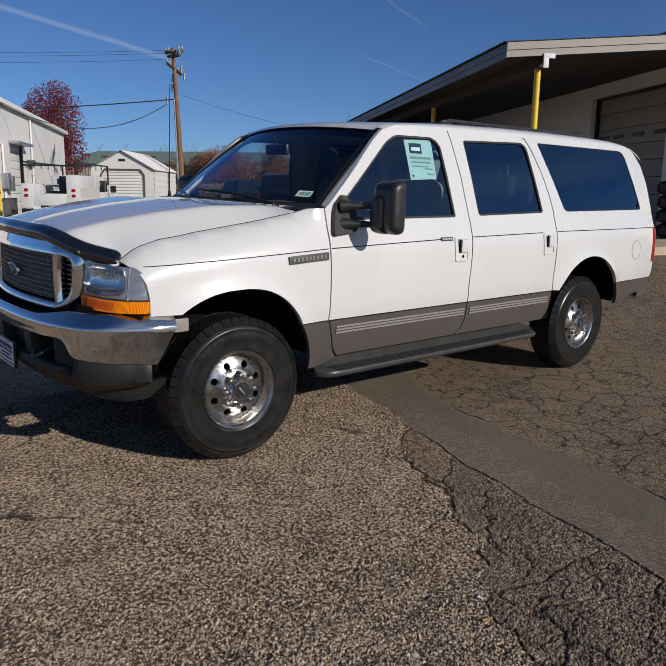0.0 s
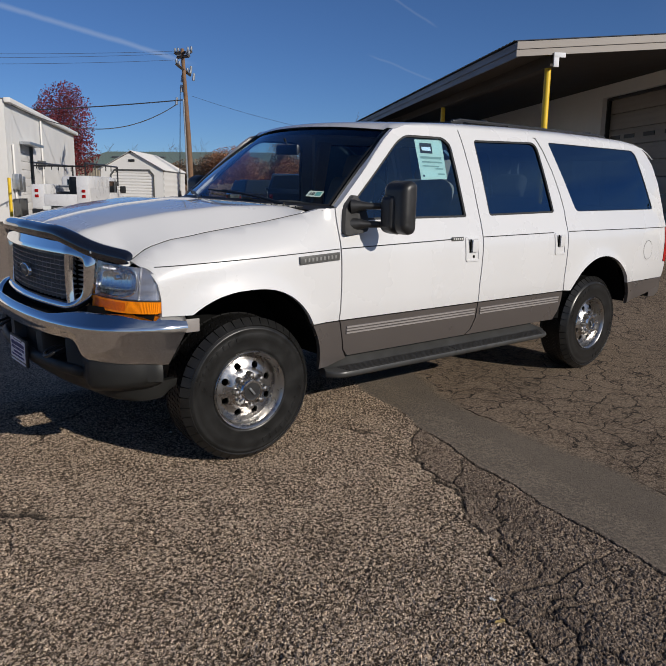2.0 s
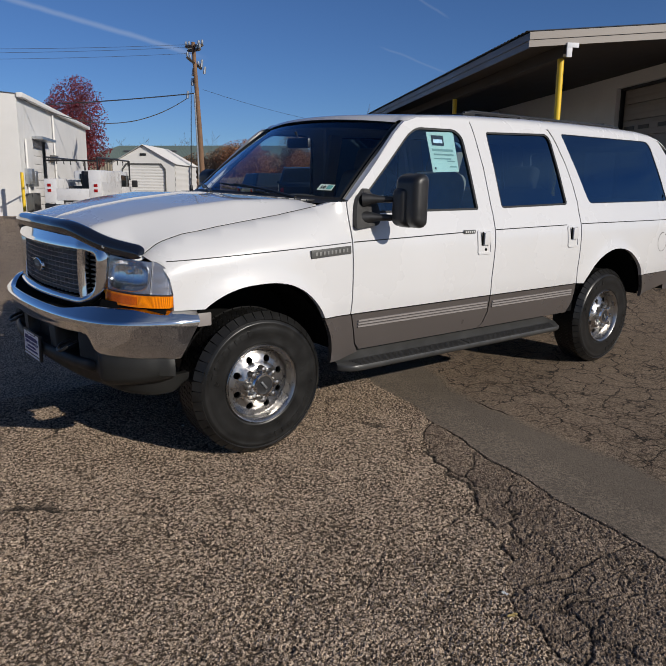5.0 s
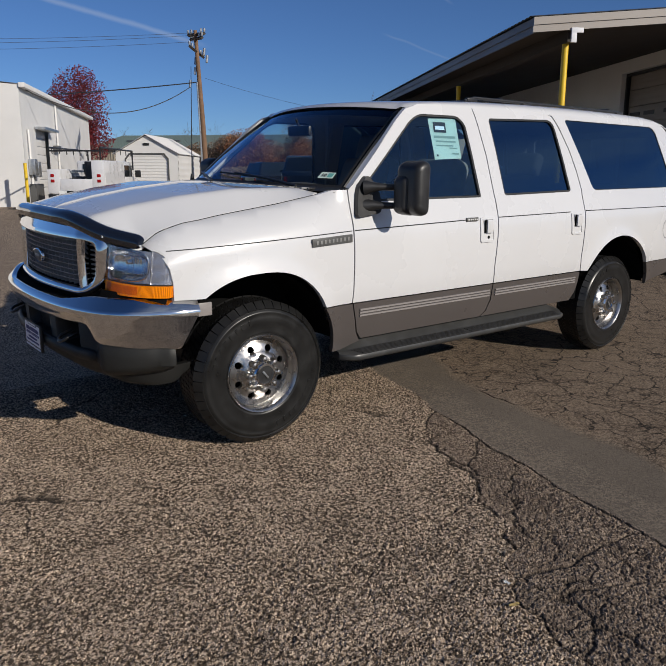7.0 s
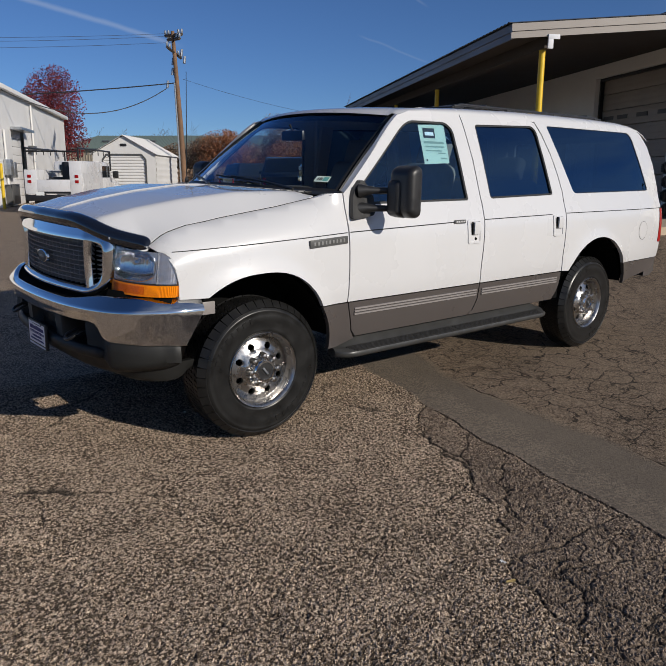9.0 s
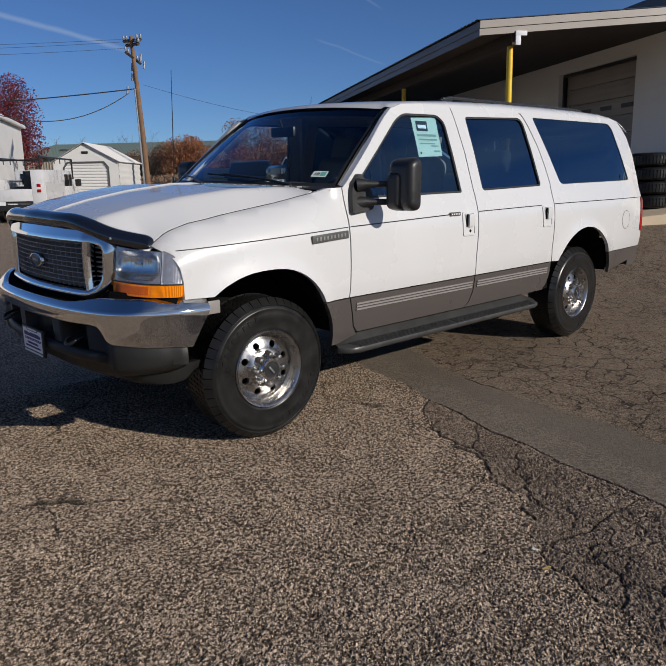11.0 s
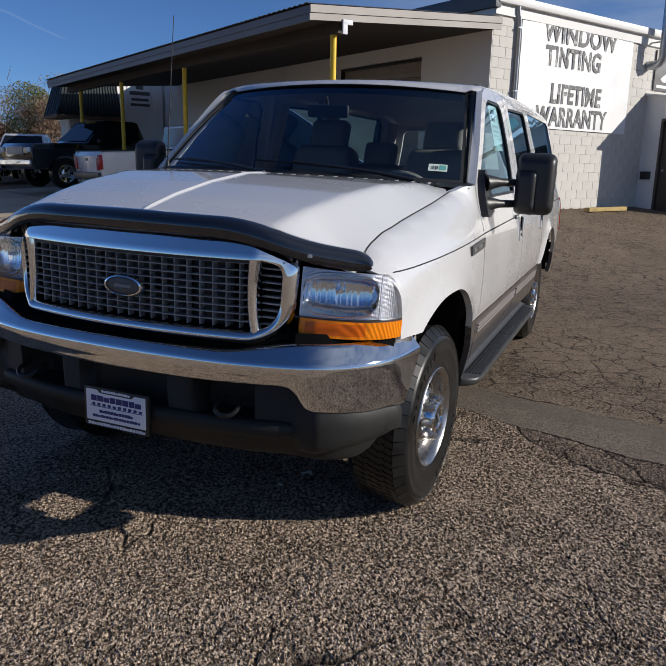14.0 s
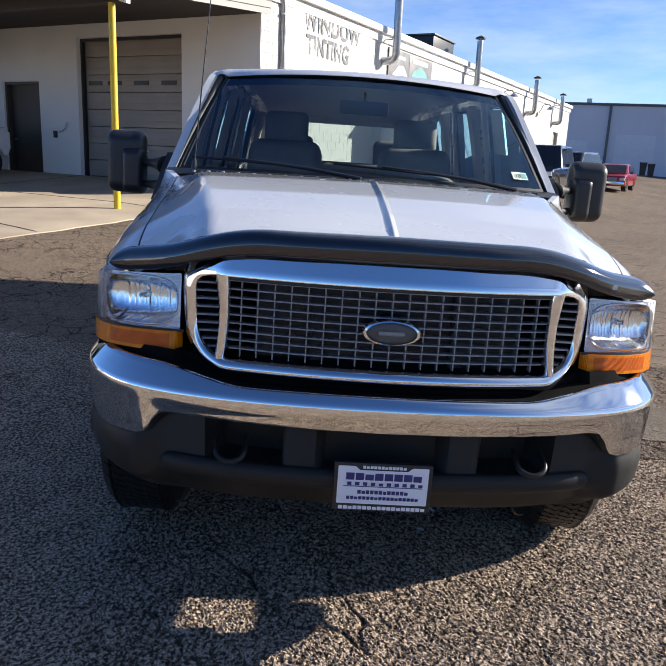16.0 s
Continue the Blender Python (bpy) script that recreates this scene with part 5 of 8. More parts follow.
# windshield glass
ws = [(y, 0.0) for y in np.linspace(-0.88, 0.88, 25)] + [(0.88, q) for q in np.linspace(0.05, 1.0, 12)] + [(y, 1.0) for y in np.linspace(0.85, -0.88, 25)] + [(-0.88, q) for q in np.linspace(0.95, 0.05, 12)]
wsi = [(a * 0.976, 0.03 + b * 0.945) for a, b in ws]
bm = NEW()
sheet(bm, [(a * 0.992, b * 0.985) for a, b in ws], [wsi], lambda a, b: wind(a, b) + Vector((0.002, 0, -0.004)), 0.05, 0.02, lambda p: (0.5, 0, -0.5))
part("windshield_seal", bm, SEAL, suv)
bm = NEW()
sheet(bm, [(a, b) for a, b in wsi if True], [], lambda a, b: wind(a, b) + Vector((0.004, 0, -0.004)), 0.06)
g = part("windshield", bm, WINDSHIELD, suv, "clear windshield, slightly tinted")
g.visible_shadow = False
bm = NEW()
band = [(a, 0.86) for a in np.linspace(-0.84, 0.84, 20)] + [(a, 0.972) for a in np.linspace(0.84, -0.84, 20)]
sheet(bm, band, [], lambda a, b: wind(a, b) + Vector((0.007, 0, -0.007)), 0.06)
part("shade_band", bm, BANDGLASS, g, "blue shade band at the top of the glass").visible_shadow = False
bm = NEW()
pl = [(-0.80, 0.085), (-0.715, 0.085), (-0.715, 0.145), (-0.80, 0.145)]
sheet(bm, pl, [], lambda a, b: wind(a, b) + Vector((-0.002, 0, 0.002)), 0.05)
st = part("inspection_sticker", bm, PAPER, g, "small green and white inspection sticker")
ex, ey = (wind(-0.80, 0.115) - wind(-0.715, 0.115)).normalized(), (wind(-0.76, 0.145) - wind(-0.76, 0.085)).normalized()
ez = ex.cross(ey).normalized()
mm = wind(-0.742, 0.098) + ez * 0.006
mm = Matrix(((ex.x, ey.x, ez.x, mm.x), (ex.y, ey.y, ez.y, mm.y), (ex.z, ey.z, ez.z, mm.z), (0, 0, 0, 1)))
words("10", 0.034, mm, SEAL, st, "month", 0.0004, 0.0008)
bm = NEW()
sheet(bm, [(-0.795, 0.095), (-0.765, 0.095), (-0.765, 0.135), (-0.795, 0.135)], [], lambda a, b: wind(a, b) + Vector((-0.0035, 0, 0.0035)), 0.05)
part("printed_panel", bm, surf("teal_print", (0.10, 0.32, 0.30), 0.5, var=0.05), st)

# cowl and wipers
bm = NEW()
rings = []
for y in np.linspace(-0.925, 0.925, 38):
    x0 = min(wind(y, 0).x, 0.60)
    rings.append([(x0 - 0.13 + 0.03 * (abs(y) / 0.86) ** 3, y, 1.394 - 0.018 * (y / 0.86) ** 2), (x0 - 0.06, y, 1.404 - 0.015 * (y / 0.86) ** 2), (x0 + 0.03, y, 1.412 - 0.012 * (y / 0.86) ** 2)])
loft(bm, rings, closed=False)
cowl = part("cowl", bm, BLACK, suv, "black plastic cowl grille")
for k in range(46):
    y = -0.78 + k * 1.56 / 45
    x0 = wind(y, 0).x
    bm = NEW()
    box(bm, (x0 - 0.085, y, 1.404 - 0.016 * (y / 0.86) ** 2), (0.055, 0.012, 0.010), 0.002)
    part("cowl_slat", bm, BADGELIGHT if k % 2 else BLACK, cowl)
for y0, y1 in ((0.04, 0.66), (-0.68, -0.06)):
    a, b = wind(y0, -0.02) + Vector((-0.055, 0, 0.012)), wind(y1, 0.075) + Vector((-0.014, 0, 0.016))
    bm = NEW()
    tube(bm, [a, a.lerp(b, 0.35) + Vector((-0.006, 0, 0.010)), a.lerp(b, 0.7) + Vector((0, 0, 0.006)), b], [0.011, 0.008, 0.006, 0.005], 8)
    wp = part("wiper_arm", bm, BLACK, suv)
    bm = NEW()
    pts = [wind(y1 - 0.30 + 0.52 * t, 0.052 + 0.035 * t) + Vector((-0.008, 0, 0.008)) for t in np.linspace(0, 1, 10) if abs(y1 - 0.30 + 0.52 * t) < 0.85]
    tube(bm, pts, 0.0055, 6)
    part("wiper_blade", bm, SEAL, wp)

# hood
def hood_z(x, y):
    ze, yh = hood_edge(x)
    zc = float(np.interp(x, [-0.84, -0.74, -0.55, -0.3, 0.0, 0.3, 0.5], [1.225, 1.278, 1.325, 1.370, 1.405, 1.408, 1.40]))
    f = min(1.0, max(0.0, (x + 0.8) / 1.1))
    yi = 0.54 + 0.19 * f
    t = (abs(y) - yi) / (yh - yi)
    t = max(0.0, (t + math.sqrt(t * t + 0.004)) / 2 - 0.016) if t > -0.6 else 0.0     # a firm crease, then a straight fall
    t = min(1.0, t)
    z = zc - 0.03 * (y / 0.8) ** 2 * (1 - f * 0.5)
    z = z * (1 - t) + ze * t
    return z


def hood_front(y):
    return float(np.interp(abs(y), [0, 0.3, 0.5, 0.62, 0.72, 0.80], [-0.830, -0.812, -0.778, -0.735, -0.682, -0.625]))


ys = list(np.linspace(-0.79, 0.79, 40))
hood = [(hood_front(y), y) for y in ys] + [(x, hood_edge(x)[1] - 0.006) for x in np.linspace(-0.6, 0.40, 24)] + [(wind(y, 0).x - 0.125 + 0.03 * (abs(y) / 0.86) ** 3, y) for y in np.linspace(0.82, -0.82, 30)] + [(x, -hood_edge(x)[1] + 0.006) for x in np.linspace(0.40, -0.6, 24)]
bm = NEW()
sheet(bm, hood, [], lambda x, y: Vector((x, y, hood_z(x, y))), 0.022, 0.03, lambda p: (0, 0, -1))
part("hood", bm, PAINT, suv, angle=50)
bm = NEW()
rings = []
for x in np.linspace(-0.80, 0.20, 40):
    k = min(1.0, (x + 0.82) / 0.12, (0.24 - x) / 0.08)
    rings.append([(x, y, hood_z(x, y) - 0.001 + 0.0095 * k * math.exp(-(y / 0.010) ** 2)) for y in np.linspace(-0.04, 0.04, 21)])
loft(bm, rings, closed=False)
part("hood_rib", bm, PAINT, suv, angle=60)
bm = NEW()
loft(bm, [[(hood_front(y) - 0.020 + 0.03 * ease((abs(y) - 0.45) / 0.1), y, 1.13 - 0.05 * ease((abs(y) - 0.55) / 0.2)), (hood_front(y) - 0.010, y, hood_z(hood_front(y) + 0.01, y) - 0.004)] for y in np.linspace(-0.60, 0.60, 44)], closed=False)
part("hood_seal", bm, BLACK, suv, "black panel under the hood edge")
# smoked deflector along the hood's front edge
DY = np.linspace(-0.90, 0.90, 361)


def eased(v, n=25):
    return np.convolve(np.pad(v, n // 2, mode="edge"), np.ones(n) / n, "valid")


DX = eased(np.interp(abs(DY), [0, 0.3, 0.48, 0.60, 0.70, 0.82], [-0.886, -0.868, -0.830, -0.778, -0.712, -0.628]))
DZ = eased(np.interp(abs(DY), [0, 0.40, 0.52, 0.62, 0.72, 0.82], [1.226, 1.220, 1.192, 1.152, 1.130, 1.112]))
bm = NEW()
rings = []
tips = 0.75 + 0.072 * np.sin(np.linspace(0, math.pi / 2, 12))[1:]
for y in np.concatenate([-tips[::-1], np.linspace(-0.75, 0.75, 101), tips]):
    x, lo = float(np.interp(y, DY, DX)), float(np.interp(y, DY, DZ))
    y = y * 1.05
    k = math.sqrt(max(0.0, 1 - max(0.0, (abs(y) - 0.79) / 0.0735) ** 2)) * 0.98 + 0.02
    h = 0.064 * k
    lo += 0.018 * (1 - k)
    curl = 0.055 * k
    out = [(x + curl * (1 - math.cos(a)) * 0.9 - 0.012 * math.sin(2 * a), y, lo + h * math.sin(a)) for a in np.linspace(0, math.pi / 2, 9)]
    back = [(px + 0.006, py, pz - 0.005 * k) for px, py, pz in out[::-1]]
    rings.append(out + back)
loft(bm, rings, cap=True)
part("hood_deflector", bm, GLOSSBLACK, suv, "smoked black bug deflector on the hood edge", angle=70)
bm = NEW()
box(bm, (-0.752, -0.665, 1.168), (0.004, 0.050, 0.012), 0.003, None)
part("deflector_mark", bm, METALWHITE, suv)

# front fascia: grille
def nose(y):
    return -0.850 + 0.052 * (y / 0.49) ** 2 + 0.50 * max(0.0, abs(y) - 0.50)


def oval_sweep(bm, path, wid, dep, n=20):
    """A rounded moulding round a closed path of (y, z); wid: radial half width a point."""
    k = len(path)
    cy, cz = sum(p[0] for p in path) / k, sum(p[1] for p in path) / k
    rings = []
    for i in range(k):
        p, a, b = Vector(path[i]), Vector(path[i - 1]), Vector(path[(i + 1) % k])
        t = (b - a).normalized()
        o = Vector((t.y, -t.x))
        if o.dot(p - Vector((cy, cz))) < 0:
            o = -o
        ring = []
        for j in range(n):
            th = 2 * math.pi * j / n
            c, d = math.cos(th), math.sin(th)
            top = ease((p.y - 1.08) / 0.09)            # the top is a flat face that leans back
            flat = (max(-1.0, min(1.0, 1.25 * c)), (1.0 - 0.62 * (c + 1) - 0.5 * max(0.0, -c - 0.75) * 4) if d > 0.2 else d * 0.6 - 0.3)
            c, d = c * (1 - top) + flat[0] * top, d * (1 - top) + flat[1] * top
            q = p + o * wid(p) * c
            ring.append((nose(q.x) - dep * d, q.x, q.y))
        rings.append(ring)
    return loft(bm, rings, loop=True)


mid = dense(rounded([(-0.592, 0.870), (0.592, 0.870), (0.606, 1.182), (-0.606, 1.182)], [0.13, 0.13, 0.10, 0.10], 12), 0.018)
bm = NEW()
oval_sweep(bm, mid, lambda p: 0.025 + 0.013 * ease((p.y - 1.11) / 0.07), 0.028)
grl = part("grille_surround", bm, CHROME, suv, "thick chrome grille surround", angle=80)
for s in (-1, 1):
    bm = NEW()
    rings = []
    for z in np.linspace(0.885, 1.150, 12):
        yy = s * (0.489 + 0.012 * ((z - 1.03) / 0.14) ** 2)
        rings.append([(nose(yy) - 0.032 * math.sin(2 * math.pi * j / 14) + 0.014, yy + (0.019 + 0.006 * max(0.0, z - 1.05) / 0.10) * math.cos(2 * math.pi * j / 14), z) for j in range(14)])
    loft(bm, rings)
    part("grille_pillar", bm, CHROME, grl, angle=80)
    for k in range(10):
        z = 0.915 + k * 0.0245
        bm = NEW()
        box(bm, (nose(0.55) + 0.022, s * 0.546, z), (0.03, 0.085, 0.0055), 0.001)
        part("slot_slat", bm, GRILLE, grl)
for k in range(19):
    y = -0.441 + k * 0.049
    bm = NEW()
    rings = [[(nose(y) + 0.010, y - 0.0019, z), (nose(y) + 0.010, y + 0.0019, z), (nose(y) + 0.040, y + 0.0012, z), (nose(y) + 0.040, y - 0.0012, z)] for z in (0.90, 1.17)]
    loft(bm, rings, cap=True)
    part("grille_bar", bm, GRILLE, grl)
for k in range(10):
    z = 0.925 + k * 0.0255
    bm = NEW()
    loft(bm, [[(nose(y) + 0.006, y, z - 0.0020), (nose(y) + 0.006, y, z + 0.0020), (nose(y) + 0.036, y, z + 0.0012), (nose(y) + 0.036, y, z - 0.0012)] for y in np.linspace(-0.475, 0.475, 15)], cap=True)
    part("grille_bar", bm, GRILLE, grl)
bm = NEW()
span(bm, -0.72, -0.70, -0.60, 0.60, 0.80, 1.24)
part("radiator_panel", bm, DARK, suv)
bm = NEW()
span(bm, -0.765, -0.755, -0.40, 0.40, 0.88, 1.18)
part("radiator", bm, BLACK, suv)
for y in (-0.21, 0.21):
    bm = NEW()
    span(bm, -0.79, -0.775, y - 0.02, y + 0.02, 0.86, 1.20)
    part("radiator_brace", bm, BLACK, suv)
# plain oval emblem
bm = NEW()
prof = [(0.0, 0.012), (0.060, 0.012), (0.066, 0.006), (0.070, 0.014), (0.078, 0.012), (0.082, 0.0)]
lathe(bm, prof[3:], (0, 0, 0), (-1, 0, 0), 40)
for v in bm.verts:
    v.co = Vector((v.co.x - 0.858, v.co.y * 1.06, v.co.z * 0.47 + 1.014))
em = part("emblem_rim", bm, CHROME, grl, "chrome rim of the oval emblem")
bm = NEW()
lathe(bm, [(0.0, 0.011), (0.040, 0.011), (0.060, 0.009), (0.073, 0.004)], (0, 0, 0), (-1, 0, 0), 40)
for v in bm.verts:
    v.co = Vector((v.co.x - 0.860, v.co.y * 1.06, v.co.z * 0.47 + 1.014))
part("emblem_field", bm, BADGE, em, "plain dark oval")
bm = NEW()
box(bm, (-0.8715, 0.0, 1.014), (0.003, 0.078, 0.013), 0.004)
part("emblem_bar", bm, GRILLE, em, "plain pale bar")

# head lamps
CORN = [(0.618, -0.726), (0.70, -0.714), (0.77, -0.694), (0.83, -0.666), (0.872, -0.634), (0.906, -0.592), (0.928, -0.55), (0.943, -0.506)]
CS = np.concatenate([[0], np.cumsum([math.dist(a, b) for a, b in zip(CORN, CORN[1:])])])


def corner(t, back=0.0):
    t = t * CS[-1]
    y, x = float(np.interp(t, CS, [c[0] for c in CORN])), float(np.interp(t, CS, [c[1] for c in CORN]))
    n = Vector((0.35, -0.94)).lerp(Vector((0.94, -0.35)), t / CS[-1])
    return y - n.x * back, x - n.y * back


for s in (-1, 1):
    hl = new("head_lamp")
    hl.parent = suv

    def lens(t, z, back=0.0, s=s):
        y, x = corner(t, back)
        return Vector((x + 0.12 * (z - 1.0), s * y, z - 0.010 * t))
    bm = NEW()
    o = rounded([(0.045, 0.954), (0.735, 0.954), (0.735, 1.112), (0.045, 1.124)], 0.01)
    sheet(bm, o, [], lambda a, b: lens(a, b), 0.04)
    q = part("lens", bm, CLEAR, hl, "clear plastic lens")
    q.visible_shadow = False
    def eye(d, n=40):
        out = []
        for j in range(n):
            th = 2 * math.pi * j / n
            cs, sn = math.cos(th), math.sin(th)
            cx_, cz_ = math.copysign(abs(cs) ** 0.62, cs), math.copysign(abs(sn) ** 0.62, sn)
            out.append((0.389 + 0.325 * cx_ * (1 - d * 0.93), 1.037 + 0.073 * cz_ * (1 - d * 0.93)))
        return out
    bm = NEW()
    sheet(bm, o, [eye(0)], lambda a, b: lens(a, b, 0.012), 0.04)
    part("fluted_border", bm, FLUTED, hl, "fluted border of the lamp")
    bm = NEW()
    for i in range(20):                       # a bowl pressed in upright facets
        u0, u1 = -1 + i / 10, -0.9 + i / 10
        rows = []
        for v in np.linspace(-1, 1, 13):
            rows.append([])
            for u in (u0, (u0 + u1) / 2, u1):
                h = (1 - min(1.0, abs(u)) ** 3.2) ** 0.3125
                deep = 0.055 * max(0.0, 1 - abs(u) ** 3.2 - abs(v * h) ** 3.2) ** 0.6
                tilt = (0.0020 if i % 3 else -0.0024) * (u0 < u < u1) * min(1.0, deep / 0.02)
                rows[-1].append(lens(0.389 + 0.325 * u, 1.037 + 0.073 * v * h, 0.010 + deep + tilt))
        loft(bm, rows, closed=False)
    part("reflector", bm, REFLECTOR, hl, "chrome reflector bowl in upright facets", angle=40)
    bm = NEW()
    ring = [lens(a, b, 0.009) for a, b in eye(0.0, 72)]
    loft(bm, [[p + Vector((0.004 * math.cos(q), 0, 0.004 * math.sin(q))) for q in np.linspace(0, 2 * math.pi, 7)[:-1]] for p in ring], loop=True)
    part("reflector_rim", bm, REFLECTOR, hl, angle=80)
    bm = NEW()
    c0, c1 = lens(0.395, 1.048, 0.064), lens(0.395, 1.048, 0.026)
    tube(bm, [c0, c0.lerp(c1, 0.5), c1], [0.011, 0.012, 0.007], 14)
    part("bulb", bm, CHROME, hl)
    bm = NEW()
    o = rounded([(0.742, 0.953), (0.992, 0.953), (0.975, 1.03), (0.90, 1.085), (0.80, 1.112), (0.742, 1.117)], [0.008, 0.008, 0.03, 0.03, 0.03, 0.008])
    sheet(bm, o, [], lambda a, b: lens(a, b), 0.04, 0.04, lambda p: (0.8, -s * 0.5, 0))
    part("corner_marker", bm, CLEAR, hl, "ribbed clear corner lamp").visible_shadow = False
    bm = NEW()
    sheet(bm, o, [], lambda a, b: lens(a, b, 0.014), 0.04)
    part("marker_reflector", bm, FLUTED, hl, "ribbed silver corner reflector")
    bm = NEW()
    o = rounded([(0.055, 0.890), (0.985, 0.888), (0.992, 0.946), (0.055, 0.950)], 0.008)
    sheet(bm, o, [], lambda a, b: lens(a, b, -0.004), 0.03, 0.035, lambda p: (0.8, -s * 0.5, 0))
    am = part("turn_signal", bm, AMBER, hl, "amber turn signal lens")
    bm = NEW()
    sheet(bm, rounded([(0.10, 0.901), (0.60, 0.899), (0.60, 0.940), (0.10, 0.941)], 0.004), [], lambda a, b: lens(a, b, -0.0048), 0.03)
    part("inner_lens", bm, DEEPAMBER, am, "deeper amber inner lens")
    bm = NEW()
    loft(bm, [[lens(t, 0.86, 0.03), lens(t, 0.87, 0.10), lens(t, 1.12, 0.10)] for t in np.linspace(0.0, 1, 12)], closed=False)
    part("lamp_housing", bm, DARK, hl)
    bm = NEW()
    loft(bm, [[lens(t, z, 0.002) for z in (0.947, 0.955)] for t in np.linspace(0, 1, 14)], closed=False)
    part("divider", bm, SEAL, hl)
# near-black infill under the lamps and grille, coloured for the shade of the gap
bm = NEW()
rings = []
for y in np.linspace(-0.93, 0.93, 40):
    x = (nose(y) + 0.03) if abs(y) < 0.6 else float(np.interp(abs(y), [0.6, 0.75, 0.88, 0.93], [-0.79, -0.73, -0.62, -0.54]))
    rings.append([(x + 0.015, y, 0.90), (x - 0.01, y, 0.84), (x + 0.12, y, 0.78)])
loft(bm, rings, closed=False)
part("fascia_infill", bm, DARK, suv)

# chrome bumper and grey valance, swept round the front
BP = [(0.0, -0.958), (0.20, -0.953), (0.40, -0.936), (0.55, -0.909), (0.675, -0.872), (0.765, -0.832), (0.835, -0.783), (0.885, -0.722), (0.932, -0.645), (0.960, -0.57), (0.976, -0.48), (0.984, -0.385)]
BS = np.concatenate([[0], np.cumsum([math.dist(a, b) for a, b in zip(BP, BP[1:])])])
BD = np.linspace(-BS[-1], BS[-1], 801)          # the line again in even steps, smoothed
BY = np.convolve(np.pad(np.sign(BD) * np.interp(abs(BD), BS, [q[0] for q in BP]), 30, mode="reflect", reflect_type="odd"), np.ones(61) / 61, "valid")
BX = np.convolve(np.pad(np.interp(abs(BD), BS, [q[1] for q in BP]), 30, mode="reflect", reflect_type="odd"), np.ones(61) / 61, "valid")


def bump(t):
    """A place on the bumper line, t metres round from the middle: the place and the outward way."""
    at = [Vector((float(np.interp(q, BD, BX)), float(np.interp(q, BD, BY)))) for q in (t - 0.02, t, t + 0.02)]
    d = (at[2] - at[0]).normalized()
    return at[1], Vector((-d.y, d.x))


TS = np.linspace(-BS[-1], BS[-1], 181)


def chrome_low(a):
    return float(np.interp(a, [0, 0.40, 0.64, 0.68, 0.71, 0.735, 0.775, 1.0, 1.3, 2], [0.728, 0.732, 0.736, 0.730, 0.702, 0.660, 0.644, 0.628, 0.620, 0.618]))


bm = NEW()
rings = []
for t in TS:
    p, o = bump(t)
    a = abs(t)
    up = ease((a - 0.40) / 0.34)
    depth = 0.024 + 0.036 * up
    ridge, top, lo = 0.804, 0.814 + depth, chrome_low(a)
    sec = [(-depth - 0.03, top - 0.012), (-depth - 0.012, top + 0.001), (-depth, top), (-depth * 0.8, 0.814 + depth * 0.8), (-depth * 0.5, 0.814 + depth * 0.5), (-0.008, ridge + 0.0165), (-0.003, ridge + 0.010), (0.0, ridge), (0.0, ridge - 0.010), (-0.002, ridge - 0.03), (-0.008, (ridge + lo) / 2), (-0.016, lo + 0.012), (-0.019, lo + 0.003), (-0.024, lo), (-0.045, lo - 0.002)]
    cut = 0.105 * ease((a - BS[-1] + 0.22) / 0.22)
    rings.append([(p.x + o.x * d - cut * min(1, max(0, (ridge - z) / (ridge - lo))), p.y + o.y * d, z) for d, z in sec])
loft(bm, rings, closed=False)
bp = part("front_bumper", bm, CHROME, suv, "wide chrome front bumper", angle=50)

bm = NEW()
rings = []
for t in TS:
    if abs(t) < 1.08:
        d = 0.024 + 0.036 * ease((abs(t) - 0.40) / 0.34)
        c, o = bump(t)
        rings.append([(c.x - o.x * q, c.y - o.y * q, 0.814 + d + z) for q, z in ((d + 0.014, -0.006), (d + 0.09, -0.010), (d + 0.095, 0.02))])
loft(bm, rings, closed=False)
part("bumper_filler", bm, DARK, bp, "near-black strip for the shaded gap above the bumper")
for s_ in (-1, 1):
    bm = NEW()
    box(bm, (-0.335, s_ * 0.935, 0.800), (0.080, 0.012, 0.070), 0.006)
    part("bumper_bracket", bm, RIB, bp, "dull steel bracket behind the bumper end")


def low_z(a):
    return float(np.interp(a, [0, 0.55, 0.72, 0.9, 1.1, 1.35, 1.6], [0.446, 0.442, 0.450, 0.462, 0.474, 0.495, 0.525]))


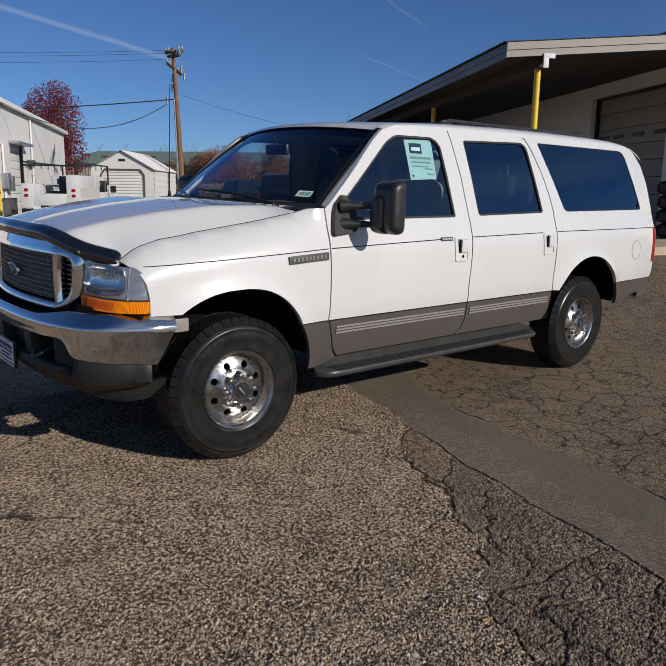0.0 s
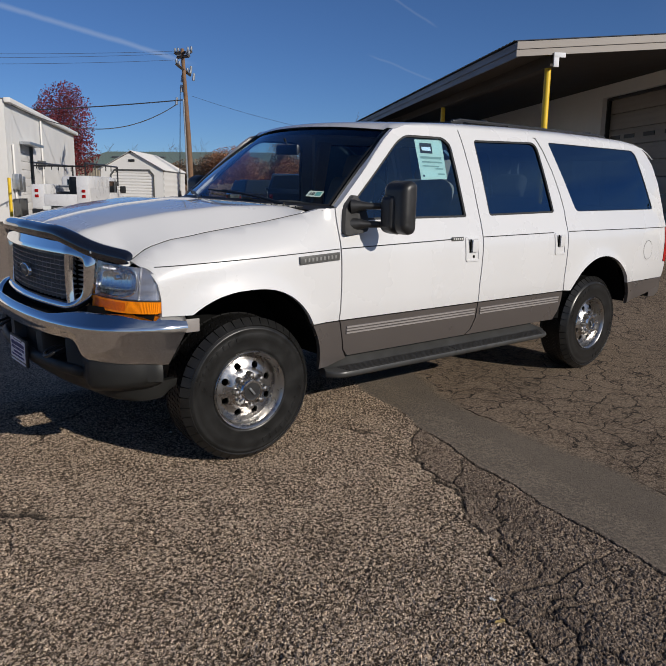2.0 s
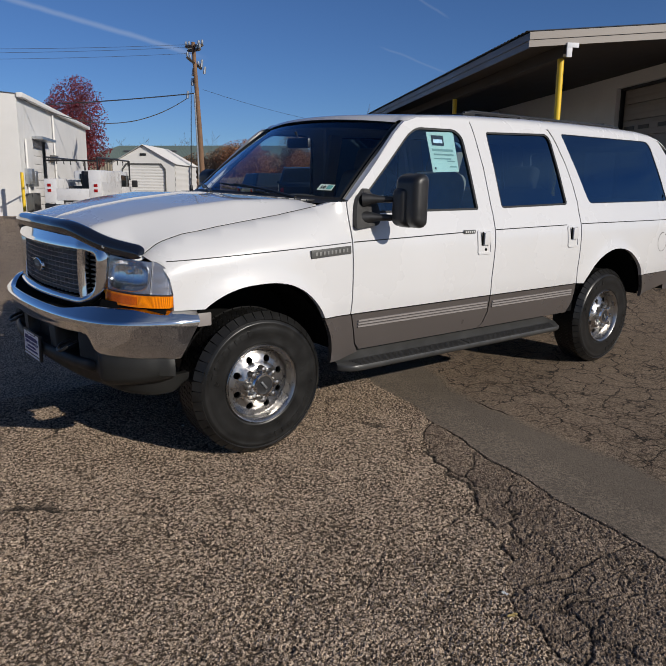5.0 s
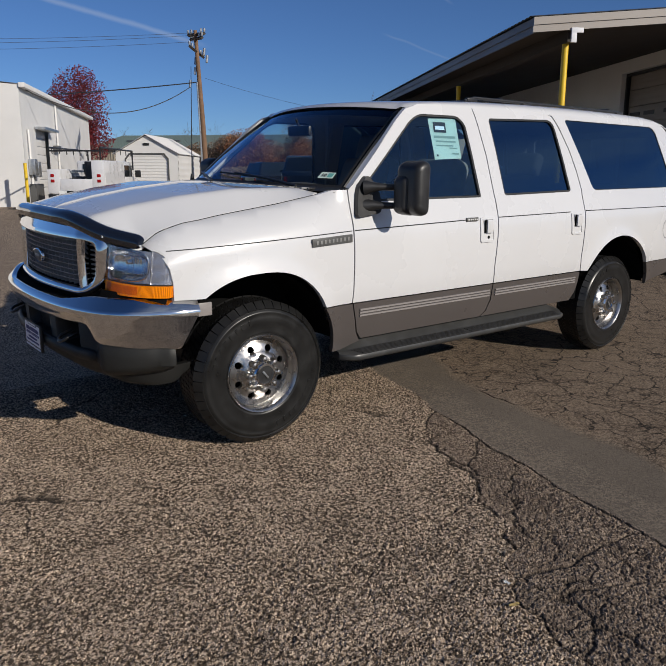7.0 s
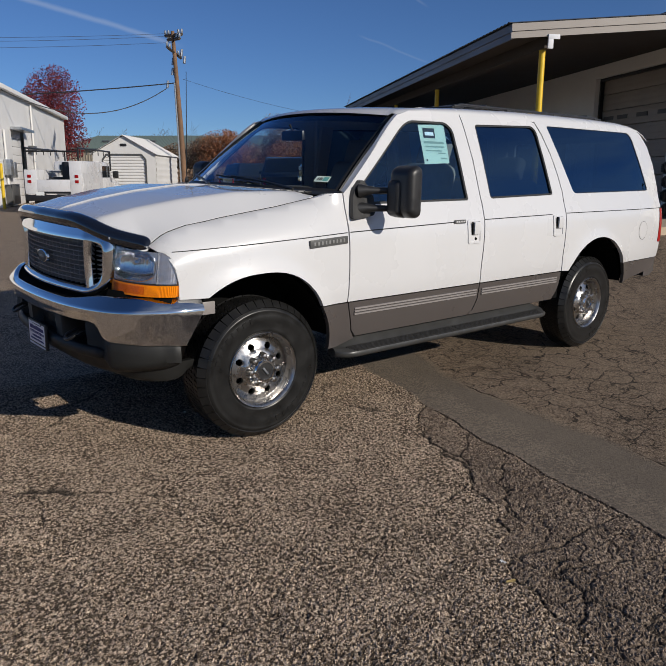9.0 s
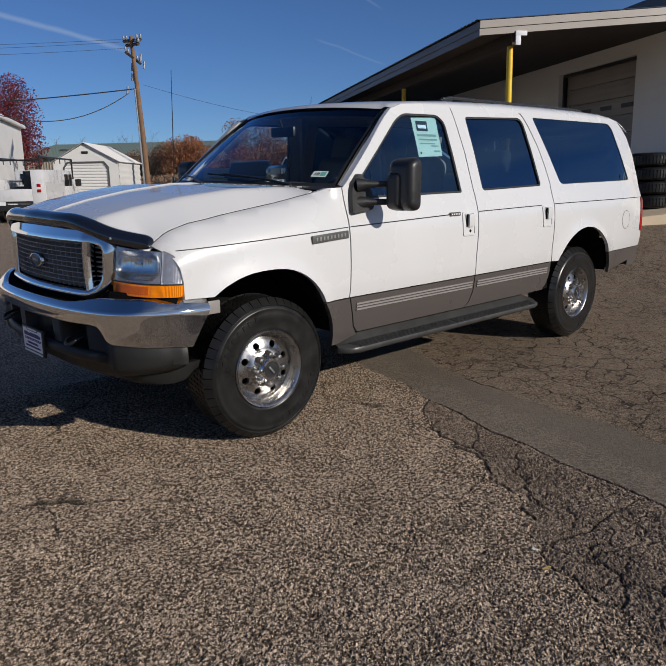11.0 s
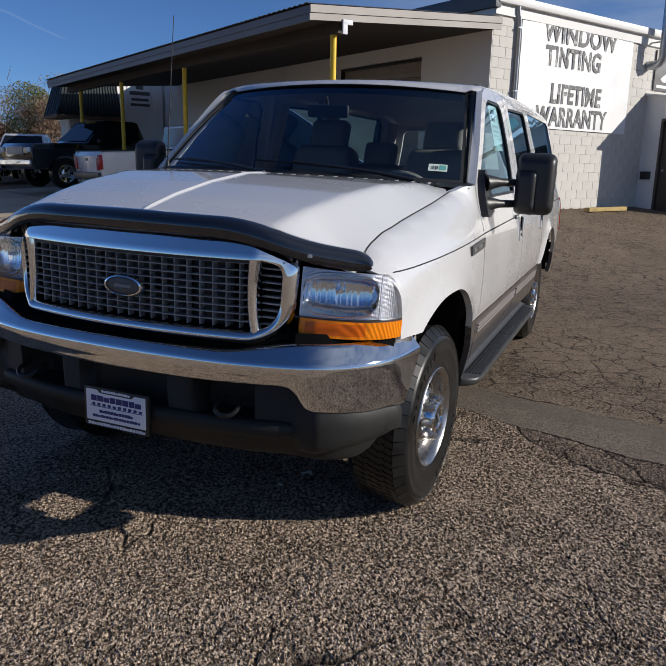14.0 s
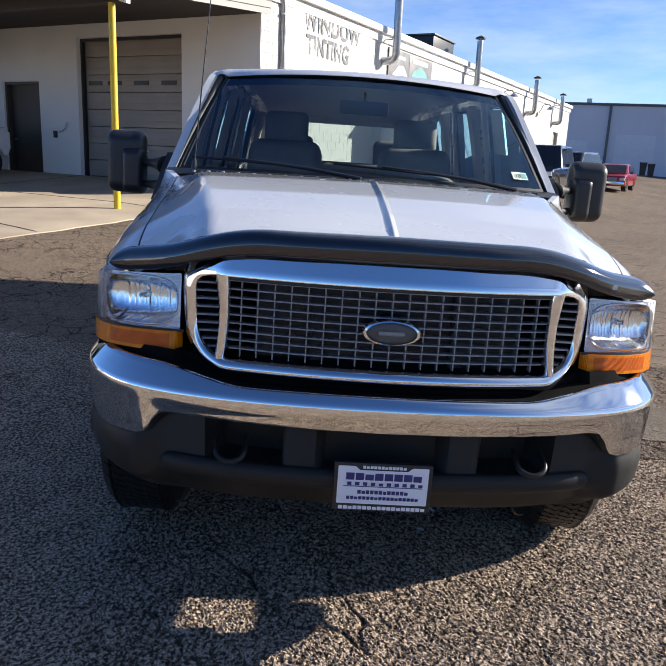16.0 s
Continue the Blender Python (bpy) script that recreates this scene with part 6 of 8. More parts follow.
bm = NEW()
rings = []
for t in TS[3:-3]:
    p, o = bump(t)
    a = abs(t)
    hi, lo = chrome_low(a) + 0.004, low_z(a)
    m_ = (hi + lo) / 2
    hook = ease((a - 0.30) / 0.02) * ease((0.55 - a) / 0.02)      # recess round the tow hooks
    mid_ = ease((0.20 - a) / 0.02)                              # recess behind the plate
    rec = 0.12 * max(hook, mid_ * 0.5)
    sec = [(-0.045, hi), (-0.012 - rec * 0.1, hi - 0.012), (-0.006 - rec, hi - 0.026), (-0.012 - rec, 0.575 + (hi - 0.575) * 0.1), (-0.004, 0.570), (0.0, 0.550), (-0.012, 0.525), (-0.04, 0.512), (-0.06, lo + 0.02), (-0.11, lo)]
    if a > 0.70:
        w = ease((a - 0.70) / 0.06)
        alt = [(-0.045, hi), (-0.022, hi - 0.004), (-0.014, hi - 0.025), (-0.012, hi - 0.06), (-0.014, hi - 0.09), (-0.016, lo + 0.065), (-0.024, lo + 0.05), (-0.042, lo + 0.035), (-0.08, lo + 0.015), (-0.14, lo)]
        sec = [(c[0] * (1 - w) + d[0] * w, c[1] * (1 - w) + d[1] * w) for c, d in zip(sec, alt)]
    back = 0.055 * ease((0.79 - a) / 0.10)
    cut = 0.10 * ease((a - BS[-1] + 0.24) / 0.24)
    rings.append([(p.x - cut + o.x * (d - back * (k > 0)), p.y + o.y * (d - back * (k > 0)), z) for k, (d, z) in enumerate(sec)])
loft(bm, rings, closed=False)
val = part("valance", bm, VALANCE, suv, "dark grey plastic lower valance", angle=50)
bm = NEW()
rings = []
for t in np.linspace(-0.71, 0.71, 70):
    c, o = bump(t)
    k = math.sqrt(max(0.02, 1 - max(0.0, (abs(t) - 0.65) / 0.06) ** 2))
    rings.append([(c.x - o.x * (0.062 - 0.022 * k * math.cos(q)), c.y - o.y * (0.062 - 0.022 * k * math.cos(q)), 0.562 + 0.032 * k * math.sin(q)) for q in np.linspace(0, 2 * math.pi, 13)[:-1]])
loft(bm, rings, cap=True)
part("valance_ridge", bm, VALANCE, val, angle=60)
for s in (-1, 1):
    bm = NEW()
    ringp = [(-0.895 - 0.030 * math.sin(q), s * (0.45 + 0.042 * math.cos(q)), 0.640 - 0.022 * math.sin(q)) for q in np.linspace(0, math.pi, 14)]
    tube(bm, [(-0.84, s * 0.49, 0.660)] + ringp + [(-0.84, s * 0.41, 0.660)], 0.0085, 10)
    part("tow_hook", bm, RUBBER, suv, "black steel tow hook")
bm = NEW()
rings = []
for t in np.linspace(-1.28, 1.28, 90):
    c, o = bump(t)
    lo = low_z(abs(t))
    deep = 0.016 + 0.056 * ease((abs(t) - 0.6) / 0.55) - 0.05 * ease((abs(t) - 1.2) / 0.08)
    back = 0.140 + 0.035 * ease((0.85 - abs(t)) / 0.3)
    rings.append([(c.x - o.x * q, c.y - o.y * q, z) for q, z in ((back - 0.04, lo + 0.03), (back - 0.02, lo - deep * 0.6), (back, lo - deep), (back + 0.02, lo - deep), (back + 0.03, lo + 0.02))])
loft(bm, rings, cap=True)
part("air_dam", bm, VALANCE, suv, "dark plastic lip below the bumper", angle=50)
# dealer plate
plate = part("plate_frame", box(NEW(), (-0.925, -0.004, 0.560), (0.018, 0.292, 0.154), 0.006), BLACK, suv, "black frame with a dealer plate")
PX = -0.9345
bm = NEW()
o = rounded([(-0.138, 0.507), (0.130, 0.507), (0.130, 0.627), (0.080, 0.627), (0.066, 0.615), (-0.076, 0.615), (-0.090, 0.627), (-0.138, 0.627)], 0.004)
sheet(bm, o, [], lambda a, b: Vector((PX, a, b)), 0.1)
part("dealer_plate", bm, PLATEWHITE, plate, "pale dealer plate with navy print")
for y0, y1, z, h, pitch, fill, mat in ((-0.070, 0.060, 0.6205, 0.0085, 0.0105, 0.78, PLATEWHITE), (-0.118, 0.110, 0.584, 0.0215, 0.0285, 0.86, INK), (-0.122, 0.112, 0.5665, 0.0100, 0.0235, 0.55, INK),
                                       (-0.080, 0.072, 0.5400, 0.0110, 0.0127, 0.80, INK), (-0.112, 0.104, 0.5215, 0.0095, 0.0120, 0.78, INK), (-0.134, 0.126, 0.4895, 0.0105, 0.0145, 0.80, PLATEWHITE)):
    k = int(round((y1 - y0) / pitch))
    w = (y1 - y0) / k
    for i in range(k):
        low = 0.0 if (i * 7) % 5 else 0.18 * h
        part("text_bar", span(NEW(), PX - 0.002, PX + 0.0005, y0 + i * w, y0 + (i + fill) * w, z, z + h - low), mat, plate)
part("text_bar", span(NEW(), PX - 0.002, PX + 0.0005, -0.122, 0.112, 0.5625, 0.5642), INK, plate)

# running boards
for s in (-1, 1):
    bm = NEW()
    rings = []
    for x in np.linspace(0.535, 2.76, 44):
        e = min(1.0, max(0.0, max(0.665 - x, x - 2.63) / 0.13))
        w = 0.100 * math.sqrt(max(0.03, 1 - e * e))
        y1, lift = 0.945, 0.05 * (1 - e)
        sec = [(y1 - 0.05, 0.448 + lift), (y1 - 0.028, 0.446 + lift * 0.9), (y1 - 0.006, 0.444), (y1 + 0.01, 0.438), (y1 + w * 0.82, 0.430), (y1 + w * 0.95, 0.427), (y1 + w, 0.416), (y1 + w * 0.97, 0.400), (y1 + w * 0.85, 0.390), (y1 - 0.05, 0.398)]
        rings.append([(x, s * y, z) for y, z in sec])
    loft(bm, rings, cap=True)
    rb = part("running_board", bm, BOARD, suv, "dark grey ribbed running board", angle=50)
    for k in range(5):
        y = 0.962 + k * 0.0165
        for x0, x1 in ((0.63 + 0.008 * k, 1.60), (1.64, 2.67 - 0.008 * k)):
            bm = NEW()
            ribbon(bm, [(x, s * y, 0.4382 - 0.105 * (y - 0.955)) for x in np.linspace(x0, x1, 8)], (0, 0, 1), 0.0085, 0.004)
            part("tread_groove", bm, BLACK, rb, "black grip strip")
    for x in (0.9, 2.2):
        bm = NEW()
        span(bm, x, x + 0.08, s * 0.6, s * 0.97, 0.363, 0.392)
        part("bracket", bm, DARK, rb)

# tow mirrors
for s in (-1, 1):
    bm = NEW()
    o = rounded([(0.615, 1.235), (0.80, 1.255), (0.82, 1.32), (0.80, 1.40), (0.735, 1.475), (0.655, 1.40)], 0.03)
    sheet(bm, o, [], lambda x, z, s=s: Vector((x, s * (half(x, z) + 0.035), z)), 0.04, 0.045, inward(s))
    mr = part("mirror", bm, BLACK, suv, "black extending tow mirror")
    for z in (1.405, 1.30):
        bm = NEW()
        tube(bm, [(0.70, s * 0.96, z - 0.005), (0.735, s * 1.00, z), (0.77, s * 1.03, z), (0.86, s * 1.10, z)], [0.046, 0.030, 0.020, 0.018], 12)
        part("mirror_arm", bm, BLACK, mr)
    bm = NEW()
    box(bm, (0, 0, 0), (0.115, 0.190, 0.306), 0.050, None, 6)
    for v in bm.verts:
        k = 1 - 0.16 * max(0, -v.co.x / 0.06)
        v.co = Vector((v.co.x + 0.878, s * (v.co.y * (0.9 + 0.1 * k) + 1.180), v.co.z * k + 1.402))
    part("mirror_head", bm, BLACK, mr, angle=70)
    bm = NEW()                       # the lower inner shell that grips the arms
    box(bm, (0, 0, 0), (0.110, 0.118, 0.236), 0.036, None, 6)
    for v in bm.verts:
        k = 1 - 0.22 * max(0, -v.co.x / 0.055)
        v.co = Vector((v.co.x + 0.850, s * (v.co.y * k + 1.142), v.co.z * k + 1.366))
    part("mirror_shell", bm, BLACK, mr, angle=70)
    bm = NEW()
    o = rounded([(-0.07, -0.035), (0.07, -0.035), (0.07, 0.118), (-0.07, 0.118)], 0.02)
    sheet(bm, o, [], lambda a, b, s=s: Vector((0.937, s * (1.178 + a), 1.398 + b)), 0.1)
    mg = part("mirror_glass", bm, MIRROR, mr)
    bm = NEW()
    o = rounded([(-0.07, -0.118), (0.07, -0.118), (0.07, -0.048), (-0.07, -0.048)], 0.015)
    sheet(bm, o, [], lambda a, b, s=s: Vector((0.937, s * (1.178 + a), 1.398 + b)), 0.1)
    part("mirror_glass", bm, MIRROR, mr)

# antenna at the far side of the cowl
bm = NEW()
tube(bm, [(0.508, 0.79, 1.375), (0.508, 0.788, 1.44)], [0.018, 0.009], 10)
an = part("antenna_base", bm, BLACK, suv)
bm = NEW()
tube(bm, [(0.508, 0.788, 1.43), (0.50, 0.755, 1.82), (0.492, 0.722, 2.19)], [0.0038, 0.003, 0.002], 6)
part("antenna_mast", bm, BLACK, an)

# rear end
bm = NEW()
gate = [(y, 0.80) for y in np.linspace(-0.90, 0.90, 9)] + [(0.90, 1.2), (0.86, 1.45), (0.76, 1.80), (0.70, 1.87)] + [(y, 1.88) for y in np.linspace(0.6, -0.6, 7)] + [(-0.70, 1.87), (-0.76, 1.80), (-0.86, 1.45), (-0.90, 1.2)]
gate_win = rounded([(-0.76, 1.36), (0.76, 1.36), (0.66, 1.80), (-0.66, 1.80)], 0.06)


def gate_x(y, z):
    return Vector((float(np.interp(z, [0.8, 1.2, 1.4, 1.65, 1.8, 1.9], [4.67, 4.68, 4.645, 4.57, 4.50, 4.43])) - 0.05 * (y / 0.9) ** 4, y, z))


sheet(bm, gate, [gate_win], gate_x, 0.06, 0.03, lambda p: (-1, 0, 0))
lg = part("liftgate", bm, PAINT, suv)
bm = NEW()
sheet(bm, gate_win, [], lambda y, z: gate_x(y, z) - Vector((0.01, 0, 0)), 0.1)
part("window", bm, glass_of("rear_glass", (0.60, 0.66, 0.62), 1.5), lg, "lightly tinted rear window").visible_shadow = False
bm = NEW()
rings = []
for y in np.linspace(-0.955, 0.955, 21):
    x = 4.74 - 0.12 * (abs(y) / 0.96) ** 4
    rings.append([(x - 0.18, y, 0.775), (x - 0.02, y, 0.77), (x, y, 0.73), (x - 0.005, y, 0.60), (x - 0.08, y, 0.56), (x - 0.2, y, 0.56)])
loft(bm, rings, cap=True)
part("rear_bumper", bm, PAINT_LOW, suv, "grey rear bumper")

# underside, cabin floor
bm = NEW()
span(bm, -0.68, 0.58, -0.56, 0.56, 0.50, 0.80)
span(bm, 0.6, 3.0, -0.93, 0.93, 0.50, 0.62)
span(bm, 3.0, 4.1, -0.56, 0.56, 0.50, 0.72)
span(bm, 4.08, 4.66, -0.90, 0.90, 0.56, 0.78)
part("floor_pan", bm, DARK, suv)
for x in (0.0, 3.482):
    bm = NEW()
    tube(bm, [(x, -0.72, 0.40), (x, 0.72, 0.40)], 0.045, 10)
    lathe(bm, [(0.02, -0.15), (0.13, -0.09), (0.15, 0), (0.13, 0.09), (0.02, 0.15)], (x, -0.15, 0.39), (1, 0, 0), 14)
    part("axle", bm, BLACK, suv)
bm = NEW()
span(bm, 0.52, 2.98, -0.90, 0.90, 0.62, 0.70)
span(bm, 2.98, 4.3, -0.56, 0.56, 0.62, 0.70)
span(bm, 0.45, 0.52, -0.86, 0.86, 0.62, 1.30)
part("cabin_floor", bm, DASH, suv)
bm = NEW()
loft(bm, [[(x, y, z - 0.05 - 0.02 * (y / 0.7) ** 2) for y in np.linspace(-0.70, 0.70, 9)] for x, z in zip(ROOFX[3:-1], ROOFZ[3:-1])], closed=False)
part("headliner", bm, LINER, suv)
for s in (-1, 1):
    for x0, x1, x2, x3 in ((1.80, 1.92, 1.93, 1.83), (2.72, 2.86, 3.12, 2.98), (4.22, 4.40, 4.60, 4.43)):
        bm = NEW()
        loft(bm, [[(x, s * (half(x, z) - 0.05 - d), z) for x, z in ((x0, 1.86), (x1, 1.86), (x2, 1.33), (x3, 1.33))] for d in (0, 0.04)], cap=True)
        part("pillar_trim", bm, LINER, suv)
    for x0, x1 in ((0.66, 1.88), (1.95, 2.94), (3.0, 4.6)):
        bm = NEW()
        span(bm, x0, x1, s * 0.86, s * 0.90, 1.0 if x0 > 2.5 else 0.70, 1.31, 0.01)
        part("door_card", bm, DASH, suv)
    bm = NEW()
    span(bm, 2.985, 4.6, s * 0.55, s * 0.57, 0.705, 1.0)
    span(bm, 2.985, 4.6, s * 0.57, s * 0.90, 0.985, 0.998)
    part("wheel_box", bm, DASH, suv)

# dashboard, steering wheel, seats, inner mirror
bm = NEW()
rings = []
for y in np.linspace(-0.84, 0.84, 25):
    k = 0.03 * math.exp(-((y + 0.40) / 0.22) ** 2)
    f = wind(y, 0).x + 0.06
    rings.append([(f, y, 1.375), (f + 0.22, y, 1.385 + k), (f + 0.34, y, 1.37 + k), (f + 0.40, y, 1.28), (f + 0.36, y, 1.05), (f + 0.30, y, 0.85)])
loft(bm, rings, closed=False)
part("dashboard", bm, DASH, suv, "dark dashboard")
bm = NEW()
c, ax = Vector((1.17, -0.41, 1.27)), Vector((0.80, 0, 0.55)).normalized()
a_ = Vector((0, 1, 0))
b_ = ax.cross(a_)
ringp = [c + 0.185 * (a_ * math.cos(t) + b_ * math.sin(t)) for t in np.linspace(0, 2 * math.pi, 33)[:-1]]
rings = [[p + 0.015 * ((p - c).normalized() * math.cos(t) + ax * math.sin(t)) for t in np.linspace(0, 2 * math.pi, 9)[:-1]] for p in ringp]
loft(bm, rings, loop=True)
sw = part("steering_wheel", bm, CLOTH, suv, "grey steering wheel")
bm = NEW()
for ang in (-0.35, math.pi + 0.35, -math.pi / 2):
    q = c + 0.18 * (a_ * math.cos(ang) + b_ * math.sin(ang))
    tube(bm, [c - ax * 0.02, q], [0.03, 0.016], 8)
tube(bm, [c - ax * 0.25, c], [0.03, 0.06], 12)
part("spokes", bm, DASH, sw)


def seat(x, y, w, name="seat"):
    bm = NEW()
    box(bm, (x, y, 0.90), (0.50, w, 0.17), 0.05, None, 3)
    st = part(name, bm, CLOTH, suv, "grey cloth seat")
    bm = NEW()
    mt = Matrix.Translation((x + 0.27, y, 0.95)) @ Matrix.Rotation(radians(18), 4, "Y")
    box(bm, (0.0, 0, 0.32), (0.15, w, 0.66), 0.07, mt, 5)
    for v in bm.verts:      # shoulders narrow towards the top
        k = max(0.0, (v.co.z - 1.30) / 0.3)
        v.co.y = y + (v.co.y - y) * (1 - 0.22 * k * k * (w < 0.8))
    part("backrest", bm, CLOTH, st)
    for hy in ((0,) if w < 0.8 else (-0.38, 0.38)):
        bm = NEW()
        box(bm, (0.01, hy, 0.74), (0.11, 0.28, 0.21), 0.052, mt, 5)
        part("headrest", bm, CLOTH, st)


seat(1.45, -0.42, 0.52)
seat(1.45, 0.42, 0.52)
seat(2.45, 0.0, 1.40, "rear_bench")
bpy.data.objects["rear_bench"].location.z = -0.12
bm = NEW()
box(bm, (0.93, 0.0, 1.745), (0.03, 0.25, 0.07), 0.015)
tube(bm, [(0.93, 0, 1.76), (0.90, 0, 1.82)], 0.008, 8)
part("inner_mirror", bm, BLACK, suv)

# sale sheet inside the driver's window
SHEET = [(1.365, 1.565), (1.615, 1.575), (1.605, 1.828), (1.345, 1.818)]
bm = NEW()
sheet(bm, SHEET, [], side(-1, half, 0.020), 0.08)
sh = part("sale_sheet", bm, PAPER, suv, "pale green printed sale sheet in the window")
for x0, x1, z0, z1, mat in ((1.385, 1.50, 1.735, 1.80, SEAL), (1.40, 1.485, 1.752, 1.775, PLATEWHITE), (1.38, 1.58, 1.70, 1.715, TEXTGREY), (1.39, 1.58, 1.675, 1.685, TEXTGREY), (1.39, 1.55, 1.65, 1.658, TEXTGREY), (1.51, 1.585, 1.635, 1.643, TEXTGREY), (1.53, 1.595, 1.60, 1.61, TEXTGREY), (1.385, 1.40, 1.585, 1.598, SEAL)):
    bm = NEW()
    sheet(bm, [(x0, z0), (x1, z0), (x1, z1), (x0, z1)], [], side(-1, half, 0.0165 if mat is PLATEWHITE else 0.018), 0.1)
    part("print", bm, mat, sh)

# wheels
def wheel(x, s, front):
    w = new("wheel")
    w.parent = suv
    w.matrix_local = Matrix.Translation((x + 0.008, s * (0.838 if front else 0.812), 0.402)) @ Matrix.Rotation((0 if s < 0 else math.pi) - (radians(3) if front else 0), 4, "Z")
    # local: outer face towards -y
    bm = NEW()
    prof = [(0.212, -0.105), (0.225, -0.120), (0.237, -0.126), (0.242, -0.124), (0.29, -0.136), (0.322, -0.135), (0.340, -0.131), (0.344, -0.133), (0.352, -0.130), (0.372, -0.112), (0.384, -0.096), (0.391, -0.078), (0.393, -0.04), (0.394, 0.0), (0.393, 0.04), (0.391, 0.078), (0.384, 0.096), (0.365, 0.120), (0.30, 0.135), (0.225, 0.12), (0.21, 0.10)]
    lathe(bm, prof, (0, 0, 0), (0, 1, 0), 64)
    ty = part("tyre", bm, RUBBER, w, "black all-terrain tyre", angle=50)
    bm = NEW()
    for k in range(44):                # blocks that wrap the rounded shoulders
        for sd in (-1, 1):
            mt = Matrix.Rotation(2 * math.pi * (k + 0.25 * sd) / 44, 4, "Y") @ Matrix.Translation((0, sd * 0.104, 0.3815)) @ Matrix.Rotation(radians(-sd * 43), 4, "X")
            bmesh.ops.create_cube(bm, size=1, matrix=mt @ Matrix.Diagonal((0.0505, 0.054, 0.010, 1)))
    for k in range(80):                # zigzag ribs
        for i, yy in enumerate((-0.066, -0.033, 0.0, 0.033, 0.066)):
            mt = Matrix.Rotation(2 * math.pi * (k + 0.3 * i) / 80, 4, "Y") @ Matrix.Translation((0, yy, 0.3925)) @ Matrix.Rotation(radians(30 if i % 2 else -30), 4, "Z")
            bmesh.ops.create_cube(bm, size=1, matrix=mt @ Matrix.Diagonal((0.0235, 0.033, 0.011, 1)))
    tagged(part("tread", bm, RUBBER, ty), kind="stuff")
    bm = NEW()
    for k in range(44):     # raised sidewall marks, plain bars
        if k % 22 < 8:
            a = 2 * math.pi * (k + 13) / 44
            mt = Matrix.Rotation(a, 4, "Y") @ Matrix.Translation((0, -0.1350, 0.308))
            bmesh.ops.create_cube(bm, size=1, matrix=mt @ Matrix.Diagonal((0.014 + 0.012 * (k % 3 == 1), 0.007, 0.030, 1)))
    tagged(part("sidewall_mark", bm, RUBBER, ty), kind="stuff")
    # rim
    bm = NEW()
    lathe(bm, [(0.20, 0.10), (0.195, -0.04), (0.198, -0.09), (0.205, -0.118), (0.218, -0.128), (0.224, -0.122), (0.222, -0.110), (0.212, -0.10)], (0, 0, 0), (0, 1, 0), 56)
    rm = part("rim", bm, ALLOY, w, "polished alloy rim with round holes", angle=60)
    out = [(0.199 * math.cos(a), 0.199 * math.sin(a)) for a in np.linspace(0, 2 * math.pi, 57)[:-1]]
    holes = []
    for k in range(8):
        a = 2 * math.pi * (k + 0.5) / 8
        holes.append([(0.141 * math.cos(a) + 0.0200 * math.cos(t), 0.141 * math.sin(a) + 0.0200 * math.sin(t)) for t in np.linspace(0, 2 * math.pi, 15)[:-1]])

    def face(a, b):
        r = math.hypot(a, b)
        return Vector((a, float(np.interp(r, [0, 0.095, 0.108, 0.12, 0.15, 0.170, 0.184, 0.196, 0.20], [-0.104, -0.104, -0.098, -0.082, -0.074, -0.066, -0.052, -0.048, -0.050])), b))
    bm = NEW()
    sheet(bm, out, holes, face, 0.018, 0.022, lambda p: (0, 1, 0))
    part("rim_face", bm, ALLOY, rm, angle=40)
    bm = NEW()
    lathe(bm, [(0.0, -0.02), (0.195, -0.02)], (0, 0, 0), (0, 1, 0), 24)
    part("brake_drum", bm, DARK, rm)
    d = 0.028 if front else 0.02
    for k in range(8):
        a = 2 * math.pi * k / 8
        bm = NEW()
        lathe(bm, [(0.020, -0.100), (0.019, -0.118 - d * 0.5), (0.014, -0.129 - d * 0.5), (0.0, -0.132 - d * 0.5)], (0.086 * math.cos(a), 0, 0.086 * math.sin(a)), (0, 1, 0), 18)
        part("lug_cover", bm, ALLOY, rm, angle=50)
    bm = NEW()
    lathe(bm, [(0.078, -0.105), (0.073, -0.118 - d * 0.4), (0.066, -0.112 - d), (0.062, -0.118 - d), (0.050, -0.119 - d), (0.047, -0.112 - d)], (0, 0, 0), (0, 1, 0), 32)
    part("hub", bm, CHROME, rm, "chrome hub")
    bm = NEW()
    lathe(bm, [(0.048, -0.112 - d), (0.0, -0.113 - d)], (0, 0, 0), (0, 1, 0), 24)
    hc = part("hub_cap", bm, BLACK, rm, "black hub centre")
    bm = NEW()
    box(bm, (0, -0.117 - d, 0), (0.012, 0.008, 0.052), 0.002, Matrix.Rotation(radians(-40), 4, "Y"))
    part("dial_bar", bm, GALV, hc)


for s in (-1, 1):
    wheel(0.0, s, True)
    wheel(3.482, s, False)


# ---- other vehicles ----
def pillow(bm, poly, w, r, taper=None):
    """A side outline (x, z) given a width and rounded edges; taper(z) narrows it."""
    rings = []
    for y, d in ((-w / 2, r), (-w / 2 + r * 0.35, r * 0.35), (-w / 2 + r, 0), (w / 2 - r, 0), (w / 2 - r * 0.35, r * 0.35), (w / 2, r)):
        q = inset(poly, d) if d else poly
        rings.append([(x, y * (taper(z) if taper else 1), z) for x, z in q])
    return loft(bm, rings, cap=True)


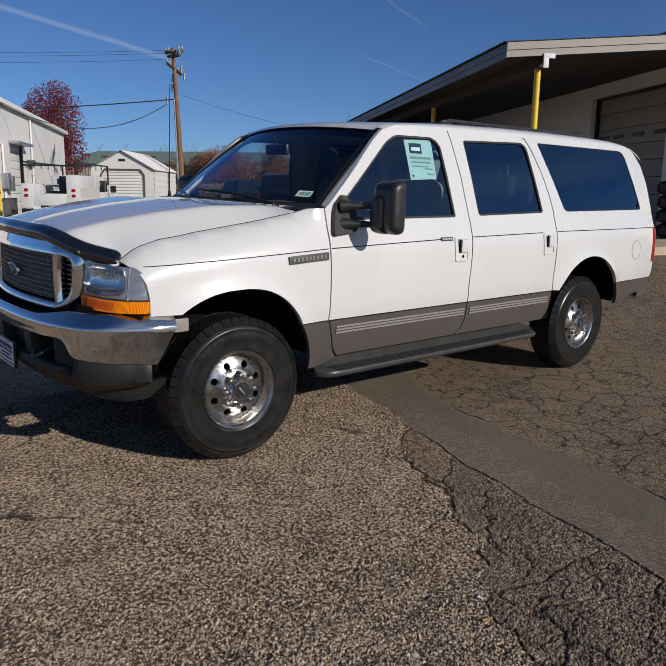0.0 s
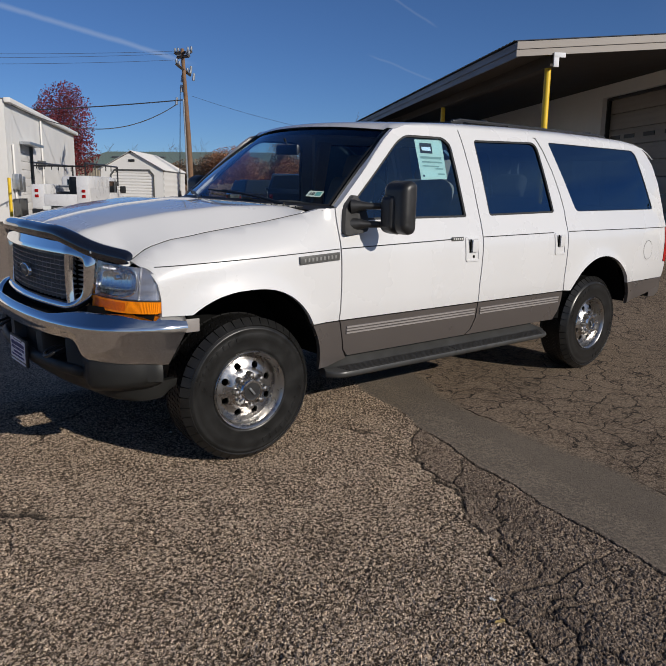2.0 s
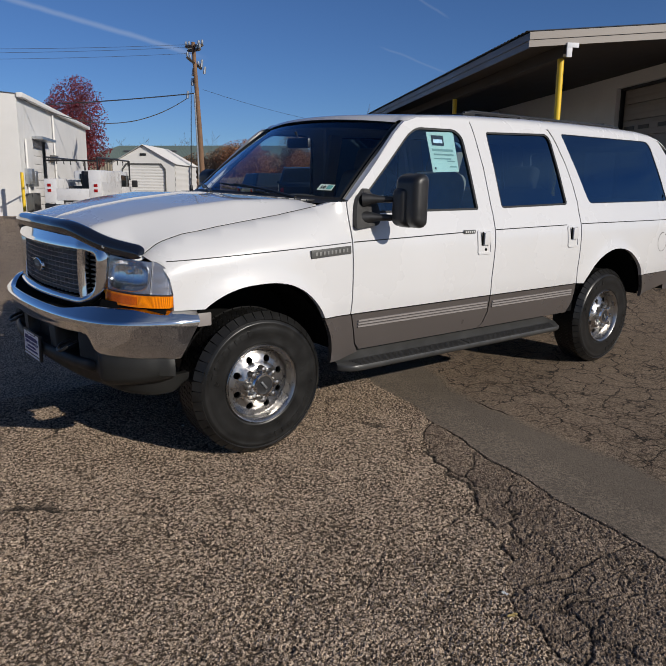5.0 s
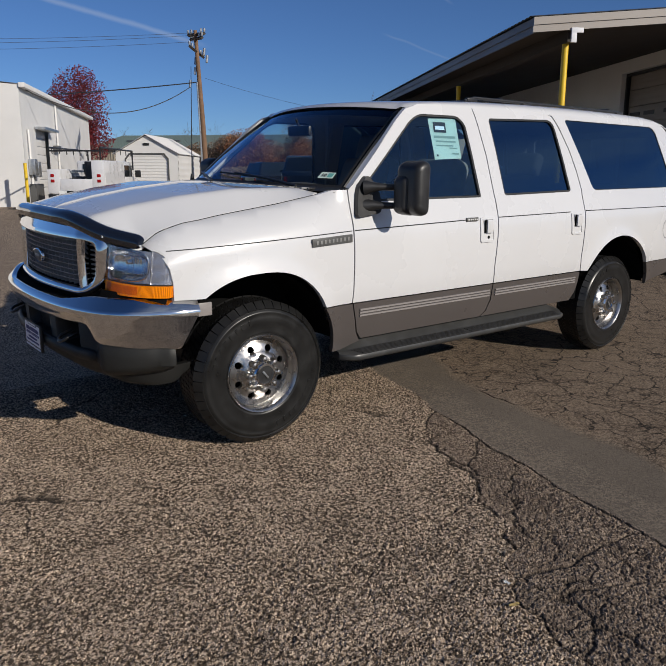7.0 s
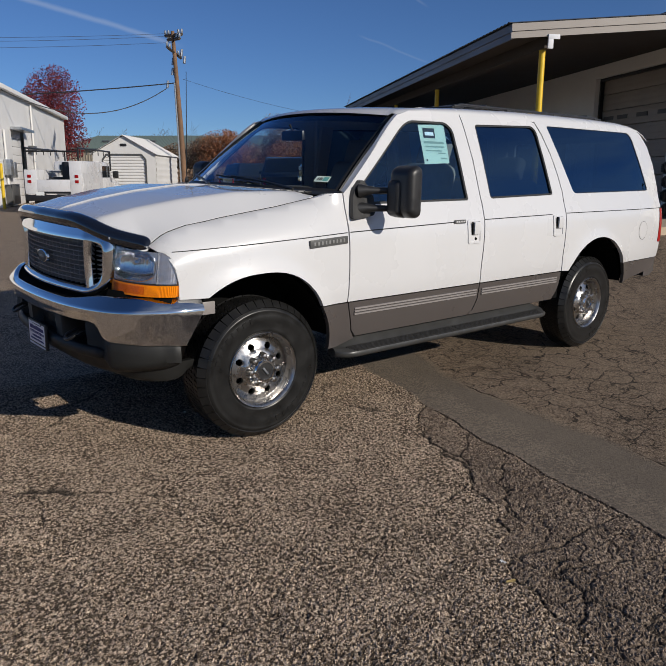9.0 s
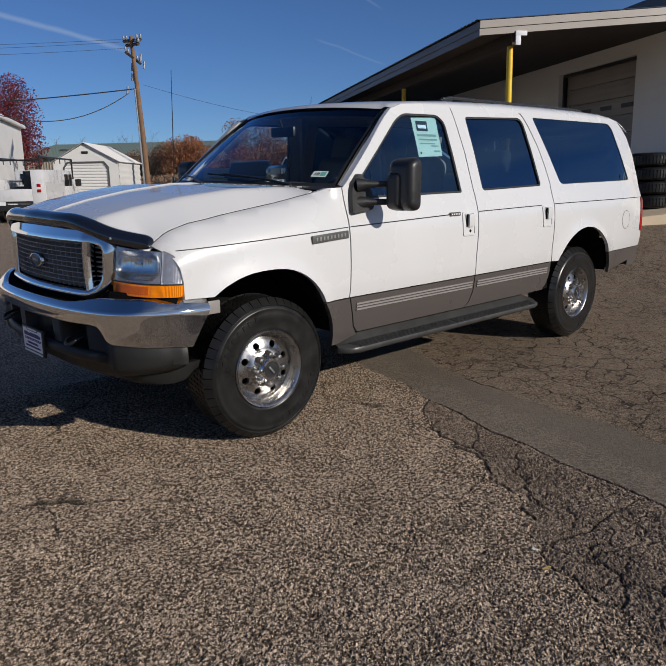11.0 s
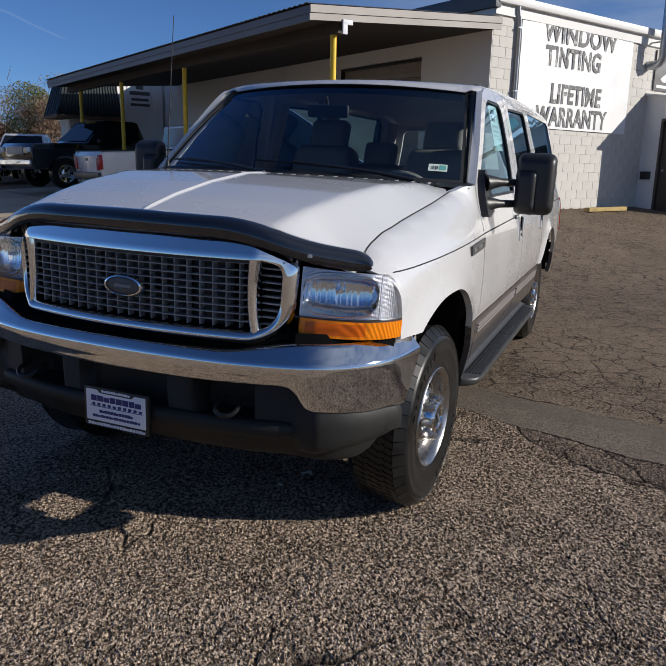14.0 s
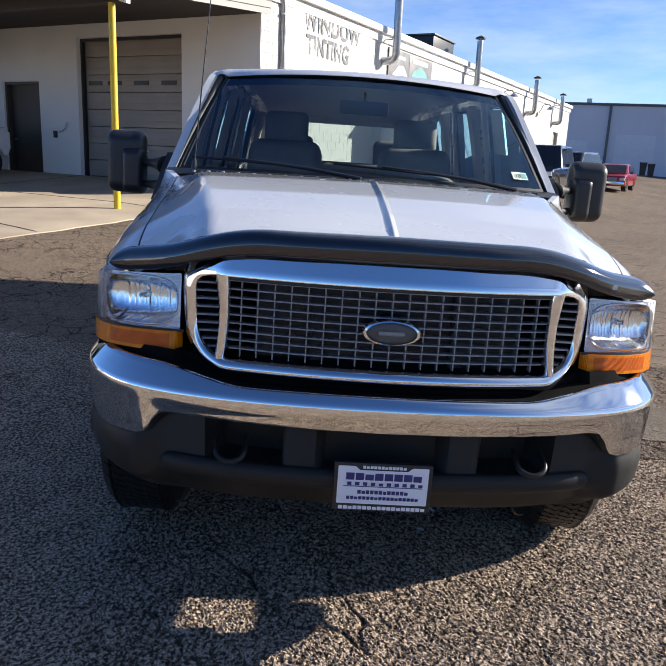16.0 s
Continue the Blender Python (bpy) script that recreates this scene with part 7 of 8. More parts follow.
def plain_wheel(parent, x, y, r, w, rim):
    s = 1 if y > 0 else -1
    bm = NEW()
    lathe(bm, [(r * 0.58, -w / 2), (r * 0.8, -w * 0.55), (r * 0.95, -w * 0.5), (r, -w * 0.38), (r, w * 0.38), (r * 0.95, w * 0.5), (r * 0.58, w / 2)], (x, y, r), (0, 1, 0), 32)
    t = part("wheel", bm, RUBBER, parent)
    bm = NEW()
    lathe(bm, [(r * 0.6, s * w * 0.48), (r * 0.56, s * w * 0.40), (r * 0.30, s * w * 0.30), (r * 0.2, s * w * 0.42), (0.0, s * w * 0.44)], (x, y, r), (0, 1, 0), 24)
    rm = part("rim", bm, rim, t)
    # rim holes are flat near-black discs, their inner shade painted on
    for k in range(6):
        a = 2 * math.pi * k / 6
        bm = NEW()
        lathe(bm, [(0.0, s * (w * 0.37)), (r * 0.085, s * w * 0.365)], (x + r * 0.42 * math.cos(a), y, r + r * 0.42 * math.sin(a)), (0, 1, 0), 10)
        part("rim_hole", bm, DARK, rm)


def arch_cut(x, r, zb):
    """The outline of a wheel arch, from rear to front, for a body bottom at zb."""
    a = math.asin(max(-1, min(1, (zb - r * 0.95) / (r * 1.2))))
    return [(x + r * 1.2 * math.cos(t), r * 0.95 + r * 1.2 * math.sin(t)) for t in np.linspace(math.pi - a, a, 13)]


def car(name, m, label, L, W, top, waist, cab, paint, wheels, r=0.36, zb=0.34, nose_z=0.95, tail_z=1.0, rim=ALLOY, group="", bed=None, category="car", grille=CHROME):
    """cab: (rear foot, rear top, front top, front foot) of the cabin along x; x runs from the tail to the nose."""
    c = thing(name, m, label, category, group)
    c0, c1, c2, c3 = cab
    low = [(0.03, zb + (0.0 if bed else 0.1))] + [(wheels[0] - r * 1.3, zb)] + arch_cut(wheels[0], r, zb) + arch_cut(wheels[1], r, zb) + [(L - 0.1, zb), (L, zb + 0.18), (L, nose_z - 0.12), (L - 0.12, nose_z), (c3 + 0.1, waist), (c0, waist), (0.06, tail_z), (0.0, tail_z - 0.1)]
    bm = NEW()
    pillow(bm, low, W, 0.035 if bed else 0.06)
    body = part("body", bm, paint, c, angle=28)
    tap = lambda z: 1 - 0.20 * max(0.0, (z - waist) / (top - waist))
    bm = NEW()
    pillow(bm, [(c0, waist - 0.03), (c3, waist - 0.03), (c2, top - 0.03), (c2 - 0.12, top), (c1 + 0.12, top), (c1, top - 0.03)], W - 0.06, 0.05, tap)
    part("cabin", bm, paint, body, angle=40)
    h0, h1 = waist + 0.04, top - 0.10

    def at(q, e):
        return c0 + (c1 - c0) * (q - waist) / (top - waist) + e, c3 + (c2 - c3) * (q - waist) / (top - waist) - e
    for s in (-1, 1):
        (a0, b0), (a1, b1) = at(h0, 0.12), at(h1, 0.12)
        n = 2 if (c3 - c0) > 1.9 else 1
        for k in range(n):
            f0, f1 = k / n, (k + 1) / n
            bm = NEW()
            o = [(a0 + (b0 - a0) * f0 + 0.03, h0), (a0 + (b0 - a0) * f1 - 0.03, h0), (a1 + (b1 - a1) * f1 - 0.03, h1), (a1 + (b1 - a1) * f0 + 0.03, h1)]
            sheet(bm, rounded(o, 0.05), [], lambda x, z: Vector((x, s * ((W / 2 - 0.03) * tap(z) + 0.003), z)), 0.3)
            part("side_window", bm, CARGLASS, body)
        for zf, nm, mat, x0 in ((nose_z - 0.17, "head_lamp", SIGNLIGHT, L - 0.02), (tail_z - 0.28, "tail_lamp", RED, 0.02)):
            bm = NEW()
            box(bm, (x0, s * (W / 2 - 0.16), zf), (0.08, 0.26 if x0 > 1 else 0.14, 0.13 if x0 > 1 else 0.28), 0.02)
            part(nm, bm, mat, body)
        for wx in wheels:
            plain_wheel(c, wx, s * (W / 2 - 0.13), r, 0.24, rim)
        bm = NEW()
        box(bm, (c3 - 0.35, s * (W / 2 + 0.09), waist + 0.07), (0.08, 0.16, 0.12), 0.03)
        part("mirror", bm, BLACK, body)
    for xs, nm in (((c3, c2), "windshield"), ((c0, c1), "rear_window")):
        bm = NEW()
        e = 0.006 if nm == "windshield" else -0.006
        q = [(Vector((xs[0] + (xs[1] - xs[0]) * t + e, y * (W / 2 - 0.14) * tap(waist + (top - waist) * t), waist + (top - waist) * t + 0.004))) for t, y in ((0.1, -1), (0.1, 1), (0.88, 1), (0.88, -1))]
        bm.faces.new([bm.verts.new(p) for p in q])
        part(nm, bm, CABGLASS if (nm == "rear_window" and paint is CARWHITE) else CARGLASS, body)
    bm = NEW()
    box(bm, (L - 0.0, 0, zb + 0.16), (0.12, W - 0.08, 0.18), 0.04)
    part("front_bumper", bm, grille, body)
    bm = NEW()
    box(bm, (0.0, 0, zb + 0.16), (0.12, W - 0.08, 0.18), 0.04)
    part("rear_bumper", bm, grille, body)
    bm = NEW()
    box(bm, (L + 0.005, 0, nose_z - 0.2), (0.03, W * 0.5, 0.22), 0.01)
    part("grille", bm, GRILLE, body)
    if bed:
        # thin near-black sheet on the closed body: shade of an open bed as colour
        bm = NEW()
        span(bm, bed[0], bed[1], -W / 2 + 0.10, W / 2 - 0.10, waist - 0.001, waist + 0.004)
        part("bed_floor", bm, DARK, body, "near-black sheet painted for the shade in the cargo bed")
    return c


def stand(x, y, heading, dz=0.0):
    return Matrix.Translation((x, y, ground_z(x, y) + dz)) @ Matrix.Rotation(radians(heading), 4, "Z")


# white pickup under the canopy edge, seen from its tail and side
pk = car("pickup_truck", Matrix.Translation((10.80, 10.42, 0.46)) @ Matrix.Rotation(radians(-31), 4, "Z") @ Matrix.Rotation(radians(-2.6), 4, "Y"), "older white pickup truck with an open bed", 4.80, 1.92, 1.80, 1.20, (2.26, 2.34, 3.0, 3.72), CARWHITE, (1.15, 4.18), 0.37, 0.48, 1.12, 1.20, BADGE, bed=(0.08, 2.2), category="pickup", grille=BLACK)
pb = next(o for o in pk.children if o.name.startswith("body"))
for s in (-1, 1):
    for x, z0, z1 in ((2.30, 0.52, 1.17), (3.62, 0.52, 1.17)):
        bm = NEW()
        span(bm, x, x + 0.014, s * 0.955, s * 0.962, z0, z1)
        part("door_seam", bm, SEAL, pb)
    bm = NEW()
    span(bm, 2.42, 2.60, s * 0.950, s * 0.972, 1.00, 1.08, 0.008)
    part("door_handle", bm, BLACK, pb, "black door handle")
    bm = NEW()
    span(bm, 3.30, 3.56, s * 0.955, s * 0.966, 0.79, 0.82)
    part("side_badge", bm, BLACK, pb)
    bm = NEW()
    span(bm, -0.012, 0.07, s * 0.84, s * 0.966, 0.80, 1.13, 0.012)
    part("corner_lamp", bm, RED, pb, "red wraparound tail lamp")
    bm = NEW()
    span(bm, 0.05, 2.24, s * 0.86, s * 0.955, 1.195, 1.228, 0.012)
    part("bed_rail", bm, BLACK, pb)
bm = NEW()
span(bm, -0.008, 0.004, -0.09, 0.09, 0.99, 1.05, 0.004)
part("tail_badge", bm, BADGE, pb)
# black pickup beyond it, nose towards the lot
car("pickup_truck", stand(18.0, 12.7, 160, 0.02), "large black pickup truck with a chrome grille", 5.7, 2.0, 1.98, 1.30, (2.0, 2.2, 3.35, 4.05), CARBLACK, (1.1, 4.7), 0.44, 0.55, 1.25, 1.28, CHROME, bed=(0.08, 1.95), category="pickup")
E1 = Vector((-2.74, -2.64))


def polar(eye, az, d):
    return eye.x + d * math.cos(radians(az)), eye.y + d * math.sin(radians(az))


x, y = polar(E1, 56.4, 41)
car("suv_far", stand(x, y, -4), "black estate-bodied sport utility on the far side of the lot", 4.8, 1.95, 1.82, 1.10, (0.25, 0.5, 3.0, 3.75), CARBLACK, (0.95, 3.85), 0.37, 0.4, 1.05, 1.08)
x, y = polar(E1, 50.9, 29)
car("van", stand(x, y, 54), "dark grey boxy van seen from behind", 4.9, 2.0, 1.78, 1.10, (0.08, 0.22, 3.2, 3.9), CARGREY, (0.95, 3.9), 0.37, 0.4, 1.05, 1.08)
x, y = polar(E1, 46.0, 36)
car("pickup_truck", stand(x, y, 215), "silver pickup truck with a chrome grille", 5.4, 1.95, 1.85, 1.15, (1.9, 2.1, 3.4, 4.1), CARWHITE, (1.1, 4.4), 0.4, 0.45, 1.12, 1.12, CHROME, bed=(0.08, 1.9), category="pickup")
x, y = polar(E1, 43.4, 40)
car("sedan", stand(x, y, 170), "pale grey saloon car at the lot edge", 4.5, 1.8, 1.45, 0.92, (0.5, 1.2, 2.5, 3.4), CARGREY, (0.9, 3.6), 0.33, 0.3, 0.82, 0.95)
E2 = Vector((-2.84, 0.236))
x, y = polar(E2, -18.6, 29)
car("jeep", stand(x, y, 150), "black boxy off-road car beside the shop wall", 4.2, 1.85, 1.90, 1.15, (0.05, 0.12, 2.3, 2.6), CARBLACK, (0.75, 3.3), 0.42, 0.5, 1.10, 1.15, GALV)
x, y = polar(E2, -21.2, 43)
car("suv_far", stand(x, y, 140), "dark grey sport utility parked beyond the shop", 4.8, 1.95, 1.80, 1.08, (0.25, 0.6, 3.0, 3.8), CARGREY, (0.95, 3.85), 0.37, 0.38, 1.0, 1.06)
x, y = polar(E2, -23.6, 46)
car("sedan", stand(x, y, 148), "bright red compact car", 4.3, 1.75, 1.45, 0.92, (0.4, 0.9, 2.4, 3.3), CARRED, (0.85, 3.45), 0.32, 0.28, 0.82, 0.95)

# used tyres stacked by the overhead door
for k in range(4):
    t = thing("used_tyre", Matrix.Translation(at_shop(0.50 + 0.02 * (k % 2), -0.55 - 0.015 * k, apron_z(0.5, -0.55) + k * 0.262)), "worn black tyre lying in a stack on the apron", "tyre", "stack of used tyres")
    bm = NEW()
    lathe(bm, [(0.21, 0.02), (0.27, 0.0), (0.34, 0.02), (0.375, 0.06), (0.385, 0.13), (0.375, 0.2), (0.34, 0.24), (0.27, 0.26), (0.21, 0.24), (0.20, 0.13)], (0, 0, 0), (0, 0, 1), 40, True)
    part("casing", bm, RUBBER, t)
    bm = NEW()
    for i in range(40):
        a = 2 * math.pi * i / 40
        bmesh.ops.create_cube(bm, size=1, matrix=Matrix.Rotation(a, 4, "Z") @ Matrix.Translation((0.383, 0, 0.13)) @ Matrix.Diagonal((0.012, 0.04, 0.15, 1)))
    tagged(part("tread", bm, RUBBER, t), kind="stuff")

# ---- far surroundings ----
E0 = Vector((-2.06, -4.15))


def facing(eye, az, d, turn=0.0):
    """A place d metres off in that direction, its x axis to the right and its y axis away from the eye, turned by some degrees."""
    x, y = polar(eye, az, d)
    return Matrix.Translation((x, y, ground_z(x, y))) @ Matrix.Rotation(radians(az - 90 + turn), 4, "Z")


def cladding(bm, x0, x1, z0, z1, y, ribs, depth=0.02):
    prof = []
    for i in range(ribs):
        x = x0 + (x1 - x0) * i / ribs
        w = (x1 - x0) / ribs
        prof += [(x, 0), (x + w * 0.55, 0), (x + w * 0.65, depth), (x + w * 0.9, depth)]
    prof.append((x1, 0))
    return loft(bm, [[(x, y - h, z) for x, h in prof] for z in (z0, z1)], closed=False)


# white metal workshop at the far left
a, b = Vector(polar(E0, 74.55, 35)), Vector(polar(E0, 70.0, 54))
ln = (b - a).length
wm = Matrix.Translation((a.x, a.y, 0)) @ Matrix.Rotation(math.atan2(b.y - a.y, b.x - a.x), 4, "Z")
ws_ = thing("workshop", wm, "white metal-clad workshop with a roll-up door", "building")
bm = NEW()
cladding(bm, 0, 2.6, 0, 5.22, 0, 4, 0.004)
cladding(bm, 5.4, ln, 0, 5.22, 0, 14, 0.004)
cladding(bm, 2.6, 5.4, 3.55, 5.22, 0, 4, 0.004)
part("wall", bm, METALWHITE, ws_)
bm = NEW()
span(bm, -0.02, 0.03, 0.0, 22, 0, 5.28)
span(bm, ln - 0.03, ln, 0.0, 22, 0, 5.23)
part("end_wall", bm, METALWHITE, ws_)
bm = NEW()
loft(bm, [[(x, -0.25, 5.25), (x, 11, 6.2), (x, 22, 5.23)] for x in (-0.1, ln + 0.2)], closed=False)
part("roof", bm, METALWHITE, ws_)
bm = NEW()
span(bm, -0.1, ln + 0.2, -0.28, -0.02, 5.11, 5.31, 0.02)
part("gutter", bm, METALWHITE, ws_)
for k in range(9):
    bm = NEW()
    span(bm, 2.62, 5.38, 0.16, 0.2, k * 0.395, k * 0.395 + 0.38, 0.01)
    part("door_slat", bm, METALWHITE, ws_)
bm = NEW()
span(bm, 2.4, 5.6, -0.5, -0.02, 3.5, 3.62)
part("door_hood", bm, GALV, ws_)
for x, w, z0, z1, mat in ((0.5, 0.6, 1.4, 2.1, GALV), (1.3, 0.5, 1.3, 2.0, GALV), (0.4, 1.6, 0.1, 1.0, BADGE), (6.3, 0.8, 2.6, 2.9, BADGE)):
    bm = NEW()
    span(bm, x, x + w, -0.3, -0.02, z0, z1, 0.02)
    part("meter_box", bm, mat, ws_)
for x, z1 in ((0.8, 3.4), (7.4, 5.0)):
    bm = NEW()
    tube(bm, [(x, -0.08, 0.2), (x, -0.08, z1)], 0.05, 8)
    part("conduit", bm, METALWHITE, ws_)
bm = NEW()
tube(bm, [(-1.35, -0.3, 0), (-1.35, -0.3, 1.9)], 0.07, 10)
tagged(part("bollard", bm, YELLOW, None, ""), "yellow steel bollard by the workshop corner", "bollard").matrix_world = wm
# service truck
st_m = facing(E0, 71.15, 29.5, -19)
tr = thing("service_truck", st_m, "white utility service truck with a pipe rack, seen from behind", "truck")
bm = NEW()
span(bm, -1.08, -0.62, 0.0, 2.9, 0.70, 1.62, 0.02)
part("tool_body", bm, CARWHITE, tr)
bm = NEW()
span(bm, 0.62, 1.08, 0.0, 2.9, 0.70, 1.95, 0.02)
part("tool_body", bm, CARWHITE, tr)
bm = NEW()
span(bm, -0.62, 0.62, 0.0, 0.08, 0.80, 1.25, 0.01)
part("tailgate", bm, CARWHITE, tr)
bm = NEW()
span(bm, -0.62, 0.62, 0.08, 2.9, 0.72, 0.80)
part("bed_floor", bm, BADGE, tr)
for s in (-1, 1):
    for z in (1.12, 1.32):
        bm = NEW()
        span(bm, s * 0.82, s * 0.96, -0.02, 0.0, z, z + 0.11, 0.01)
        part("tail_lamp", bm, RED, tr)
    for yy in (1.0, 5.0):
        bm = NEW()
        lathe(bm, [(0.22, -0.13), (0.38, -0.12), (0.40, 0), (0.38, 0.12), (0.22, 0.13)], (s * 0.86, yy, 0.40), (1, 0, 0), 20)
        part("wheel", bm, RUBBER, tr)
    bm = NEW()
    tube(bm, [(s * 0.98, 0.05, 1.6), (s * 0.98, 0.05, 2.42), (s * 0.98, 4.6, 2.42), (s * 0.98, 4.6, 1.6)], 0.035, 8)
    rk = part("rack_side", bm, BLACK, tr, "black pipe rack")
    for k in range(6):
        bm = NEW()
        tube(bm, [(s * 0.98, 0.4 + k * 0.8, 2.2), (s * 0.98, 0.4 + k * 0.8, 2.42)], 0.02, 6)
        part("rack_stay", bm, BLACK, rk)
    bm = NEW()
    span(bm, s * 1.08, s * 1.09, 0.15, 2.7, 0.8, 1.5)
    part("side_door", bm, CARWHITE, tr)
bm = NEW()
tube(bm, [(-0.98, 0.05, 2.30), (0.98, 0.05, 2.30)], 0.03, 8)
part("rack_rail", bm, BLACK, tr)
bm = NEW()
pillow(bm, [(3.0, 0.6), (5.9, 0.6), (6.1, 0.8), (6.05, 1.15), (4.9, 1.3), (4.4, 1.95), (3.1, 1.98), (3.0, 1.9)], 1.9, 0.06)
for v in bm.verts:
    v.co = Vector((v.co.y, v.co.x, v.co.z))
cabp = part("cab", bm, CARWHITE, tr)
bm = NEW()
span(bm, -0.7, 0.7, 2.97, 2.995, 1.42, 1.85, 0.01)
part("rear_window", bm, CARGLASS, cabp)
bm = NEW()
span(bm, 0.952, 0.96, 3.3, 4.5, 1.32, 1.8)
part("side_window", bm, CARGLASS, cabp)
bm = NEW()
box(bm, (1.22, 4.5, 1.45), (0.25, 0.1, 0.3), 0.04)
part("mirror", bm, BLACK, cabp)
for s, x0, x1, z1 in ((-1, 0.12, 0.60, 1.92), (1, -0.4, 0.1, 1.35)):
    bm = NEW()
    span(bm, x0, x1, 0.7, 1.5, 0.8, z1, 0.05)
    part("machine", bm, BLACK, tr, "dark welder and tools in the bed")
bm = NEW()
span(bm, -1.05, 1.05, -0.15, 0.0, 0.45, 0.68, 0.02)
part("rear_bumper", bm, BLACK, tr)
bm = NEW()
span(bm, -0.62, -0.32, -0.17, -0.15, 0.66, 0.8)
part("number_plate", bm, SIGNLIGHT, tr)

# garden shed
sm = facing(E0, 65.95, 38, -16)
shd = thing("shed", sm, "white metal storage shed with a closed roll-up door", "shed")
for s in (-1, 1):
    bm = NEW()
    prof = [q for k in range(8) for q in ((1.58, k * 0.3), (1.61, k * 0.3 + 0.1), (1.61, k * 0.3 + 0.2))] + [(1.58, 2.4)]
    loft(bm, [[(s * a, y, z) for a, z in prof] for y in (0, 5.0)], closed=False)
    part("side_wall", bm, METALWHITE, shd)
bm = NEW()
o = [(-1.58, 0), (-1.05, 0), (-1.05, 2.1), (-0.85, 2.35), (0.85, 2.35), (1.05, 2.1), (1.05, 0), (1.58, 0), (1.58, 2.42), (0, 3.28), (-1.58, 2.42)]
sheet(bm, o, [], lambda x, z: Vector((x, 0.0, z)), 0.6, 0.05, lambda p: (0, 1, 0))
part("front_wall", bm, METALWHITE, shd)
for k in range(16):
    bm = NEW()
    loft(bm, [[(x, 0.06, k * 0.148), (x, 0.035, k * 0.148 + 0.03), (x, 0.035, k * 0.148 + 0.1), (x, 0.06, k * 0.148 + 0.143)] for x in (-1.05, 1.05)], closed=False)
    part("door_slat", bm, METALWHITE, shd)
bm = NEW()
o2 = [(-1.12, 0), (-1.05, 0), (-1.05, 2.1), (-0.85, 2.35), (0.85, 2.35), (1.05, 2.1), (1.05, 0), (1.12, 0), (1.12, 2.14), (0.9, 2.42), (-0.9, 2.42), (-1.12, 2.14)]
sheet(bm, o2, [], lambda x, z: Vector((x, -0.02, z)), 0.6, 0.04, lambda p: (0, 1, 0))
part("door_trim", bm, BADGE, shd)
for s in (-1, 1):
    bm = NEW()
    prof = []
    for k in range(18):
        prof += [(-0.15 + k * 0.30, 0), (-0.15 + k * 0.30 + 0.05, 0.03), (-0.15 + k * 0.30 + 0.1, 0)]
    loft(bm, [[(s * x, y, z + h) for y, h in prof] for x, z in ((1.72, 2.36), (0, 3.32))], closed=False)
    part("roof_sheet", bm, METALWHITE, shd)
bm = NEW()
box(bm, (0.0, -0.02, 2.85), (0.32, 0.04, 0.12), 0.03)
part("gable_vent", bm, BLACK, shd)

# power pole
px, py = polar(E0, 61.62, 40)
pole = thing("power_pole", Matrix.Translation((px, py, ground_z(px, py))), "weathered wooden power pole with a crossarm and cables", "pole")
RGT = Vector((math.sin(radians(61.7)), -math.cos(radians(61.7)), 0))


def rel(r, z, f=0.0):
    return RGT * r + Vector((RGT.y, -RGT.x, 0)) * -f + Vector((0, 0, z))


bm = NEW()
tube(bm, [tuple(rel(0.12, -0.2)), tuple(rel(-0.02, 4)), tuple(rel(-0.24, 8.55))], [0.15, 0.13, 0.095], 14)
shaft = part("shaft", bm, WOODPOLE, pole)
bm = NEW()
tube(bm, [tuple(rel(-0.08, 0, -0.05)), tuple(rel(-0.16, 3.3, -0.05)), tuple(rel(-0.24, 6.0, -0.05))], 0.05, 8)
part("conduit", bm, GALV, shaft)
for z, ex, ey in ((8.36, 0.42, 1.0), (8.16, 0.30, 1.0), (7.50, 0.34, -0.9)):
    bm = NEW()
    tube(bm, [rel(-ex - 0.2, z + 0.12, ey), rel(ex - 0.2, z - 0.12, -ey)], 0.085, 4)
    arm = part("crossarm", bm, CREOSOTE, pole, "dark creosoted crossarm")
    for t in (-1, -0.6, 0.6, 1):
        bm = NEW()
        q = rel(ex * t - 0.2, z + 0.06 - 0.12 * t, -ey * t)
        tube(bm, [q, q + Vector((0, 0, 0.10)), q + Vector((0, 0, 0.20))], [0.045, 0.075, 0.05], 8)
        part("insulator", bm, GALV, arm)
for z, r in ((6.9, -0.30), (6.4, -0.34), (7.35, 0.16), (7.0, 0.30), (5.75, -0.62)):
    bm = NEW()
    q = rel(r, z, 0.1)
    tube(bm, [q, q + Vector((0.05, 0, 0.36))], 0.07, 8)
    part("fuse_cutout", bm, GALV, pole)


def cable(p, q, sag, r, n=24):
    p, q = Vector(p), Vector(q)
    c = thing("power_cable", Matrix(), "black overhead power cable slung from the pole", "cable", "overhead cables")
    bm = NEW()
    tube(bm, [p.lerp(q, t) - Vector((0, 0, sag * 4 * t * (1 - t))) for t in np.linspace(0, 1, n)], r, 5)
    part("strand", bm, WIRE, c)


top = Vector((px, py, ground_z(px, py)))
wb_ = wm @ Vector((0.9, -0.1, 5.1))
for k, (r, z) in enumerate(((-0.5, 8.42), (-0.4, 8.30), (-0.3, 8.0))):
    q = polar(E0, 96, 46)
    cable(top + rel(r, z), (q[0], q[1], 7.55 - 0.28 * k), 0.35, 0.008)
q = polar(E0, 88, 48)
cable(top + rel(-0.2, 6.0), (q[0], q[1], 5.25), 0.35, 0.03)
cable(top + rel(-0.6, 5.75), wb_, 1.15, 0.022)
q = polar(E0, 38, 60)
cable(top + rel(0.2, 6.2), (q[0], q[1], 6.0), 1.2, 0.008)

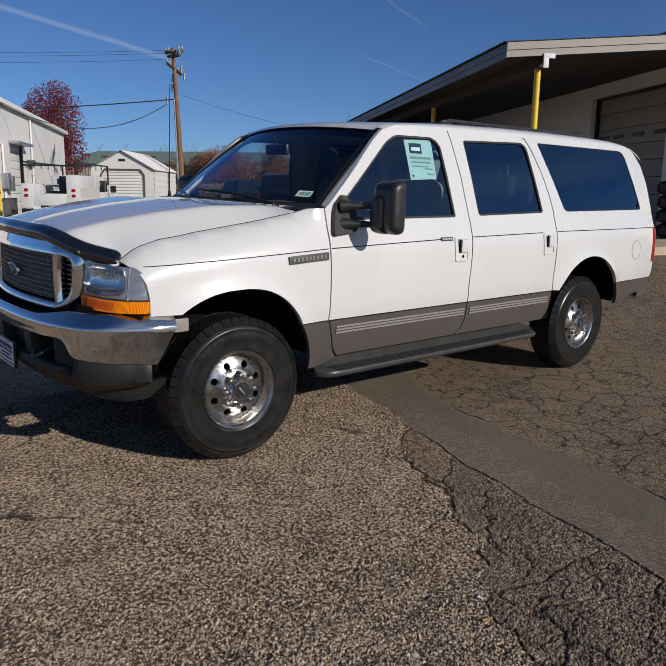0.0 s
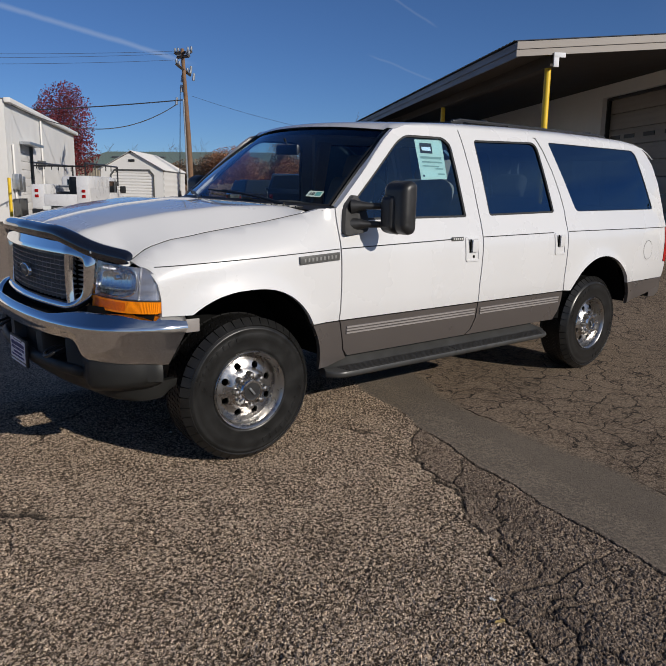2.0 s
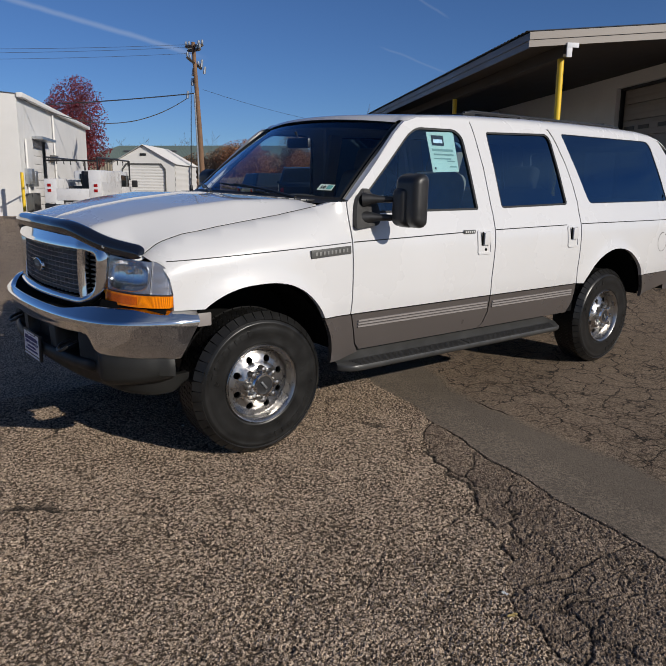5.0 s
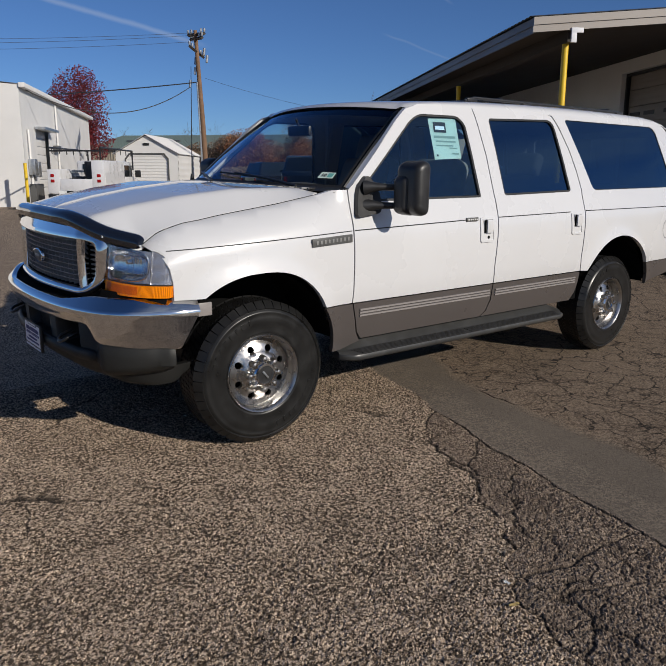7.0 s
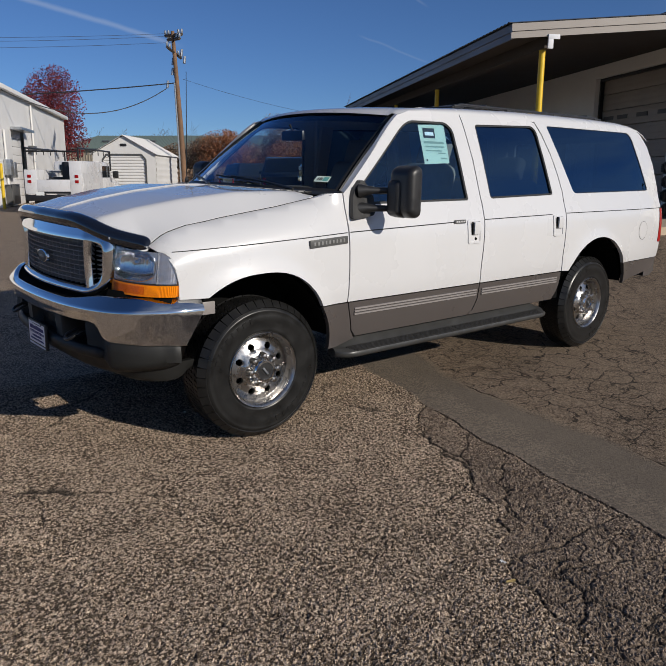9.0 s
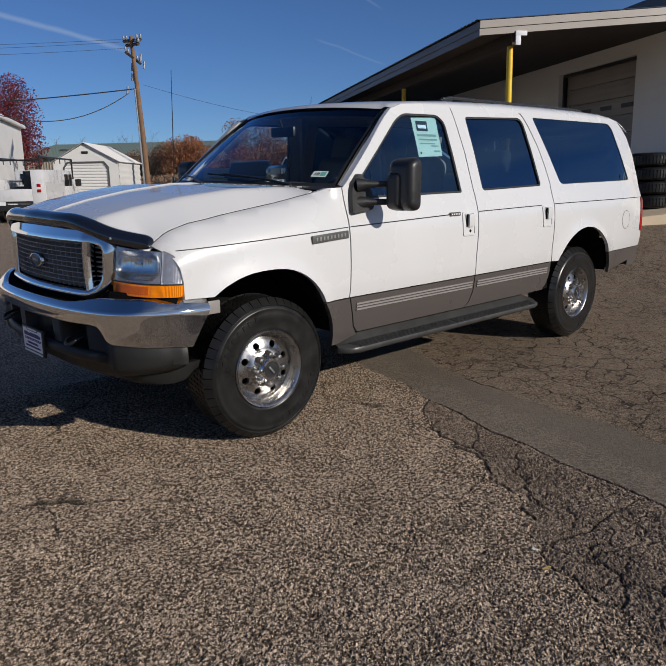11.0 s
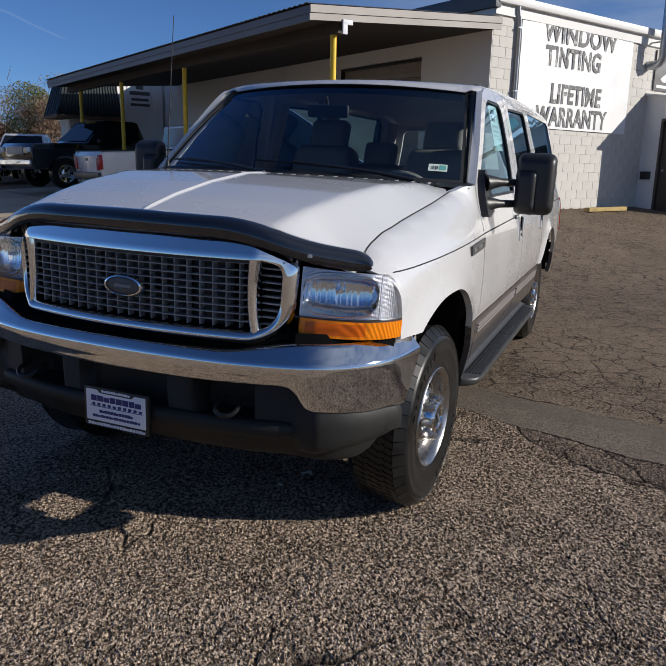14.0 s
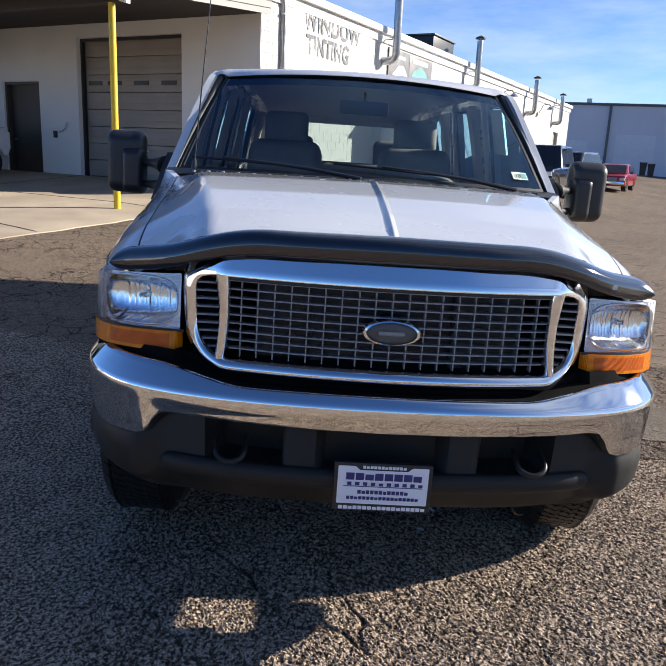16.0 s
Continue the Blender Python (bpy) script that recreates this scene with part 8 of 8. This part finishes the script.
# long building with a green roof
a, b = Vector(polar(E0, 70.0, 86)), Vector(polar(E0, 55.6, 78))
ln = (b - a).length
gm = Matrix.Translation((a.x, a.y, ground_z(a.x, a.y))) @ Matrix.Rotation(math.atan2(b.y - a.y, b.x - a.x), 4, "Z")
gb = thing("warehouse", gm, "long tan warehouse with a green metal roof", "building")
bm = NEW()
cladding(bm, 0, ln, 0, 4.25, 0, 70, 0.05)
part("wall", bm, TANSIDING, gb)
bm = NEW()
prof = []
for k in range(60):
    x = -0.4 + (ln + 0.8) * k / 60
    prof += [(x, 0), (x + 0.06, 0.07), (x + 0.12, 0)]
loft(bm, [[(x, y, z + h) for x, h in prof] for y, z in ((-0.5, 4.15), (9, 6.0), (18, 4.25))], closed=False)
part("roof", bm, GREENROOF, gb)
bm = NEW()
span(bm, ln - 0.05, ln, 0, 18, 0, 4.25)
part("end_wall", bm, TANSIDING, gb)
for k in range(6):
    bm = NEW()
    span(bm, 2.5 + k * 3.4, 3.6 + k * 3.4, -0.10, -0.06, 0.1, 2.3)
    part("door", bm, BADGE, gb)
for k in range(4):
    bm = NEW()
    box(bm, (3 + k * 5.5, 4.0, 5.12), (0.9, 0.5, 0.22), 0.05)
    part("roof_vent", bm, ROOFMETAL, gb)

# lawn and house beyond
bm = NEW()
rows = []
for d in (48, 60, 80, 120, 200):
    rows.append([])
    for az in np.linspace(40, 66, 22):
        x, y = polar(E0, az, d + 4 * math.sin(az))
        rows[-1].append(bm.verts.new((x, y, ground_z(x, y) + 0.06)))
for r0, r1 in zip(rows, rows[1:]):
    for i in range(21):
        bm.faces.new((r0[i], r0[i + 1], r1[i + 1], r1[i]))
setting("ground_lawn", bm, GRASS, "dry yellow-brown lawn behind the lot", "lawn")
hm = facing(E1, 48.8, 82, 25)
hs = thing("house", hm, "small tan gabled house among trees", "house")
bm = NEW()
span(bm, -4, 4, 0, 9, 0, 3.0)
part("wall", bm, TANSIDING, hs)
bm = NEW()
loft(bm, [[(-4, y, 3.0), (0, y, 5.0), (4, y, 3.0)] for y in (0, 0.1)], cap=True)
part("gable", bm, TANSIDING, hs)
for s in (-1, 1):
    bm = NEW()
    loft(bm, [[(s * 4.4, y, 2.85), (0, y, 5.12), (0, y, 5.25), (s * 4.4, y, 2.98)] for y in (-0.4, 9.4)], cap=True)
    part("roof", bm, METALWHITE, hs)
bm = NEW()
span(bm, -2.2, -0.9, -0.06, 0.0, 1.0, 2.3)
wn_ = part("window", bm, SIGNLIGHT, hs)
bm = NEW()
span(bm, -2.1, -1.0, -0.08, -0.06, 1.1, 2.2)
part("pane", bm, CARGLASS, wn_)

# warehouse past the shop's sunny side
fm = facing(E2, -22.0, 78, 4)
fz = thing("warehouse", fm, "pale flat-roofed warehouse with a dock door", "building")
bm = NEW()
span(bm, -6.5, 60, 0, 0.3, -0.5, 6.3)
part("wall", bm, BLUEWALL, fz)
bm = NEW()
span(bm, -6.7, 60, -0.15, 20, 6.3, 6.55)
part("roof", bm, ROOFMETAL, fz)
bm = NEW()
tube(bm, [(0.4, -0.15, 0), (0.4, -0.15, 6.3)], 0.12, 8)
part("downspout", bm, ROOFMETAL, fz)
for x0, x1, z1 in ((1.2, 4.9, 3.6), (-4.6, -1.4, 2.9)):
    dk = part("dock_door", span(NEW(), x0, x1, -0.03, -0.0, 0.0, z1), BLUEDOOR, fz)
    for k in range(7):
        part("door_panel", span(NEW(), x0, x1, -0.05 - 0.01 * (k % 2), -0.03, 0.0 + k * z1 / 7, (k + 0.97) * z1 / 7), BLUEDOOR, dk)
bm = NEW()
box(bm, (-1.6, 2, 6.8), (0.5, 0.5, 0.6), 0.05)
part("roof_unit", bm, METALWHITE, fz)
for k in range(2):
    bn = thing("wheelie_bin", facing(E2, -25.0 - 0.55 * k, 74), "dark wheeled refuse bin by the warehouse", "bin", "bins by the warehouse")
    bm = NEW()
    loft(bm, [[(-w, -w, z), (w, -w, z), (w, w, z), (-w, w, z)] for w, z in ((0.24, 0), (0.32, 1.1))], cap=True)
    part("tub", bm, BLACK, bn)
    bm = NEW()
    box(bm, (0, 0, 1.14), (0.7, 0.7, 0.08), 0.03)
    part("lid", bm, BLACK, bn)


# ---- trees and bushes ----
def tree(x, y, h, r, leaf, label, n=1400, size=0.16, trunk=0.16, low=0.28, bare=False, seed=1, category="tree", squash=1.0):
    rnd = random.Random(seed)
    t = thing("tree", Matrix.Translation((x, y, ground_z(x, y) - 0.05)), label, category)
    bm = NEW()
    tips = []

    def limb(p, d, length, rad, depth):
        pts, rr = [p], [rad]
        for i in range(3):
            d = (d + Vector((rnd.uniform(-0.22, 0.22), rnd.uniform(-0.22, 0.22), rnd.uniform(0.0, 0.18)))).normalized()
            p = p + d * length / 3
            pts.append(p)
            rr.append(max(0.012, rad * (1 - 0.28 * (i + 1))))
        tube(bm, pts, rr, 6 if depth < 2 else 4, cap=False)
        tips.extend(pts[1:])
        if depth < 3:
            for _ in range(4 if depth < 2 else 3):
                a = rnd.uniform(0, 6.283)
                nd = (d * 0.75 + Vector((math.cos(a), math.sin(a), 0.25)) * 0.75).normalized()
                limb(pts[rnd.choice((1, 2, 3))], nd, length * rnd.uniform(0.5, 0.72), rr[-1] * 0.8, depth + 1)
    limb(Vector((0, 0, 0)), Vector((0, 0, 1)), h * (0.40 if n > 3000 else 0.5), trunk, 0)
    part("trunk", bm, BARK, t)
    if n:
        bm = NEW()
        verts, faces = [], []
        n, size = n * 4, size * 0.5
        lumps = [(Vector((rnd.gauss(0, 0.45), rnd.gauss(0, 0.45), rnd.uniform(-0.85, 0.85))), rnd.uniform(0.3, 0.55)) for _ in range(26)]
        cz, hz = h * (1 + low) / 2, h * (1 - low) / 2
        while len(faces) < n:
            c, q = rnd.choice(lumps)
            if rnd.random() < 0.25:
                c, q = Vector((0, 0, rnd.uniform(-0.8, 0.8))), 0.8
            p = c + Vector((rnd.gauss(0, 1), rnd.gauss(0, 1), rnd.gauss(0, 1))).normalized() * q * rnd.random() ** 0.4
            k = math.sqrt(max(0.0, 1.05 - p.z ** 2)) * (1.0 + 0.25 * noise.noise(p * 2 + Vector((seed, 0, 0))))
            if math.hypot(p.x, p.y) > k or abs(p.z) > 1.08:
                continue
            c = Vector((p.x * r, p.y * r, cz + p.z * hz * squash))
            u = Vector((rnd.gauss(0, 1), rnd.gauss(0, 1), rnd.gauss(0, 1))).normalized()
            w = u.orthogonal().normalized() * size * rnd.uniform(0.5, 1.2)
            u = u.cross(w).normalized() * size * rnd.uniform(0.4, 0.9)
            b = len(verts)
            verts += [c - w, c - u * 0.6, c + w, c + u]
            faces.append((b, b + 1, b + 2, b + 3))
        me = bpy.data.meshes.new("crown")
        me.from_pydata([tuple(v) for v in verts], [], faces)
        me.materials.append(leaf)
        o = new("crown", me)
        o.parent = t
    return t


x, y = polar(E0, 70.55, 57)
tree(x, y, 9.1, 2.45, LEAF_RED, "dark red maple in autumn leaf behind the workshop", 4200, 0.17, 0.14, 0.22, seed=4)
for k, (az, d, h, r, leaf, n, lab) in enumerate((
        (60.3, 66, 4.2, 2.6, LEAF_BROWN, 2600, "tangled brown bush"), (58.4, 64, 4.6, 2.4, LEAF_BROWN, 2600, "tangled brown bush"), (57.2, 62, 5.0, 2.3, LEAF_RUST, 2800, "rust-red bush in autumn leaf"), (55.6, 62, 4.0, 2.4, LEAF_RUST, 2600, "rust-red bush in autumn leaf"),
        (54.2, 64, 3.7, 2.3, LEAF_BROWN, 2400, "thin brown bush"), (53.2, 66, 6.4, 2.0, LEAF_BROWN, 1300, "thinly leaved brown tree"), (52.0, 62, 3.9, 2.4, LEAF_RUST, 2500, "rust-brown bush"), (50.6, 63, 6.3, 2.3, LEAF_RUST, 1500, "red-brown tree losing its leaves"),
        (49.3, 60, 3.8, 2.2, LEAF_RUST, 2300, "rust-brown bush"), (47.4, 66, 6.6, 2.3, LEAF_BROWN, 600, "nearly bare grey-brown tree"), (46.2, 60, 6.4, 2.1, LEAF_GREEN, 2600, "olive green tree"), (45.0, 58, 5.4, 2.0, LEAF_BROWN, 2000, "brown tree with some leaves"),
        (44.0, 62, 7.4, 2.6, LEAF_BROWN, 350, "tall bare tree"), (42.4, 58, 4.6, 2.2, LEAF_RUST, 2200, "rust-brown bush"), (40.6, 62, 7.2, 2.5, LEAF_BROWN, 400, "tall bare tree"), (38.6, 60, 5.0, 2.2, LEAF_BROWN, 1600, "brown bush"))):
    x, y = polar(E1, az, d)
    tree(x, y, h, r, leaf, lab + " at the back of the lot", n, 0.16, 0.09, 0.02 if h < 5.1 else 0.2, seed=20 + k, category="tree" if h > 5.1 else "bush")
for k, (az, d, h) in enumerate(((66.2, 118, 9.0), (64.6, 120, 8.6), (63.3, 118, 9.6), (61.0, 117, 9.0), (68.0, 122, 8.0))):
    x, y = polar(E0, az, d)
    tree(x, y, h, 3.4, LEAF_BROWN, "bare tree far behind the warehouse", 0, 0.2, 0.16, 0.3, seed=60 + k)
# low hedge and a line of distant woods
hd = thing("hedge", Matrix(), "low brown hedge along the lot edge", "hedge", kind="stuff")
verts, faces = [], []
rnd = random.Random(9)
for _ in range(26000):
    az, d = rnd.uniform(40, 61), rnd.uniform(56, 60)
    x, y = polar(E1, az, d)
    c = Vector((x, y, ground_z(x, y) + rnd.random() ** 1.4 * 1.7))
    u = Vector((rnd.gauss(0, 1), rnd.gauss(0, 1), rnd.gauss(0, 1))).normalized() * 0.085
    w = u.orthogonal() * rnd.uniform(0.5, 1)
    b = len(verts)
    verts += [tuple(c - w), tuple(c - u * 0.6), tuple(c + w), tuple(c + u)]
    faces.append((b, b + 1, b + 2, b + 3))
me = bpy.data.meshes.new("twigs")
me.from_pydata(verts, [], faces)
me.materials.append(LEAF_BROWN)
o = new("twigs", me)
o.parent = hd

# ---- pieces of the sunny wall: painted blocks ----
BW, BH = 0.397, 0.197
bmk = NEW()
box(bmk, (0, 0, 0), (0.006, BW - 0.004, BH - 0.003), 0.002, None, 1)
block = bpy.data.meshes.new("block")
bmk.to_mesh(block)
bmk.free()
block.materials.append(WALLWHITE)
wall_s = bpy.data.objects["wall_south"]
wall_s.data.materials[0] = MORTAR
rest_v, rest_f, made = [], [], 0
for row in range(21):
    z = 0.42 + (row + 0.5) * 0.2
    v = 0.2 if row % 2 else 0.0
    k = 0
    while v < 30.0:
        v0, v1 = v, min(v + 0.4, 30.1)
        if row % 2 and k == 0:
            v0, v1 = 0.0, 0.2
        c = (v0 + v1) / 2
        open_ = (17.9 < c < 19.8 and z < 3.35) or (26.4 < c < 27.9 and z < 3.25)
        hidden = 0.95 < c < 4.65 and 2.45 < z < 4.4
        if not open_ and not hidden:
            if v1 < 5.7 and v1 - v0 > 0.3 and made < 300:
                ob = new("block", block)
                ob.parent = wall_s
                ob.location = (-0.003, -c, z)
                made += 1
            else:
                b = len(rest_v)
                h, w = BH / 2 - 0.0015, (v1 - v0) / 2 - 0.003
                rest_v += [(-0.006, -c - w, z - h), (-0.006, -c + w, z - h), (-0.006, -c + w, z + h), (-0.006, -c - w, z + h),
                           (0.0, -c - w - 0.002, z - h - 0.002), (0.0, -c + w + 0.002, z - h - 0.002), (0.0, -c + w + 0.002, z + h + 0.002), (0.0, -c - w - 0.002, z + h + 0.002)]
                rest_f += [(b, b + 1, b + 2, b + 3), (b, b + 4, b + 5, b + 1), (b + 1, b + 5, b + 6, b + 2), (b + 2, b + 6, b + 7, b + 3), (b + 3, b + 7, b + 4, b)]
        v = v1
        k += 1
me = bpy.data.meshes.new("block_rest")
me.from_pydata(rest_v, [], rest_f)
me.materials.append(WALLWHITE)
o = new("block_rest", me)
o.parent = wall_s
tagged(o, kind="stuff")
# bricks under the awning
bk = NEW()
box(bk, (0, 0, 0), (0.012, 0.205, 0.062), 0.003, None, 1)
brick = bpy.data.meshes.new("brick")
bk.to_mesh(brick)
bk.free()
brick.materials.append(BRICK)
for row in range(14):
    for k in range(10):
        ob = new("brick", brick)
        ob.parent = brick_wall
        if k < 5:
            ob.location = (14.295, 3.28 - k * 0.218 - (0.109 if row % 2 else 0), 1.60 + row * 0.072)
        else:
            ob.location = (14.295, 3.28 - (k - 5) * 0.218 - (0.109 if row % 2 else 0), 0.592 + row * 0.072)

# scraps of litter on the asphalt
for k, (x, y, s_, mat) in enumerate(((0.017, -0.352, 0.030, SIGNLIGHT), (-0.151, -0.293, 0.016, SIGNLIGHT), (-0.162, -2.813, 0.020, FADED), (-0.067, -2.707, 0.014, SIGNLIGHT), (4.4, -2.9, 0.022, SIGNLIGHT), (7.2, -2.2, 0.03, SIGNLIGHT), (8.6, -3.4, 0.03, SIGNLIGHT))):
    rnd = random.Random(k)
    sc = thing("litter_scrap", Matrix.Translation((x, y, ground_z(x, y) + 0.004)) @ Matrix.Rotation(rnd.uniform(0, 6.28), 4, "Z"), "small crumpled scrap of litter on the asphalt", "litter", "scraps on the asphalt")
    bm = NEW()
    rows = [[(s_ * (i / 4 - 0.5) * 2 + rnd.gauss(0, s_ * 0.1), s_ * (j / 3 - 0.5) + rnd.gauss(0, s_ * 0.08), abs(rnd.gauss(0, s_ * 0.22))) for i in range(5)] for j in range(4)]
    loft(bm, rows, closed=False)
    part("scrap", bm, mat, sc)
